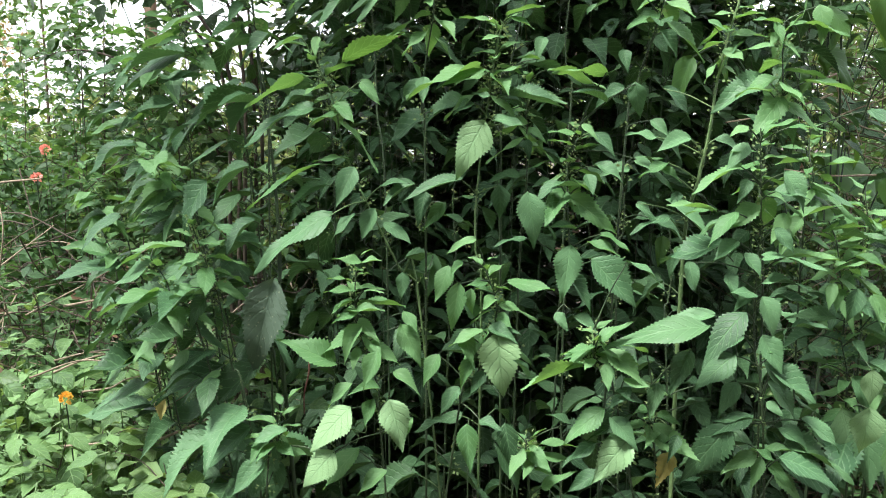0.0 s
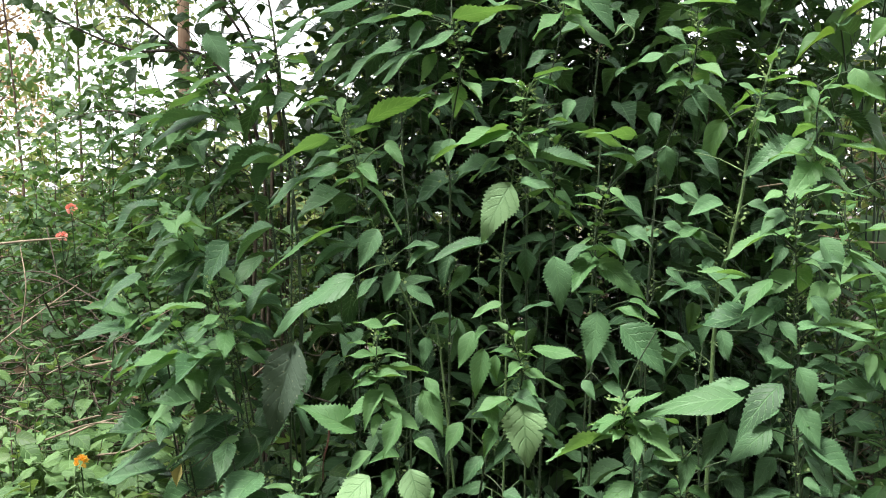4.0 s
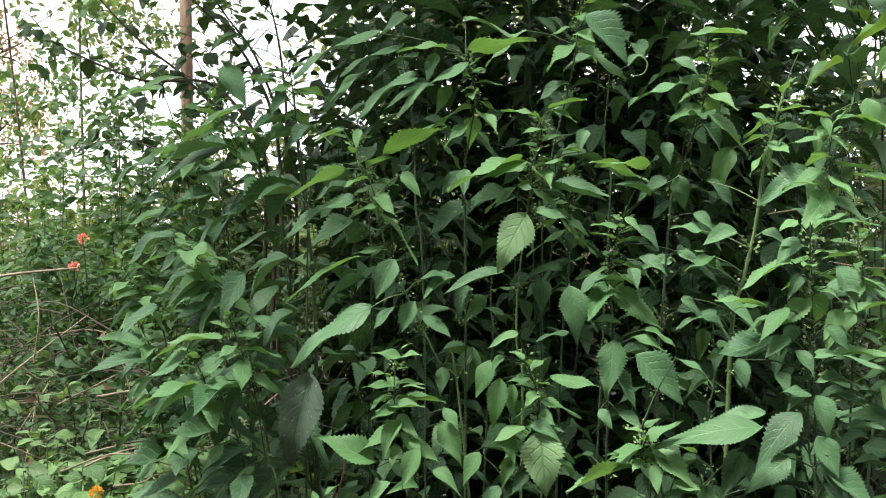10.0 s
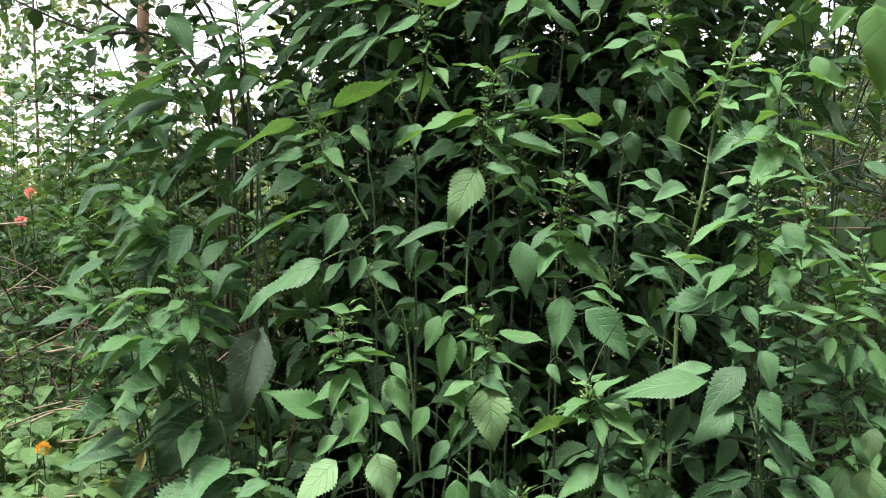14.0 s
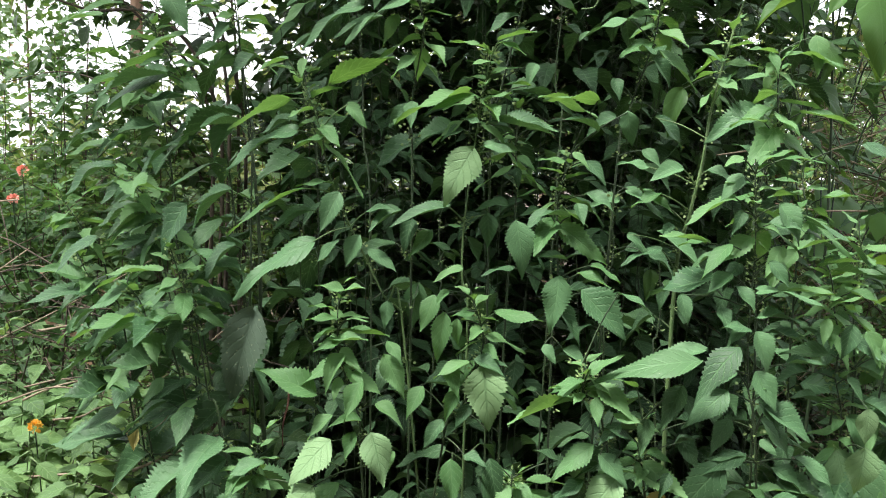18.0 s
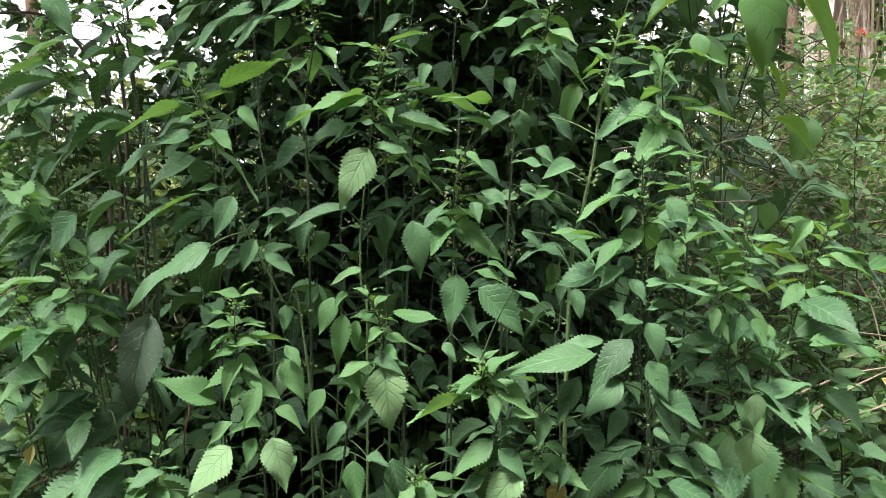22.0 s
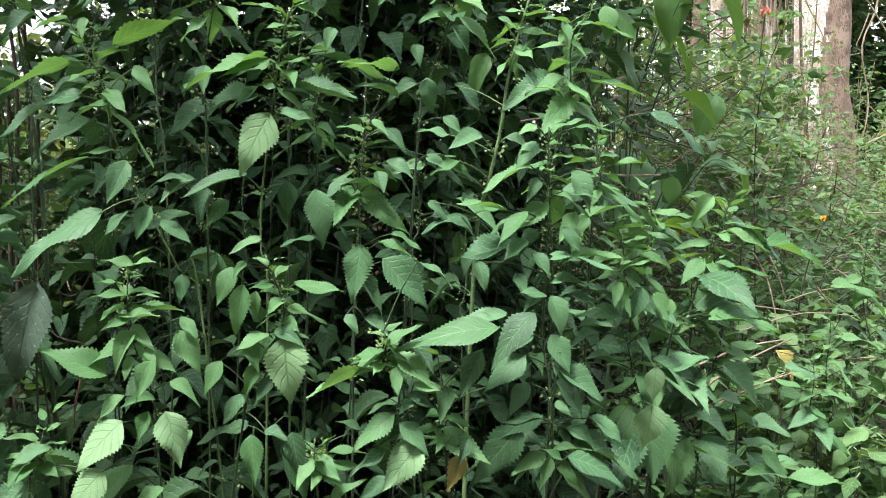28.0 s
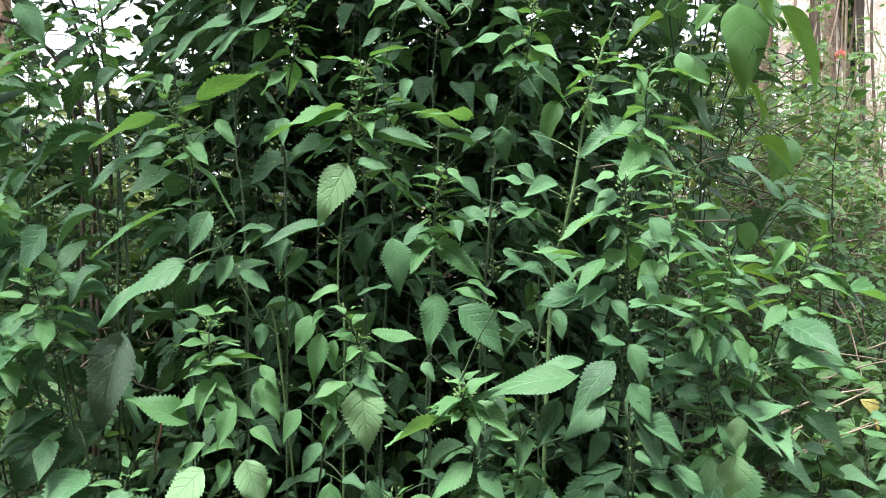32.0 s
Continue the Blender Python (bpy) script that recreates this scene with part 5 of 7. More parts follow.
front_fill_a = Shoot("nettle shoot with dull leaves in the front row", [(-0.331, 1.900, 1.334), (-0.321, 1.900, 1.200), (-0.301, 1.900, 1.033)], seed=66, size=0.09, skip=0.40, tuft=False)
front_fill_a.done()
front_fill_b = Shoot("nettle shoot with dull leaves in the front row", [(-0.058, 1.900, 1.468), (-0.066, 1.900, 1.317), (-0.069, 1.900, 1.142)], seed=67, size=0.09, skip=0.40, tuft=False)
front_fill_b.done()
front_fill_c = Shoot("nettle shoot with dull leaves in the front row", [(0.261, 1.900, 1.481), (0.260, 1.900, 1.351), (0.260, 1.900, 1.168)], seed=68, size=0.09, skip=0.6, tuft=False)
front_fill_c.leaf((0.253, 1.760, 1.463), (0.203, 1.760, 1.457), 0.6, LEAF, -0.02)
front_fill_c.leaf((0.267, 1.760, 1.478), (0.307, 1.760, 1.489), 0.4, LEAF_YOUNG_LIT, -0.02)
front_fill_c.leaf((0.304, 1.760, 1.369), (0.364, 1.760, 1.345), 0.3, LEAF, -0.02)
front_fill_c.done()
front_fill_d = Shoot("nettle shoot with dull leaves in the front row", [(0.355, 1.900, 1.352), (0.354, 1.900, 1.211), (0.354, 1.900, 1.067)], seed=69, size=0.09, skip=0.6, tuft=False)
front_fill_d.leaf((0.337, 1.760, 1.309), (0.328, 1.760, 1.273), 0.6, LEAF, -0.02)
front_fill_d.done()
front_fill_e = Shoot("nettle shoot with dull leaves in the front row", [(-0.474, 1.900, 1.515), (-0.455, 1.900, 1.363), (-0.425, 1.900, 1.156)], seed=70, size=0.11, skip=0.05, sweep=-0.9, tuft=False)
front_fill_e.leaf((-0.461, 1.760, 1.400), (-0.522, 1.760, 1.364), 0.3, LEAF_NARROW, -0.02)
front_fill_e.done()
front_fill_f = Shoot("nettle shoot with dull leaves in the front row", [(-0.325, 1.900, 1.755), (-0.315, 1.900, 1.603), (-0.305, 1.900, 1.450)], seed=71, size=0.11, skip=0.05, sweep=-0.9, tuft=False)
front_fill_f.leaf((-0.272, 1.760, 1.741), (-0.327, 1.760, 1.720), 0.3, LEAF, -0.02)
front_fill_f.done()
front_fill_g = Shoot("nettle shoot with dull leaves in the front row", [(0.161, 1.900, 1.826), (0.157, 1.900, 1.654), (0.153, 1.900, 1.482)], seed=72, size=0.1, skip=0.7, tuft=False)
front_fill_g.leaf((0.179, 1.760, 1.807), (0.204, 1.760, 1.828), 0.5, LEAF, -0.02)
front_fill_g.leaf((0.127, 1.760, 1.824), (0.063, 1.760, 1.811), 0.3, LEAF, -0.02)
front_fill_g.done()
edge_0 = Shoot("nettle shoot leaning out of the thicket edge with drooping leaves", [(-0.655, 1.620, 1.375), (-0.611, 1.620, 1.289), (-0.557, 1.620, 1.156)], seed=400, size=0.11, skip=0.05, sweep=-0.9)
edge_0.leaf((-0.607, 1.580, 1.395), (-0.680, 1.580, 1.355), 0.4, LEAF, -0.02)
edge_0.done()
edge_1 = Shoot("nettle shoot leaning out of the thicket edge with drooping leaves", [(-0.736, 1.750, 1.473), (-0.688, 1.750, 1.380), (-0.630, 1.750, 1.235)], seed=401, size=0.11, skip=0.05, sweep=-0.9)
edge_1.done()
edge_2 = Shoot("nettle shoot leaning out of the thicket edge with drooping leaves", [(-0.672, 1.800, 1.604), (-0.623, 1.800, 1.509), (-0.564, 1.800, 1.361)], seed=402, size=0.11, skip=0.05, sweep=-0.9)
edge_2.leaf((-0.681, 1.780, 1.652), (-0.764, 1.780, 1.626), 0.35, LEAF_NARROW, -0.02)
edge_2.leaf((-0.655, 1.780, 1.637), (-0.684, 1.780, 1.611), 0.6, LEAF, -0.02)
edge_2.leaf((-0.665, 1.780, 1.581), (-0.738, 1.780, 1.564), 0.3, LEAF, -0.02)
edge_2.leaf((-0.602, 1.780, 1.489), (-0.679, 1.780, 1.442), 0.4, LEAF, -0.02)
edge_2.leaf((-0.621, 1.780, 1.376), (-0.689, 1.780, 1.364), 0.3, LEAF_YOUNG_LIT, -0.02)
edge_2.done()
edge_3 = Shoot("nettle shoot leaning out of the thicket edge with drooping leaves", [(-0.528, 1.500, 1.332), (-0.487, 1.500, 1.253), (-0.438, 1.500, 1.130)], seed=403, size=0.11, skip=0.05, sweep=-0.9)
edge_3.leaf((-0.540, 1.560, 1.350), (-0.601, 1.560, 1.315), -0.1, LEAF_YOUNG_LIT, -0.02)
edge_3.leaf((-0.534, 1.560, 1.325), (-0.651, 1.560, 1.270), 0.2, LEAF_NARROW, -0.02)
edge_3.leaf((-0.521, 1.500, 1.215), (-0.561, 1.500, 1.170), 0.4, LEAF_YOUNG_LIT, -0.02)
edge_3.leaf((-0.505, 1.480, 1.245), (-0.549, 1.480, 1.222), 0.3, LEAF_YOUNG_LIT, -0.02)
edge_3.leaf((-0.467, 1.480, 1.189), (-0.498, 1.480, 1.153), 0.5, LEAF_YOUNG_LIT, -0.02)
edge_3.leaf((-0.419, 1.480, 1.155), (-0.446, 1.480, 1.137), 0.5, LEAF_YOUNG_LIT, -0.02)
edge_3.done()
edge_4 = Shoot("nettle shoot leaning out of the thicket edge with drooping leaves", [(-0.629, 1.600, 1.253), (-0.585, 1.600, 1.169), (-0.532, 1.600, 1.037)], seed=404, size=0.11, skip=0.05, sweep=-0.9)
edge_4.leaf((-0.470, 1.580, 1.038), (-0.513, 1.580, 1.008), 0.5, LEAF, -0.02)
edge_4.leaf((-0.532, 1.580, 0.994), (-0.551, 1.580, 0.941), 0.7, LEAF, -0.02)
edge_4.leaf((-0.530, 1.550, 1.094), (-0.542, 1.550, 1.057), 0.8, LEAF_YELLOW, 0)
edge_4.done()
edge_5 = Shoot("nettle shoot leaning out of the thicket edge with drooping leaves", [(-0.584, 1.660, 1.509), (-0.539, 1.660, 1.421), (-0.485, 1.660, 1.285)], seed=405, size=0.11, skip=0.05, sweep=-0.9)
edge_5.done()
edge_6 = Shoot("nettle shoot leaning out of the thicket edge with drooping leaves", [(-0.667, 1.850, 1.726), (-0.617, 1.850, 1.628), (-0.556, 1.850, 1.476)], seed=406, size=0.11, skip=0.05, sweep=-0.9)
edge_6.leaf((-0.685, 1.830, 1.788), (-0.765, 1.830, 1.777), 0.3, LEAF_YOUNG_LIT, -0.02)
edge_6.leaf((-0.570, 1.830, 1.511), (-0.597, 1.830, 1.500), 0.5, LEAF, -0.02)
edge_6.done()
verge_0 = Shoot("nettle shoot with light leaves at the thicket edge", [(0.692, 1.600, 1.305), (0.679, 1.600, 1.220), (0.655, 1.600, 1.086)], seed=420, size=0.09, skip=0.1, sweep=0.5)
verge_0.done()
verge_1 = Shoot("nettle shoot with light leaves at the thicket edge", [(0.750, 1.600, 1.225), (0.738, 1.600, 1.138), (0.714, 1.600, 1.004)], seed=421, size=0.09, skip=0.1, sweep=0.5)
verge_1.done()
verge_2 = Shoot("nettle shoot with light leaves at the thicket edge", [(0.614, 1.600, 1.386), (0.602, 1.600, 1.301), (0.578, 1.600, 1.169)], seed=422, size=0.09, skip=0.1, sweep=0.5)
verge_2.done()


# ---- broad-leaved shrub beside the thicket ----
shrub = root("broad_leaved_shrub", (0.72, 2.12, ground_z(0.72, 2.12)), "shrub with large smooth heart-shaped leaves, some lit through yellow-green", "shrub")
shrub_runs = []


def shrub_leaf(base, tip, face, away=0.0):
    kinds = LEAF_BROAD if face > 0.4 else LEAF_SLIM
    base, tip = np.array(base), np.array(tip) + [0, away, 0]
    size = float(np.linalg.norm(tip - base))
    put_leaf(shrub, kinds[len(shrub_runs) % 4], base, tip - base, (0.1, -face, 1 - 0.6 * abs(face)), size)
    joint = base + [(0.72 - base[0]) * 0.45, (2.1 - base[1]) * 0.5, -0.05]
    shrub_runs.append((bend([joint, (joint + base) / 2 + [0, 0, 0.05], base], 8), np.linspace(0.003, 0.0015, 9)))


shrub_leaf((0.686, 1.750, 1.824), (0.706, 1.750, 1.692), 0.6, -0.04)
shrub_leaf((0.660, 1.780, 1.881), (0.547, 1.780, 1.851), -0.3, -0.02)
shrub_leaf((0.663, 1.760, 1.889), (0.763, 1.760, 1.818), -0.2, -0.02)
shrub_leaf((0.774, 1.780, 1.830), (0.852, 1.780, 1.691), -0.1, -0.02)
shrub_leaf((0.559, 1.800, 1.815), (0.479, 1.800, 1.789), 0, -0.02)
shrub_leaf((0.683, 1.850, 1.848), (0.627, 1.850, 1.801), 0.3, -0.02)
shrub_leaf((0.696, 1.850, 1.741), (0.749, 1.850, 1.681), 0.4, 0)
shrub_leaf((0.614, 1.800, 1.747), (0.650, 1.800, 1.694), 0.5, -0.02)
shrub_leaf((0.757, 1.850, 1.601), (0.845, 1.850, 1.555), -0.2, -0.02)
shrub_leaf((0.787, 1.800, 1.794), (0.767, 1.800, 1.836), 0.2, 0)
shrub_leaf((0.744, 1.850, 1.703), (0.791, 1.850, 1.632), 0.2, 0)
shrub_leaf((0.723, 1.800, 1.279), (0.788, 1.800, 1.311), -0.2, 0)
shrub_leaf((0.690, 1.750, 1.358), (0.766, 1.750, 1.358), -0.3, -0.02)
shrub_leaf((0.723, 1.750, 1.327), (0.636, 1.750, 1.358), 0, 0)
shrub_leaf((0.839, 1.800, 1.385), (0.764, 1.800, 1.430), 0.1, 0)
extra = random.Random(5)
for k in range(80):
    h = extra.uniform(1.3, 2.35)
    at = np.array([0.7 + max(-0.3, min(0.24, extra.gauss(0, 0.16))), extra.uniform(1.95, 2.4), h])
    way = np.array([extra.uniform(-1, 1), extra.uniform(-0.8, 0.2), extra.uniform(-1.1, -0.1)])
    shrub_leaf(at, at + way * extra.uniform(0.06, 0.1), extra.choice((0.1, 0.3, 0.5)))
shrub_runs = [(p, np.linspace(0.002, 0.001, len(p))) for p, _ in shrub_runs]
trunk_run = bend([(0.72, 2.12, 0.05), (0.7, 2.12, 0.7), (0.74, 2.1, 1.4), (0.72, 2.08, 2.2)], 16)
child("stem", tubes("stem", STEM, [(trunk_run, np.linspace(0.0045, 0.002, len(trunk_run)))] + shrub_runs), shrub, "dark green stem")


# ---- tree builder ----
def tree(label, foot, lean, height, radius, bark, leaves, seed, crown=2.0, count=5000, size=0.08, flare=1.5, limbs=7, from_height=0.45, strip=None, forward=0.0):
    """A tapered trunk with limbs, branches and a crown of single leaves."""
    r, g = random.Random(seed), np.random.default_rng(seed)
    foot = np.array([foot[0], foot[1], ground_z(foot[0], foot[1]) - 0.05])
    thing = root("tree", tuple(foot), label, "tree", "trees round the thicket")
    n = 26
    t = np.linspace(0, 1, n)
    run = foot + np.stack([lean * t * height + 0.04 * np.sin(5 * t + seed), 0.05 * np.sin(4 * t) + forward * t * height, t * height], -1)
    rad = radius * (1 - 0.65 * t) * (1 + (flare - 1) * np.exp(-t * height / 0.5))
    verts, faces = tube_arrays(run, rad, 18)
    for i, v in enumerate(verts):
        k = noise.noise(Vector((v[0] * 6, v[1] * 6, v[2] * 1.5)))
        c = run[i // 18]
        verts[i] = c + (v - c) * (1 + 0.16 * k)
    child("trunk", mesh_object("trunk", verts, faces, bark), thing)
    if strip:  # brown bark shell on one side; that side's shade is in its colour too
        fine = np.linspace(0, n - 1, 260)
        run = np.stack([np.interp(fine, np.arange(n), run[:, c]) for c in range(3)], -1)
        rad = np.interp(fine, np.arange(n), rad)
        ring = tube_arrays(run, rad * 1.025, 96)[0].reshape(len(run), 96, 3)
        keep = [(i * 96 + j, i * 96 + (j + 1) % 96, (i + 1) * 96 + (j + 1) % 96, (i + 1) * 96 + j) for i in range(len(run) - 1) for j in range(96)
                if (ring[i, j] - run[i]) @ [math.cos(strip), math.sin(strip), 0] > rad[i] * (-0.02 + 0.6 * noise.noise(Vector((j * 0.18, i * 0.06, seed)))) + rad[i] * 0.45 * noise.noise(Vector((j * 0.7, i * 0.4, seed)))]
        shell = ring.reshape(-1, 3)
        for i, v in enumerate(shell):
            c = run[i // 96]
            shell[i] = c + (v - c) * (1.02 + 0.16 * noise.noise(Vector((v[0] * 6, v[1] * 6, v[2] * 1.5))))
        child("brown_side_shell", mesh_object("brown_side_shell", shell, keep, BARK_MOTTLED), thing, "brown mottled bark shell that also darkens the side turned from the sun")
    ends = []
    for k in range(limbs):
        s = from_height + (0.97 - from_height) * k / max(1, limbs - 1)
        p = foot + np.array([lean * s * height, forward * s * height, s * height])
        a = 2.4 * k + r.uniform(-0.4, 0.4)
        long = crown * (1.15 - 0.6 * s) * r.uniform(0.8, 1.2)
        end = p + np.array([math.cos(a) * long, math.sin(a) * long, long * r.uniform(0.15, 0.7)])
        limb = bend([p, (p + end) / 2 + [0, 0, -0.05 * long], end], 10)
        runs = [(limb, np.linspace(radius * 0.3, radius * 0.06, len(limb)))]
        for q in range(8):
            i = r.randrange(3, len(limb))
            tip = limb[i] + np.array([r.uniform(-1, 1), r.uniform(-1, 1), r.uniform(-0.4, 0.7)]) * long * 0.4
            sub = bend([limb[i], (limb[i] + tip) / 2 + [0, 0, 0.05], tip], 6)
            runs.append((sub, np.linspace(radius * 0.08, radius * 0.02, len(sub))))
            ends.append(tip)
        ends.append(end)
        child("limb", tubes("limb", bark, runs, 6), thing)
    ends = np.array(ends)
    which = g.integers(0, len(ends), count)
    p = ends[which] + g.normal(size=(count, 3)) * [0.1, 0.1, 0.08] * crown * g.uniform(0.4, 1.5, (len(ends), 1))[which]
    ways = g.normal(size=(count, 3)) * [1, 1, 0.7] + [0, 0, -0.7]
    child("crown", crowd("crown", leaves, p, ways, g.normal(size=(count, 3)) * 0.8 + [0, -0.3, 0.6], size * g.uniform(0.6, 1.3, count), 0.5), thing, kind="stuff")
    return thing


# ---- scrub, low cover and flowers ----
def flower_head(parent, at, mat, size=0.011, label="round head of small lantana flowers"):
    g = np.random.default_rng(int(abs(at[0]) * 1000))
    n = 46
    d = g.normal(size=(n, 3)) * [1, 1, 0.7] + [0, -0.3, 0.5]
    d /= np.linalg.norm(d, axis=1, keepdims=True)
    return child("flower_head", crowd("flower_head", mat, np.asarray(at) + d * size * 0.55, d, g.normal(size=(n, 3)), np.full(n, size * 0.7), 0.9), parent, label)


def bush(label, top, spread, stems=9, leaf=0.035, mat=SCRUB, seed=1, twigs=4, flowers=(), group="scrub bushes", name="bush", ratio=0.52, spacing=0.03, wood=WOOD, low=0.15, thick=0.003, flat=0.6):
    """A bush of arching stems from one foot, with twigs that carry pairs of small leaves."""
    r, g = random.Random(seed), np.random.default_rng(seed)
    top = np.asarray(top, float)
    foot = np.array([top[0], top[1] + 0.05, ground_z(top[0], top[1] + 0.05)])
    rise = top[2] - foot[2]
    thing = root(name, tuple(foot), label, "bush", group)
    places, ways, facings, sizes = [], [], [], []
    for k in range(stems):
        a = 2.4 * k + r.uniform(-0.5, 0.5)
        out = np.array([math.cos(a), math.sin(a), 0]) * spread * math.sqrt((k + 0.5) / stems) * r.uniform(0.6, 1.1)
        high = rise * r.uniform(0.72, 1.0) * (1 - 0.18 * np.linalg.norm(out) / (spread + 1e-6)) if k else rise
        run = bend([foot - [0, 0, 0.02] + out * 0.1, foot + out * 0.35 + [0, 0, high * 0.45], foot + out * 0.75 + [r.uniform(-0.05, 0.05), r.uniform(-0.05, 0.05), high * 0.85], foot + out + [0, 0, high]], 15)
        runs = [(run, np.linspace(thick, thick * 0.3, len(run)))]
        branches = [run[int(len(run) * low):]]
        for _ in range(twigs):
            i = r.randrange(int(len(run) * low) + 1, len(run) - 2)
            b, long = r.uniform(0, 6.28), r.uniform(0.1, 0.28) * (0.5 + spread)
            end = run[i] + np.array([math.cos(b) * long, math.sin(b) * long, r.uniform(-0.1, 0.6) * long])
            twig = bend([run[i], (run[i] + end) / 2 + [0, 0, 0.15 * long], end], 8)
            runs.append((twig, np.linspace(thick * 0.45, thick * 0.2, len(twig))))
            branches.append(twig)
        child("stem", tubes("stem", wood, runs, 5), thing)
        for branch in branches:
            seg = np.linalg.norm(np.diff(branch, axis=0), axis=1)
            s = np.concatenate([[0], np.cumsum(seg)])
            at = np.arange(spacing, s[-1] + 1e-6, spacing)
            if not len(at):
                continue
            pts = np.stack([np.interp(at, s, branch[:, c]) for c in range(3)], -1)
            along = branch[-1] - branch[0]
            along /= np.linalg.norm(along) + 1e-9
            for side in (1, -1):
                az = (np.arange(len(at)) % 2) * math.pi / 2 + g.uniform(-0.5, 0.5, len(at)) + seed
                out2 = np.stack([np.cos(az) * side, np.sin(az) * side, g.uniform(-0.95, 0.25, len(at))], -1)
                places.append(pts + out2 * 0.006)
                ways.append(out2 + along * 0.35)
                facings.append(out2 * [0.6, 0.6, 0] + [0, -0.25 * flat, flat] + g.normal(size=(len(at), 3)) * 0.45)
                sizes.append(leaf * g.uniform(0.35, 1.2, len(at)))
    child("foliage", crowd("foliage", mat, np.concatenate(places), np.concatenate(ways), np.concatenate(facings), np.concatenate(sizes), ratio), thing, kind="stuff")
    for at, petals in flowers:
        stalk = bend([np.asarray(at) - [0, -0.02, 0.12], np.asarray(at) - [0, 0, 0.01]], 4)
        flower_head(child("flower_stalk", tubes("flower_stalk", STEM, [(stalk, np.full(len(stalk), 0.0012))], 5), thing), at, petals)
    return thing


PLAIN = "leafy green scrub bush with small toothed leaves"
TALL = "tall thin scrub bush with paired leaves against the sky"
LOW = "low bright green cover of soft broad leaves"
# scrub on the side of the open sky
bush("lantana bush with coral flower heads", (-0.964, 2.100, 1.484), 0.28, 10, 0.04, SCRUB, 11, flowers=(((-0.934, 2.050, 1.504), PETAL_PINK), ((-0.946, 2.030, 1.447), PETAL_PINK)))
bush(PLAIN, (-1.460, 2.600, 1.291), 0.45, 14, 0.04, SCRUB, 12, 5)
bush(PLAIN, (-0.947, 2.400, 1.537), 0.4, 13, 0.042, SCRUB, 13, 5)
bush(TALL, (-1.620, 3.200, 1.928), 0.4, 8, 0.045, SCRUB, 14, 7, spacing=0.026, low=0.35)
bush(TALL, (-1.243, 3.000, 1.951), 0.4, 8, 0.045, SCRUB, 15, 7, spacing=0.026, low=0.35)
bush(TALL, (-0.943, 2.700, 1.999), 0.35, 7, 0.045, SCRUB, 16, 7, spacing=0.026, low=0.35)
bush(PLAIN, (-2.405, 4.200, 1.509), 0.9, 16, 0.05, SCRUB, 17, 6)
bush(PLAIN, (-1.913, 4.400, 1.560), 0.9, 16, 0.05, SCRUB, 18, 6)
bush(PLAIN, (-1.257, 4.000, 1.648), 0.8, 16, 0.05, SCRUB, 19, 6)
bush(PLAIN, (-1.566, 2.400, 1.248), 0.4, 10, 0.038, SCRUB, 21, 5)
bush("lantana bush with small orange flower heads", (-1.299, 2.200, 1.217), 0.25, 7, 0.035, SCRUB, 22, flowers=(((-1.221, 2.100, 1.218), PETAL_ORANGE), ((-1.218, 2.080, 1.193), PETAL_ORANGE)))
bush(LOW, (-1.054, 1.850, 1.083), 0.3, 20, 0.05, COVER, 23, 5, group="low cover", spacing=0.028, ratio=0.66, flat=1.2)
bush(LOW, (-0.813, 1.750, 1.074), 0.28, 20, 0.05, COVER, 24, 4, (((-0.726, 1.620, 1.076), PETAL_ORANGE),), "low cover", spacing=0.028, ratio=0.66, flat=1.2)
bush(LOW, (-0.691, 1.800, 1.093), 0.28, 20, 0.055, COVER, 25, 5, group="low cover", spacing=0.028, ratio=0.66, flat=1.2)
bush(LOW, (-0.752, 1.550, 1.003), 0.25, 18, 0.055, COVER, 26, 5, group="low cover", spacing=0.028, ratio=0.66, flat=1.2)
bush(LOW, (-0.577, 1.500, 0.983), 0.25, 18, 0.055, COVER, 27, 5, group="low cover", spacing=0.028, ratio=0.66, flat=1.2)
bush(LOW, (-0.538, 1.700, 0.999), 0.22, 16, 0.055, COVER, 28, 5, group="low cover", spacing=0.028, ratio=0.66, flat=1.2)
COVER_SINGLE = leaf_material("cover_leaf", (0.03, 0.075, 0.025), (0.13, 0.235, 0.085), (0.22, 0.35, 0.13), (0.35, 0.52, 0.08), 5, 0.45, 0.5, through_share=0.2, spots=0.07)
LEAF_COVER = leaf_meshes("cover_leaf", COVER_SINGLE, 6, 7, 0.66, (0.1, 0.4), bite=0.1, wide=0.34)


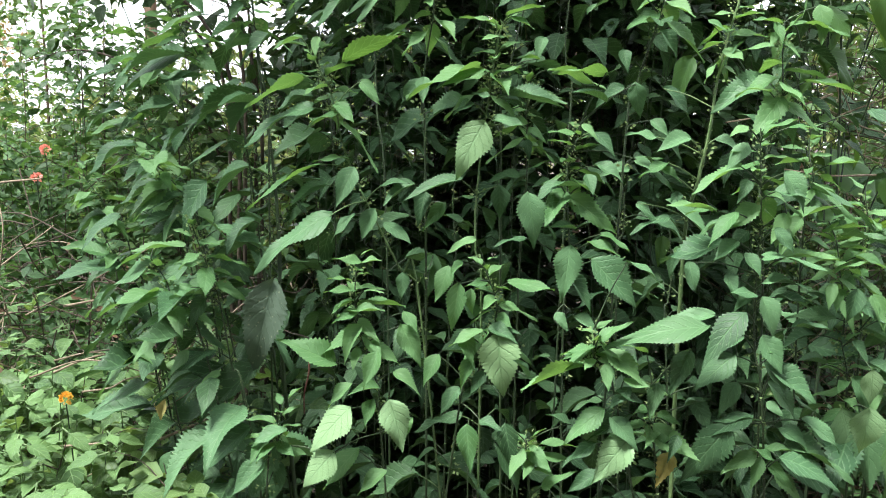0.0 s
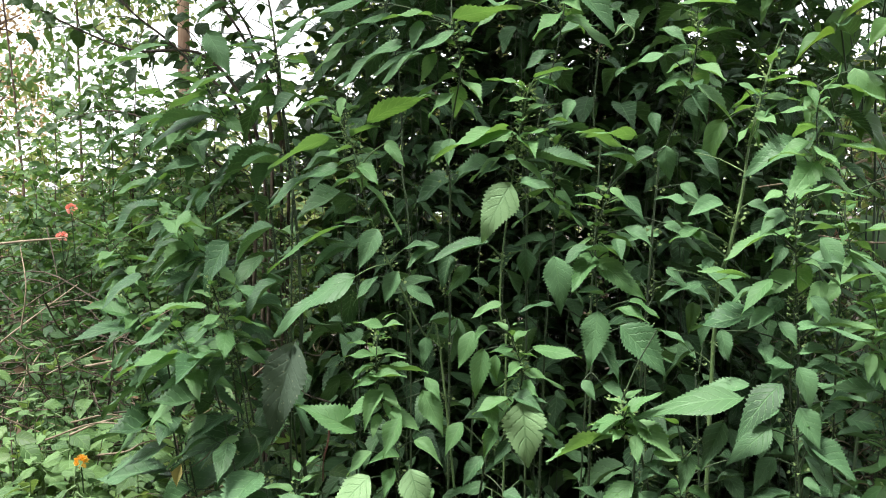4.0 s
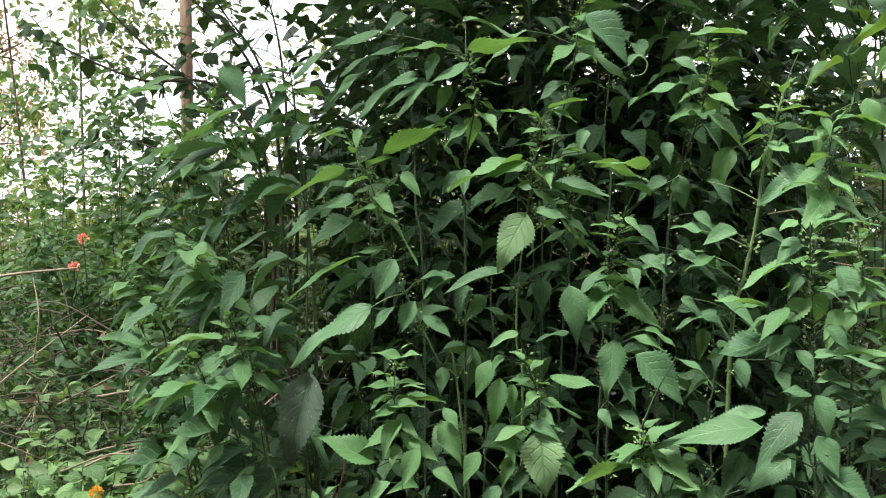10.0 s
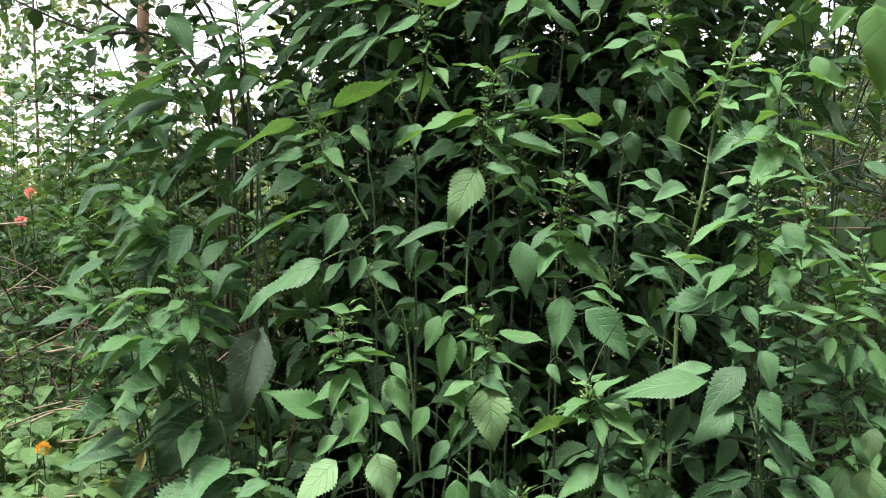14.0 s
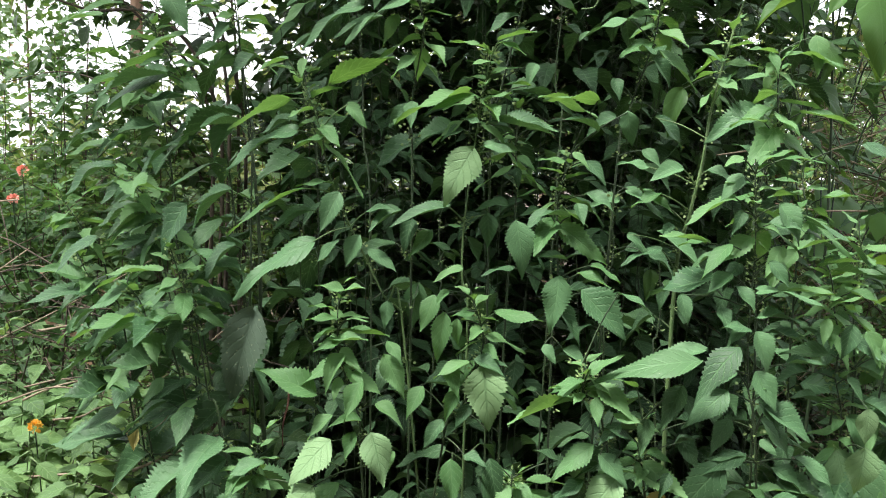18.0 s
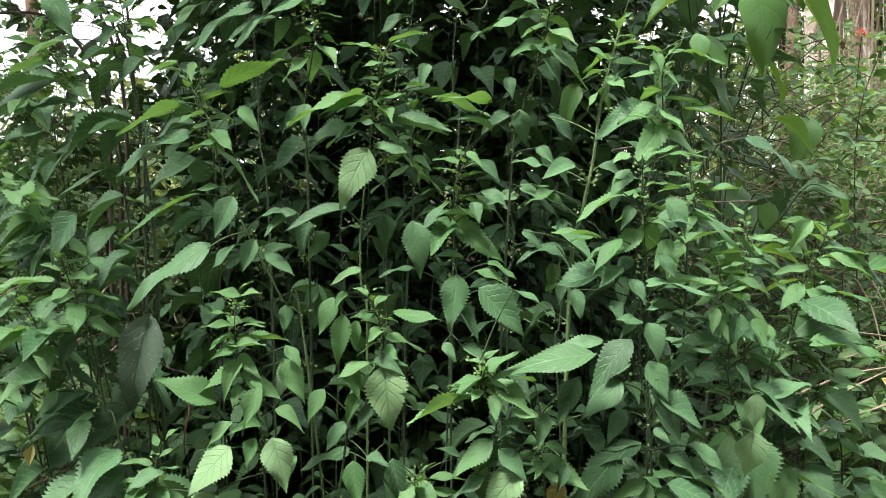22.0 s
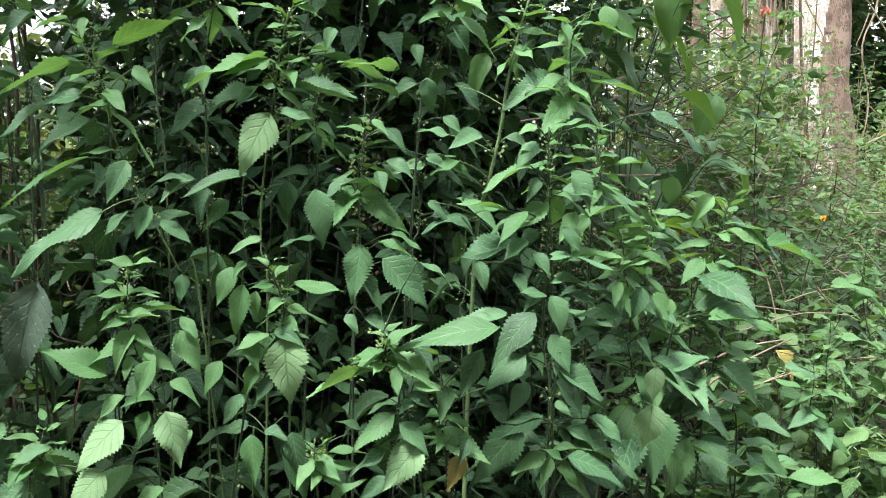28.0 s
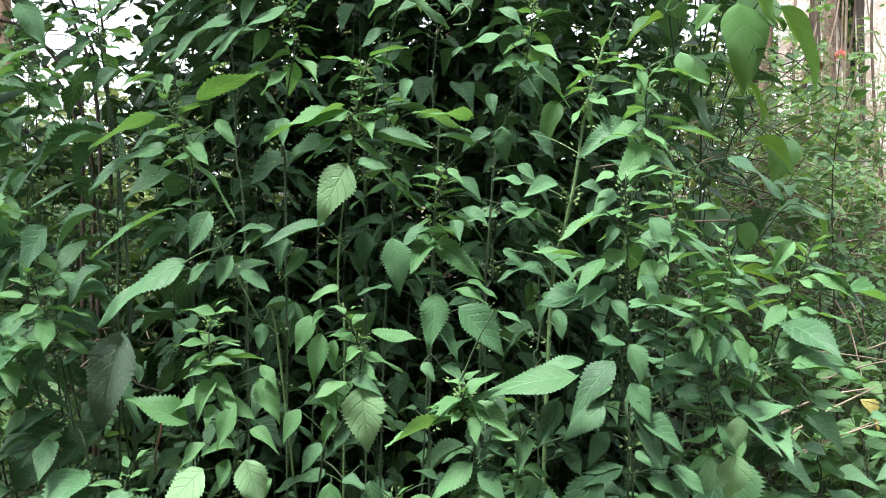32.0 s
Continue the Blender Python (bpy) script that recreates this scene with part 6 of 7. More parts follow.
def cover_plant(at, seed, tops=6, reach=0.13, size=0.05):
    """A soft low plant: stems that end in rosettes of broad leaves laid open to the light."""
    r = random.Random(seed)
    x, y, high = at
    foot = np.array([x, y + 0.04, ground_z(x, y + 0.04)])
    thing = root("cover_plant", tuple(foot), "soft low plant with broad light green leaves", "plant", "low cover plants")
    runs = []
    for k in range(tops):
        a = 2.4 * k + r.uniform(-0.4, 0.4)
        d = reach * math.sqrt((k + 0.4) / tops)
        end = np.array([x + d * math.cos(a) * 1.3, y + d * math.sin(a), high + r.uniform(-0.07, 0.03)])
        runs.append((bend([foot - [0, 0, 0.02], foot * 0.4 + end * 0.6 + [0, 0, 0.06], end], 10), None))
        for q in range(r.choice((4, 5, 5))):
            b = 1.35 * q + a + r.uniform(-0.4, 0.4)
            out = np.array([math.cos(b), math.sin(b), r.uniform(-0.55, 0.2)])
            base = end + out * 0.018 - [0, 0, 0.012 * q]
            runs.append((bend([end - [0, 0, 0.012 * q], base], 3), None))
            put_leaf(thing, LEAF_COVER[r.randrange(len(LEAF_COVER))], base, out, (0.3 * out[0] + r.uniform(-0.3, 0.3), -0.3 + r.uniform(-0.3, 0.2), 1.0), size * r.uniform(0.6, 1.3))
    child("stem", tubes("stem", STEM_PALE, [(p, np.linspace(0.0022, 0.001, len(p))) for p, _ in runs], 5), thing)


cover = random.Random(77)
for k in range(26):
    depth = 1.42 + 0.6 * (k / 26)
    cover_plant((-0.37 * depth + cover.uniform(-0.34, 0.12) * depth, depth, 0.965 + 0.17 * (depth - 1.42) + cover.uniform(-0.03, 0.03)), 700 + k)


for k in range(9):
    depth = 1.95 + 0.45 * (k / 9)
    cover_plant((-0.47 * depth + cover.uniform(-0.16, 0.12) * depth, depth, 1.07 + 0.2 * (depth - 1.95) + cover.uniform(-0.06, 0.06)), 780 + k, 5, 0.14, 0.045)
for k in range(16):
    depth = 1.75 + 0.7 * (k / 16)
    cover_plant((0.62 * depth + cover.uniform(-0.12, 0.2) * depth, depth, 1.0 + 0.2 * (depth - 1.75) + cover.uniform(-0.04, 0.04)), 740 + k)


def dark_shrub(foot, arches, seed):
    """Bare arching branches hung with single dark heart-shaped leaves."""
    r = random.Random(seed)
    foot = np.array([foot[0], foot[1], ground_z(foot[0], foot[1]) - 0.02])
    thing = root("dark_leaved_shrub", tuple(foot), "shrub with dark heart-shaped leaves on bare arching branches", "shrub", "dark-leaved shrubs")
    for arch in arches:
        run = bend([foot, foot * [0.3, 0.3, 0.3] + np.array(arch[0]) * [0.7, 0.7, 0.7]] + [np.array(p) for p in arch], 40)
        widths = np.linspace(0.007, 0.0015, len(run))
        runs = [(run, widths)]
        i = int(len(run) * 0.3)
        while i < len(run):
            p = run[i]
            if r.random() < 0.5:
                q = p + np.array([r.uniform(-0.16, 0.1), r.uniform(-0.1, 0.1), r.uniform(-0.08, 0.1)])
                runs.append((bend([p, (p + q) / 2 + [0, 0, 0.02], q], 6), np.linspace(0.0016, 0.0008, len(bend([p, p, q], 6)))))
                p = q
            for _ in range(r.choice((0, 1, 2, 2))):
                way = np.array([r.uniform(-1, 1), r.uniform(-0.7, 0.7), r.uniform(-0.8, 0.2)])
                start = p + way * 0.012
                put_leaf(thing, LEAF_ROUND[r.randrange(len(LEAF_ROUND))], start, way, (r.uniform(-0.6, 0.6), r.uniform(-1, 0.2), 0.6), r.uniform(0.03, 0.055))
            i += 1
        child("branch", tubes("branch", WOOD, runs, 5), thing)


dark_shrub((-0.641, 2.500, 0.954), (((-0.638, 2.500, 1.639), (-0.772, 2.500, 1.888), (-0.975, 2.500, 1.913), (-1.166, 2.500, 1.991), (-1.267, 2.500, 2.052)), ((-0.668, 2.500, 1.683), (-0.879, 2.600, 1.919), (-1.020, 2.600, 2.036), (-1.162, 2.600, 2.185)), ((-0.616, 2.500, 1.711), (-0.723, 2.600, 1.977), (-0.893, 2.600, 2.162), (-0.971, 2.600, 2.240))), 29)
dark_shrub((-0.624, 2.700, 0.911), (((-0.622, 2.700, 1.649), (-0.742, 2.800, 1.996), (-0.841, 2.800, 2.144), (-0.941, 2.800, 2.293)), ((-0.777, 2.800, 1.541), (-0.977, 2.800, 1.722), (-1.187, 2.900, 1.799), (-1.365, 2.900, 1.767)), ((-0.638, 2.700, 1.758), (-0.692, 2.800, 2.092), (-0.757, 2.800, 2.288))), 30)
tree("slender tree with fine hazy leaves", (-3.3, 7.2), 0.03, 5.0, 0.015, BARK_BROWN, FAR_GREEN, 302, 1.3, 4200, 0.06, from_height=0.3, limbs=11)
tree("slender tree with fine hazy leaves", (-2.720, 5.500, 1.574), -0.06, 4.6, 0.01, BARK_BROWN, SCRUB_BRIGHT, 301, 1.0, 3200, 0.065, from_height=0.3, limbs=10)
for k, (x, y, h, w) in enumerate(((-4.37, 7.00, 1.97, 1.1), (-3.73, 7.40, 2.08, 1.1), (-2.88, 7.20, 2.02, 1.1), (-2.23, 7.50, 2.12, 1.1), (-1.46, 7.00, 2.39, 1.2), (-0.53, 7.00, 2.58, 1.2))):
    bush("pale hazy bush far down the slope", (x, y, h), w, 24, 0.12, FAR_GREEN, 120 + k, 8, group="far bushes", spacing=0.06)
for k, (x, y, h, w) in enumerate(((-1.93, 3.40, 1.48, 0.5), (-1.73, 3.70, 1.52, 0.55), (-1.28, 3.40, 1.54, 0.5), (-0.92, 3.00, 1.6, 0.4), (-2.21, 3.20, 1.55, 0.6), (-1.55, 2.90, 1.42, 0.5), (-1.11, 2.70, 1.41, 0.45), (-0.74, 2.20, 1.38, 0.3))):
    bush("scrub bush with mid-green leaves below the open sky", (x, y, h), w, 12, 0.042, SCRUB_BRIGHT if k % 2 else SCRUB, 130 + k, 6, group="scrub below the open sky")
# added filler: near-black leaves stand for the shade between the upper stems
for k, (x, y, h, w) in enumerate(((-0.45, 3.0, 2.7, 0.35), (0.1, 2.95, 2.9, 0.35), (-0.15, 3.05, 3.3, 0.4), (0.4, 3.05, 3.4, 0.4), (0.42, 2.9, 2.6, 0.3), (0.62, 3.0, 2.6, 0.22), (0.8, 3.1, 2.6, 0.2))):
    bush("dark filler bush added close behind the thicket to close sky gaps", (x, y, h), w, 16, 0.08, GLOSSY, 180 + k, 7, group="scrub behind the thicket", spacing=0.028, low=0.02, thick=0.002)
for k, (x, y, h, w) in enumerate(((-1.82, 3.80, 2.30, 0.45), (-1.53, 3.60, 2.29, 0.45), (-1.28, 3.30, 2.13, 0.35), (-1.05, 3.20, 2.20, 0.35), (-1.95, 3.60, 2.00, 0.45), (-1.35, 3.00, 1.90, 0.35), (-1.01, 2.80, 1.82, 0.35), (-1.2, 2.9, 2.25, 0.35), (-0.85, 2.7, 2.2, 0.3))):
    bush("tall airy bush with thin leaves against the sky", (x, y, h), w, 9, 0.045, SCRUB if k % 2 else SCRUB_BRIGHT, 220 + k, 8, group="scrub below the open sky", spacing=0.028, low=0.4, thick=0.0025, ratio=0.45)
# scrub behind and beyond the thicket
# added low filler: its dark leaves stand for shade in front of lit soil
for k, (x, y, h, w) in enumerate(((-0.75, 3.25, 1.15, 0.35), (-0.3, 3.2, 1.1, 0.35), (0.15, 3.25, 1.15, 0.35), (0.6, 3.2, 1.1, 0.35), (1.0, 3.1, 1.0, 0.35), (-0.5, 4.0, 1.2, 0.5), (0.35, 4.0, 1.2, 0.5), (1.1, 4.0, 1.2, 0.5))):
    bush("dark filler bush added low behind the thicket to hide lit soil", (x, y, h), w, 14, 0.085, GLOSSY, 270 + k, 6, group="scrub behind the thicket", spacing=0.034, low=0.02, thick=0.002)
for k, (x, y, h, w) in enumerate(((-0.9, 3.4, 1.9, 0.6), (0.0, 3.6, 2.3, 0.7), (0.8, 3.4, 2.2, 0.6), (-0.5, 5.0, 2.6, 1.0), (0.9, 5.2, 2.4, 1.0), (1.6, 4.4, 1.7, 0.7))):
    bush("scrub bush with light leaves behind the thicket", (x, y, h), w, 16, 0.06, SCRUB_BRIGHT, 40 + k, 6, group="scrub behind the thicket")
bush(LOW, (-0.761, 1.750, 0.982), 0.26, 18, 0.05, COVER, 310, 5, group="low cover", spacing=0.028, ratio=0.66, flat=1.2)
bush(LOW, (-0.935, 1.850, 0.988), 0.26, 18, 0.05, COVER, 311, 5, group="low cover", spacing=0.028, ratio=0.66, flat=1.2)
bush(LOW, (-0.473, 1.450, 0.974), 0.2, 16, 0.05, COVER, 312, 5, group="low cover", spacing=0.028, ratio=0.66, flat=1.2)
pink = root("pink_flower", (-0.04, 1.5, ground_z(-0.04, 1.5)), "small pink flower spike low between the nettle stems", "flower")
pink_stalk = bend([(-0.04, 1.5, ground_z(-0.04, 1.5) - 0.01), (-0.030, 1.420, 1.012), (-0.026, 1.420, 1.063)], 10)
child("flower_stalk", tubes("flower_stalk", STEM, [(pink_stalk, np.full(len(pink_stalk), 0.0012))], 5), pink)
flower_head(pink, (-0.026, 1.420, 1.063), PETAL_PINK, 0.009, "pale pink petals")
# scrub on the side of the pale trees
bush("lantana bush with a coral flower head", (1.162, 2.300, 1.809), 0.25, 8, 0.04, SCRUB, 51, 5, (((1.113, 2.240, 1.815), PETAL_PINK),))
bush(PLAIN, (1.514, 2.900, 1.362), 0.4, 15, 0.038, SCRUB_BRIGHT, 52, 6, spacing=0.028, ratio=0.62, flat=1.2)
bush(PLAIN, (1.988, 3.400, 1.304), 0.45, 16, 0.036, SCRUB, 53, 6, spacing=0.026, ratio=0.55, flat=1.2)
bush("lantana bush with an orange flower head", (2.053, 3.600, 1.206), 0.5, 12, 0.045, SCRUB, 54, 5, (((1.996, 3.500, 1.242), PETAL_ORANGE),))
bush(PLAIN, (2.497, 3.800, 1.290), 0.5, 17, 0.036, SCRUB, 55, 6, spacing=0.028, ratio=0.62, flat=1.2)
bush(PLAIN, (1.549, 3.400, 1.385), 0.45, 15, 0.038, SCRUB_BRIGHT, 56, 6, spacing=0.028, ratio=0.62, flat=1.2)
bush(PLAIN, (1.736, 2.800, 1.183), 0.45, 17, 0.036, SCRUB, 57, 6, spacing=0.028, ratio=0.62, flat=1.2)
bush(PLAIN, (1.357, 2.600, 1.157), 0.4, 16, 0.038, SCRUB_BRIGHT, 58, 6, spacing=0.028, ratio=0.62, flat=1.2)
bush(PLAIN, (1.827, 2.600, 1.195), 0.45, 16, 0.036, SCRUB, 59, 6, spacing=0.028, ratio=0.62, flat=1.2)
bush(LOW, (1.228, 2.100, 1.116), 0.3, 11, 0.06, SCRUB_BRIGHT, 60, 4, group="low cover")
bush(LOW, (1.332, 2.000, 1.100), 0.3, 11, 0.06, SCRUB_BRIGHT, 61, 4, group="low cover")
bush(LOW, (0.964, 1.900, 1.071), 0.28, 11, 0.06, SCRUB, 62, 4, group="low cover")
bush(LOW, (1.063, 1.750, 1.007), 0.25, 10, 0.06, SCRUB, 63, 4, group="low cover")
bush(LOW, (1.172, 1.700, 1.011), 0.25, 10, 0.06, SCRUB_BRIGHT, 64, 4, group="low cover")
bush(PLAIN, (2.845, 5.200, 1.294), 0.8, 19, 0.036, SCRUB, 65, 6, spacing=0.028, ratio=0.62, flat=1.2)
bush(PLAIN, (3.737, 5.600, 1.492), 0.8, 19, 0.038, SCRUB_BRIGHT, 66, 6, spacing=0.028, ratio=0.62, flat=1.2)
bush(PLAIN, (2.268, 5.400, 1.636), 0.8, 19, 0.036, SCRUB, 67, 6, spacing=0.028, ratio=0.62, flat=1.2)


for k, (x, y, h, w) in enumerate(((3.75, 6.00, 1.28, 0.7), (4.82, 7.00, 2.26, 0.9), (3.18, 6.20, 1.41, 0.7), (2.15, 5.50, 2.13, 0.7), (2.78, 6.80, 2.63, 0.8), (2.18, 4.60, 1.89, 0.5), (1.58, 3.60, 1.74, 0.4), (2.90, 5.00, 1.33, 0.35))):
    bush("tangled bush with small leaves before the pale trees", (x, y, h), w, 14, 0.055, SCRUB_BRIGHT, 150 + k, 6, ratio=0.62, flat=1.2, group="scrub before the pale trees")
for k, (x, y, h, w) in enumerate(((5.15, 8.20, 3.04, 0.5), (5.75, 8.60, 3.43, 0.9), (6.42, 8.40, 3.49, 0.9), (5.52, 7.80, 2.58, 0.8))):
    bush("dark leafy creeper mass in the shade", (x, y, h), w, 16, 0.11, GLOSSY, 160 + k, 7, group="dark creepers", name="creeper", ratio=0.7, spacing=0.07, low=0.02)


for k, (x, y, h, w) in enumerate(((3.10, 5.60, 2.16, 0.35), (2.53, 5.00, 2.00, 0.35), (3.16, 5.30, 1.99, 0.35), (2.34, 5.00, 2.33, 0.35), (2.34, 4.30, 1.62, 0.35), (3.45, 6.1, 2.3, 0.4), (3.75, 6.2, 2.1, 0.4), (3.3, 5.9, 1.95, 0.4), (3.95, 6.3, 1.9, 0.4), (2.95, 5.8, 2.5, 0.35), (3.2, 6.0, 2.7, 0.35))):
    bush("thin twiggy bush with sparse small leaves", (x, y, h), w, 8, 0.034, SCRUB_BRIGHT, 170 + k, 5, group="scrub before the pale trees", spacing=0.045, wood=TWIG_PALE, ratio=0.62, flat=1.0)


for k, (x, y, h, w) in enumerate(((2.00, 4.60, 2.40, 0.35), (2.38, 5.00, 2.60, 0.4), (2.44, 4.80, 2.38, 0.35), (1.92, 4.20, 2.00, 0.35), (2.17, 4.40, 1.92, 0.35), (2.44, 4.60, 1.52, 0.35), (1.36, 3.40, 2.25, 0.35), (1.11, 3.00, 2.01, 0.3), (2.59, 4.20, 1.58, 0.4))):
    bush("tangled bush with small leaves and pale twigs", (x, y, h), w, 9, 0.05, SCRUB_BRIGHT, 240 + k, 6, ratio=0.62, flat=1.0, group="scrub before the pale trees", wood=TWIG_PALE, spacing=0.034, thick=0.0025)
# dry twigs and creepers
def twig(label, points, radius=0.003, mat=TWIG_PALE, name="dry_twig", category="twig"):
    run = bend(points, 18)
    thing = tagged(new(name, tubes(name, mat, [(run, np.linspace(radius, radius * 0.5, len(run)))], 6)), label, category, "dry twigs")
    return thing


DRY_TWIG = "thin dry pale twig lying across the scrub"
twig(DRY_TWIG, ((-1.289, 2.000, 1.036), (-1.072, 2.000, 1.221), (-0.945, 2.100, 1.340)))
twig(DRY_TWIG, ((-1.184, 2.000, 1.413), (-1.058, 2.000, 1.432), (-0.923, 2.000, 1.445)), 0.004)
twig(DRY_TWIG, ((-0.972, 1.900, 1.259), (-0.960, 1.900, 1.350), (-0.996, 1.950, 1.427)), 0.002)
twig(DRY_TWIG, ((-0.843, 1.900, 1.193), (-0.731, 1.850, 1.213), (-0.625, 1.800, 1.191)))
twig(DRY_TWIG, ((-0.778, 1.600, 1.117), (-0.678, 1.600, 1.148), (-0.545, 1.550, 1.134)), 0.002)
twig(DRY_TWIG, ((-0.757, 1.650, 1.136), (-0.688, 1.650, 1.151), (-0.630, 1.650, 1.138)), 0.002)
twig(DRY_TWIG, ((0.755, 1.800, 1.007), (0.889, 1.850, 1.069), (1.033, 1.900, 1.114)))
twig(DRY_TWIG, ((0.757, 1.700, 1.023), (0.845, 1.750, 1.039), (0.971, 1.800, 1.068)), 0.002)
twig(DRY_TWIG, ((0.994, 2.000, 1.277), (1.029, 2.000, 1.216), (1.033, 1.950, 1.116)), 0.002)
twig(DRY_TWIG, ((0.910, 1.900, 1.128), (1.082, 1.950, 1.157), (1.241, 2.000, 1.140)), 0.002)
twig(DRY_TWIG, ((0.759, 2.200, 1.615), (0.614, 2.100, 1.572), (0.481, 2.000, 1.550)))
twig(DRY_TWIG, ((0.853, 2.400, 1.681), (0.737, 2.300, 1.632), (0.682, 2.200, 1.538)), 0.0025)
twig(DRY_TWIG, ((0.782, 2.000, 1.443), (0.685, 2.000, 1.443), (0.600, 2.000, 1.456)), 0.0025)
TENDRIL = "thin green tendril curling between the leaves"
twig(TENDRIL, ((-0.226, 1.390, 1.079), (-0.204, 1.390, 1.091), (-0.182, 1.390, 1.085), (-0.178, 1.390, 1.095), (-0.188, 1.390, 1.101)), 0.0009, STEM_PALE, "tendril", "tendril")
twig(TENDRIL, ((-0.200, 1.390, 1.091), (-0.190, 1.390, 1.080), (-0.194, 1.390, 1.070), (-0.203, 1.390, 1.073)), 0.0008, STEM_PALE, "tendril", "tendril")
twig(TENDRIL, ((0.150, 1.500, 1.763), (0.165, 1.500, 1.778), (0.178, 1.500, 1.767), (0.172, 1.500, 1.751), (0.153, 1.500, 1.748)), 0.0016, STEM_PALE, "tendril", "tendril")
twig("reddish hanging seed string under the nettle leaves", ((-0.298, 1.600, 1.158), (-0.300, 1.600, 1.126), (-0.308, 1.600, 1.092), (-0.309, 1.600, 1.057)), 0.0022, DRY_STRING, "seed_string", "seeds")
twig(DRY_TWIG, ((-0.826, 1.620, 0.985), (-0.748, 1.620, 0.990), (-0.660, 1.620, 0.998)), 0.004, TWIG_PALE, "dry_twig", "twig")
twig(DRY_TWIG, ((-0.722, 1.620, 0.920), (-0.661, 1.620, 0.959)), 0.002, TWIG_PALE, "dry_twig", "twig")
twig(DRY_TWIG, ((-0.746, 1.620, 1.121), (-0.695, 1.620, 1.143), (-0.642, 1.620, 1.155), (-0.604, 1.620, 1.150)), 0.0022, TWIG_PALE, "dry_twig", "twig")
twig(DRY_TWIG, ((-0.563, 1.620, 1.005), (-0.486, 1.620, 1.039), (-0.419, 1.620, 1.069)), 0.003, TWIG_PALE, "dry_twig", "twig")
twig(DRY_TWIG, ((-0.697, 1.620, 1.088), (-0.648, 1.620, 1.095), (-0.619, 1.620, 1.110), (-0.566, 1.620, 1.122)), 0.0022, TWIG_PALE, "dry_twig", "twig")
twig(DRY_TWIG, ((-0.523, 1.620, 1.146), (-0.476, 1.620, 1.099), (-0.447, 1.620, 1.070)), 0.0015, TWIG_PALE, "dry_twig", "twig")
twig(DRY_TWIG, ((-0.508, 1.620, 1.146), (-0.504, 1.620, 1.098), (-0.553, 1.620, 1.059)), 0.0012, TWIG_PALE, "dry_twig", "twig")
twig(DRY_TWIG, ((1.028, 2.000, 1.274), (1.050, 2.000, 1.234), (1.070, 2.000, 1.179)), 0.002, TWIG_PALE, "dry_twig", "twig")
twig(DRY_TWIG, ((1.120, 2.100, 1.156), (1.181, 2.100, 1.177), (1.249, 2.100, 1.189)), 0.002, TWIG_PALE, "dry_twig", "twig")
twig(DRY_TWIG, ((0.795, 1.800, 1.088), (0.880, 1.800, 1.119), (0.965, 1.800, 1.133)), 0.003, TWIG_PALE, "dry_twig", "twig")
twig(DRY_TWIG, ((0.766, 1.700, 1.032), (0.843, 1.700, 1.064), (0.935, 1.700, 1.092)), 0.0025, TWIG_PALE, "dry_twig", "twig")
twig(DRY_TWIG, ((0.903, 1.900, 1.189), (0.987, 1.900, 1.178), (1.048, 1.900, 1.168)), 0.002, TWIG_PALE, "dry_twig", "twig")
twig(DRY_TWIG, ((1.220, 1.900, 1.071), (1.133, 1.900, 1.067)), 0.0025, TWIG_PALE, "dry_twig", "twig")
twig(DRY_TWIG, ((1.350, 2.200, 1.279), (1.419, 2.200, 1.210)), 0.003, TWIG_PALE, "dry_twig", "twig")
twig(DRY_TWIG, ((1.195, 2.100, 1.191), (1.235, 2.100, 1.145)), 0.003, TWIG_PALE, "dry_twig", "twig")
twig(DRY_TWIG, ((0.950, 2.000, 1.333), (1.007, 2.000, 1.296)), 0.002, TWIG_PALE, "dry_twig", "twig")
twig(DRY_TWIG, ((0.707, 2.000, 1.563), (0.793, 2.000, 1.596), (0.830, 2.000, 1.619)), 0.002, TWIG_PALE, "dry_twig", "twig")
twig(DRY_TWIG, ((0.690, 2.100, 1.591), (0.778, 2.100, 1.546), (0.837, 2.100, 1.527)), 0.0025, TWIG_PALE, "dry_twig", "twig")
twig(DRY_TWIG, ((0.761, 2.200, 1.645), (0.787, 2.200, 1.606), (0.826, 2.200, 1.503)), 0.002, TWIG_PALE, "dry_twig", "twig")
HANGING = "pale twisted creeper stem hanging from the trees"
twig(HANGING, ((4.055, 6.600, 3.419), (4.083, 6.600, 2.585), (3.976, 6.600, 2.227), (4.047, 6.600, 1.823), (3.937, 6.500, 1.501)), 0.008, name="hanging_creeper", category="creeper")
twig(HANGING, ((3.327, 6.400, 3.167), (3.376, 6.400, 2.635), (3.575, 6.400, 2.249), (3.778, 6.400, 1.896)), 0.006, name="hanging_creeper", category="creeper")
twig(HANGING, ((3.799, 6.200, 1.539), (4.009, 6.200, 1.627), (4.305, 6.200, 1.714)), 0.01, name="hanging_creeper", category="creeper")
twig("dark twisted creeper on the pale tree", ((3.357, 6.500, 3.192), (3.364, 6.500, 2.614), (3.393, 6.500, 2.030), (3.339, 6.500, 1.522)), 0.03, BARK_BROWN, "hanging_creeper", "creeper")
twig("dark twisted creeper on the pale tree", ((3.253, 6.900, 3.294), (3.215, 6.900, 2.644), (3.158, 6.900, 2.154), (3.186, 6.900, 1.535)), 0.035, BARK_BROWN, "hanging_creeper", "creeper")




vines = random.Random(91)
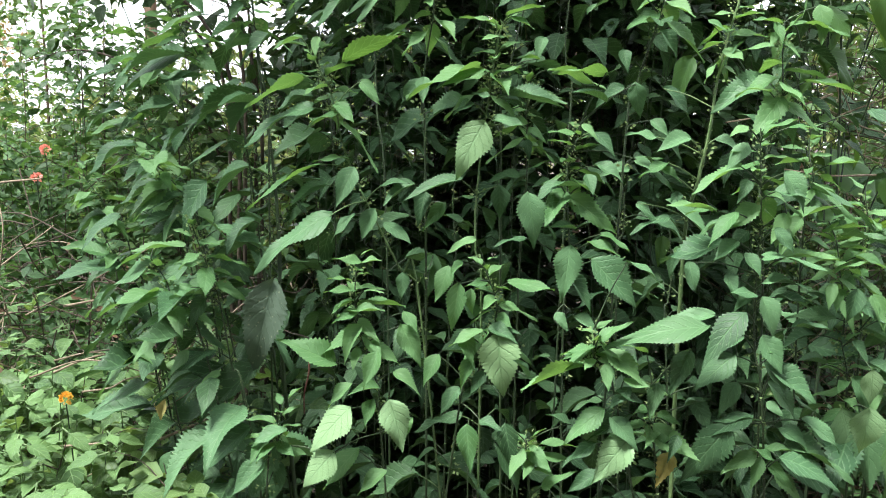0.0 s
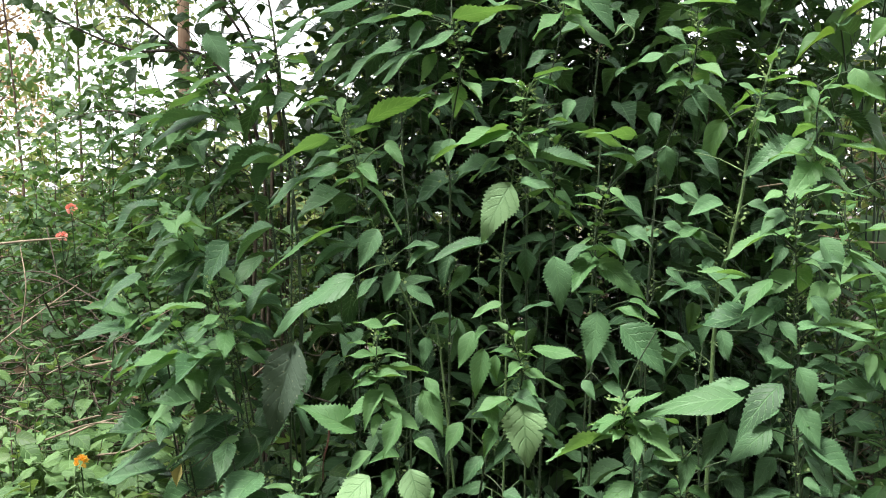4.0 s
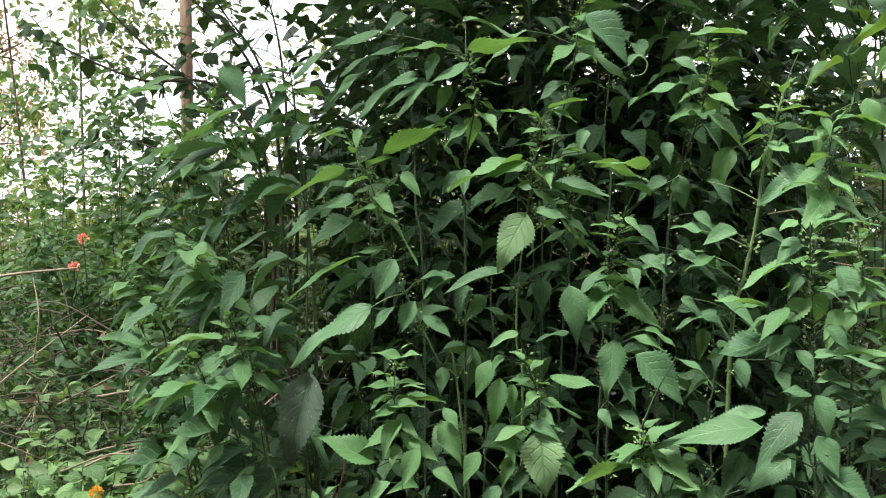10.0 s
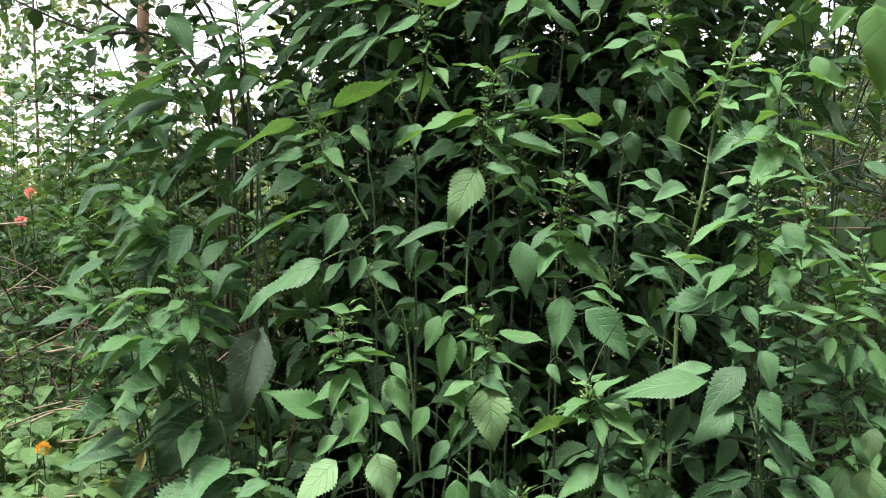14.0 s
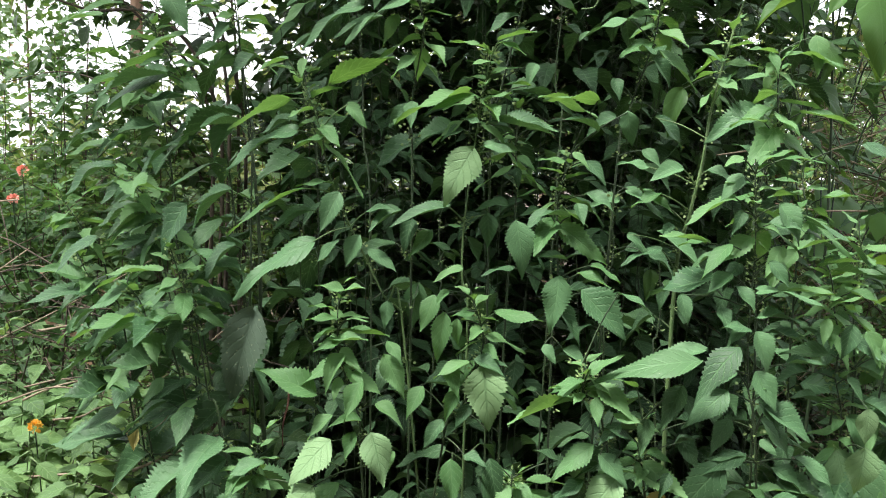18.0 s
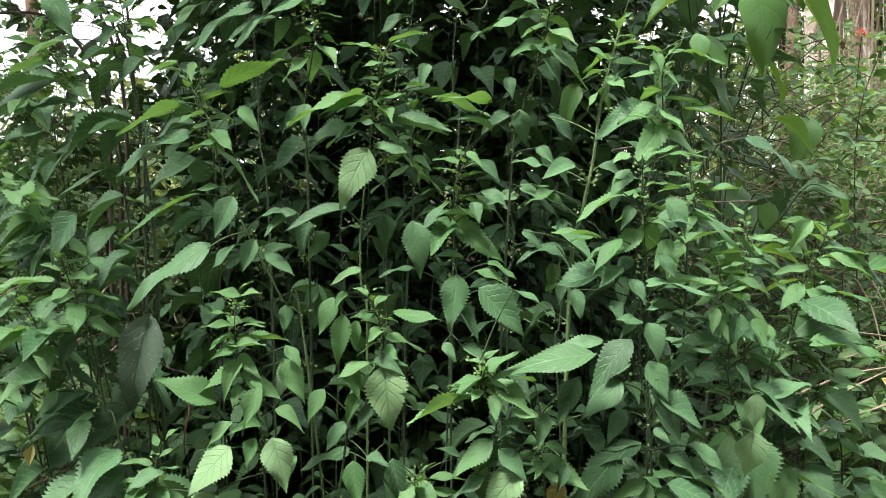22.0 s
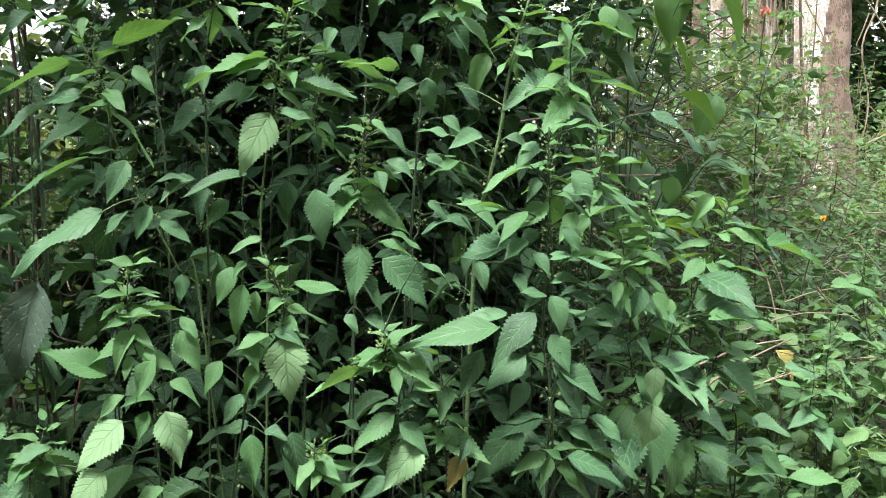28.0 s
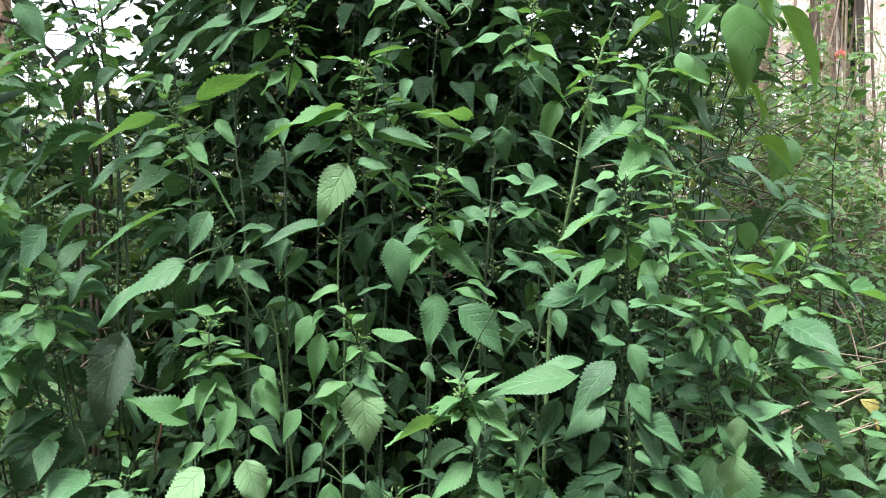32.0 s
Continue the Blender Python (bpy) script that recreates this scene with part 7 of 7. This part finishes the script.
for k in range(9):  # pale runners that cross the dark wood
    x, y, z = vines.uniform(3.75, 4.5), vines.uniform(6.0, 6.6), vines.uniform(1.4, 2.6)
    dx, dz = vines.uniform(-0.35, 0.35), vines.uniform(-0.6, 0.6)
    twig("thin pale runner tangled before the dark wood", tuple((x + dx * q / 4 + vines.uniform(-0.06, 0.06), y, z + dz * q / 4 + vines.uniform(-0.06, 0.06)) for q in range(5)), vines.uniform(0.003, 0.006), TWIG_PALE, "pale_runner", "creeper")
for k in range(16):  # thin stems that climb beside the pale trees
    x, y = 2.9 + 0.6 * k / 15 + vines.uniform(-0.05, 0.05), vines.uniform(6.1, 6.8)
    sway = [vines.uniform(-0.09, 0.09) for _ in range(5)]
    twig("thin climbing stem beside the pale tree", tuple((x + sway[q], y, 0.6 + 0.75 * q) for q in range(5)), vines.choice((0.006, 0.009, 0.014)), vines.choice((TWIG_PALE, BARK_MOTTLED, BARK_BROWN)), "climbing_stem", "creeper")


def brush_pile(label, at, spread, count, seed, pale=0.2):
    """A heap of dead twigs with a few dry leaves caught in it."""
    r, g = random.Random(seed), np.random.default_rng(seed)
    x, y, top = at
    foot = ground_z(x, y)
    thing = root("brush_pile", (x, y, foot), label, "brush", "dead brush")
    for part_mat, share in ((WOOD, 1 - pale), (TWIG_PALE, pale)):
        runs = []
        for _ in range(int(count * share)):
            a, up = r.uniform(0, 6.28), r.uniform(0.15, 1.0)
            c = np.array([x + r.gauss(0, spread * 0.5), y + r.gauss(0, spread * 0.35), foot + (top - foot) * up])
            d = np.array([math.cos(a), 0.6 * math.sin(a), r.uniform(-0.6, 0.6)]) * r.uniform(0.05, 0.2)
            runs.append((bend([c - d, c + [0, 0, r.uniform(-0.05, 0.06)], c + d], 8), np.linspace(0.002, 0.0008, len(bend([c - d, c, c + d], 8)))))
        child("tangle", tubes("tangle", part_mat, runs, 5), thing, kind="stuff")
    n = count // 3
    p = np.stack([g.normal(x, spread * 0.5, n), g.normal(y, spread * 0.35, n), foot + (top - foot) * g.uniform(0.2, 1.0, n)], -1)
    child("litter", crowd("litter", DRY_BROWN, p, g.normal(size=(n, 3)), g.normal(size=(n, 3)), g.uniform(0.012, 0.028, n), 0.6), thing, kind="stuff")


brush_pile("heap of dead brown twigs and dry leaves", (-0.975, 2.250, 1.255), 0.35, 150, 31)
brush_pile("heap of dead brown twigs and dry leaves", (-0.72, 2.1, 1.2), 0.25, 130, 36)
brush_pile("heap of dead brown twigs and dry leaves", (-1.411, 2.600, 1.197), 0.45, 150, 32)
brush_pile("dead twigs tangled beside the thicket", (1.196, 2.700, 1.656), 0.35, 130, 33)
brush_pile("dead twigs tangled in the scrub", (1.397, 2.400, 1.132), 0.4, 120, 34)
brush_pile("dead twigs tangled in the scrub", (1.75, 3.0, 1.35), 0.45, 70, 37)
brush_pile("dead twigs tangled in the scrub", (2.2, 3.6, 1.45), 0.5, 70, 38)
brush_pile("dead twigs tangled beside the thicket", (1.0, 2.55, 1.85), 0.3, 110, 39)
brush_pile("pale dry stems tangled in the scrub", (-1.15, 2.15, 1.35), 0.35, 100, 40, 0.12)
brush_pile("pale dry stems tangled in the scrub", (-1.5, 2.5, 1.4), 0.4, 100, 41, 0.12)
brush_pile("pale dry stems tangled beside the thicket", (0.95, 2.5, 1.7), 0.28, 90, 42, 0.5)
brush_pile("pale dry stems tangled beside the thicket", (1.2, 2.9, 1.75), 0.35, 80, 43, 0.5)
brush_pile("dead twigs tangled before the pale trees", (2.580, 5.200, 1.525), 0.8, 160, 35)


# ---- standing trees ----
tree("tall tree with pale flaking bark", (3.911, 7.000, 1.512), -0.03, 9.0, 0.25, BARK_PALE, FAR_GREEN, 71, 1.2, 4000, from_height=0.86, strip=-0.25)
tree("tree with pale bark and a flared foot", (3.891, 8.000, 1.531), -0.06, 9.0, 0.3, BARK_PALE, FAR_GREEN, 72, 1.2, 4000, flare=2.2, from_height=0.86, strip=0.7)
tree("slim tree with brown bark", (3.577, 8.600, 1.553), 0.03, 8.0, 0.06, BARK_MOTTLED, FAR_GREEN, 73, 1.6, 4000, from_height=0.72)
tree("slim tree with brown bark", (3.651, 7.400, 1.528), -0.02, 8.0, 0.055, BARK_MOTTLED, FAR_GREEN, 74, 1.6, 4000, from_height=0.72)
tree("thin tree with orange-brown bark in bright haze", (-2.09, 6.000, 1.869), 0.01, 6.0, 0.055, BARK_ORANGE, FAR_GREEN, 75, 1.6, 2500, from_height=0.72)
tree("far tree with dry orange leaves", (-5.608, 9.000, 2.159), 0.02, 5.0, 0.12, BARK_BROWN, DRY, 76, 1.25, 12000, 0.055, from_height=0.2, limbs=12)
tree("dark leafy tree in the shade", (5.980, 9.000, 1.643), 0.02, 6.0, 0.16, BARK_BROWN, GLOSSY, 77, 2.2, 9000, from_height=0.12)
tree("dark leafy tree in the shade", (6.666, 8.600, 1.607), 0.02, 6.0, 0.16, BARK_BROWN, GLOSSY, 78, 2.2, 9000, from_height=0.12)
# added out of view: the crown keeps sun off the thicket's inside
tree("unseen leaning tree added so that its crown shades the thicket", (-2.7, 2.4), 0.48, 5.2, 0.06, BARK_BROWN, SCRUB, 90, 1.5, 20000, 0.13, from_height=0.7, limbs=12)
# added so that its high crown blocks sky light from behind
tree("tree added well behind the thicket to cut sky light", (-0.3, 6.6), 0.05, 5.5, 0.05, BARK_BROWN, FAR_GREEN, 92, 2.3, 11000, 0.13, from_height=0.62, limbs=10)
for k, (x, y) in enumerate(((-1.0, 11), (0.8, 10), (6.0, 13), (-0.2, 14), (8.5, 11))):
    tree("leafy tree far behind the thicket", (x, y), 0.02, 7.0, 0.14, BARK_BROWN, FAR_GREEN, 80 + k, 2.4, 6000, 0.1, from_height=0.12)

for k, (x, y, h, w) in enumerate(((4.29, 10.50, 1.56, 1.0), (5.12, 11.00, 1.54, 1.0), (5.43, 10.50, 1.52, 1.0), (6.51, 10.80, 1.49, 1.0))):
    tree("leafy tree in the shade behind the pale trees", (x, y), 0.0, 6.5, 0.08, BARK_BROWN, SCRUB if k % 2 else FAR_GREEN, 320 + k, 1.9, 9000, 0.1, from_height=0.08, limbs=12)

# unseen trees added behind the path and on both sides, to cut sky light
for k in range(9):
    a = radians(203 + 17 * k)
    far = 4.6 + 0.8 * (k % 3)
    tree("unseen tree added behind the path to block low sky light", (far * math.cos(a), far * math.sin(a)), 0.0, 8.0, 0.14, BARK_BROWN, GLOSSY, 200 + k, 1.3 if k in (0, 1, 2, 3) else 2.1, 6000, 0.26, from_height=0.08, limbs=12)

# ---- ground ----
ground_v, ground_f = [], []
radii = np.concatenate([np.linspace(0.3, 12, 40), np.geomspace(14, 600, 20)])
for i, rad in enumerate(radii):
    for j in range(64):
        a = j / 64 * 2 * math.pi
        x, y = rad * math.cos(a), rad * math.sin(a)
        ground_v.append((x, y, ground_z(x, y)))
ground_v.append((0, 0, ground_z(0, 0)))
for i in range(len(radii) - 1):
    for j in range(64):
        k = (j + 1) % 64
        ground_f.append((i * 64 + j, (i + 1) * 64 + j, (i + 1) * 64 + k, i * 64 + k))
ground_f += [(len(ground_v) - 1, j, (j + 1) % 64) for j in range(64)]
ground = new("ground", mesh_object("ground", ground_v, ground_f, SOIL))
tagged(ground, "dark bare soil with leaf litter under the thicket", "ground", kind="structure")
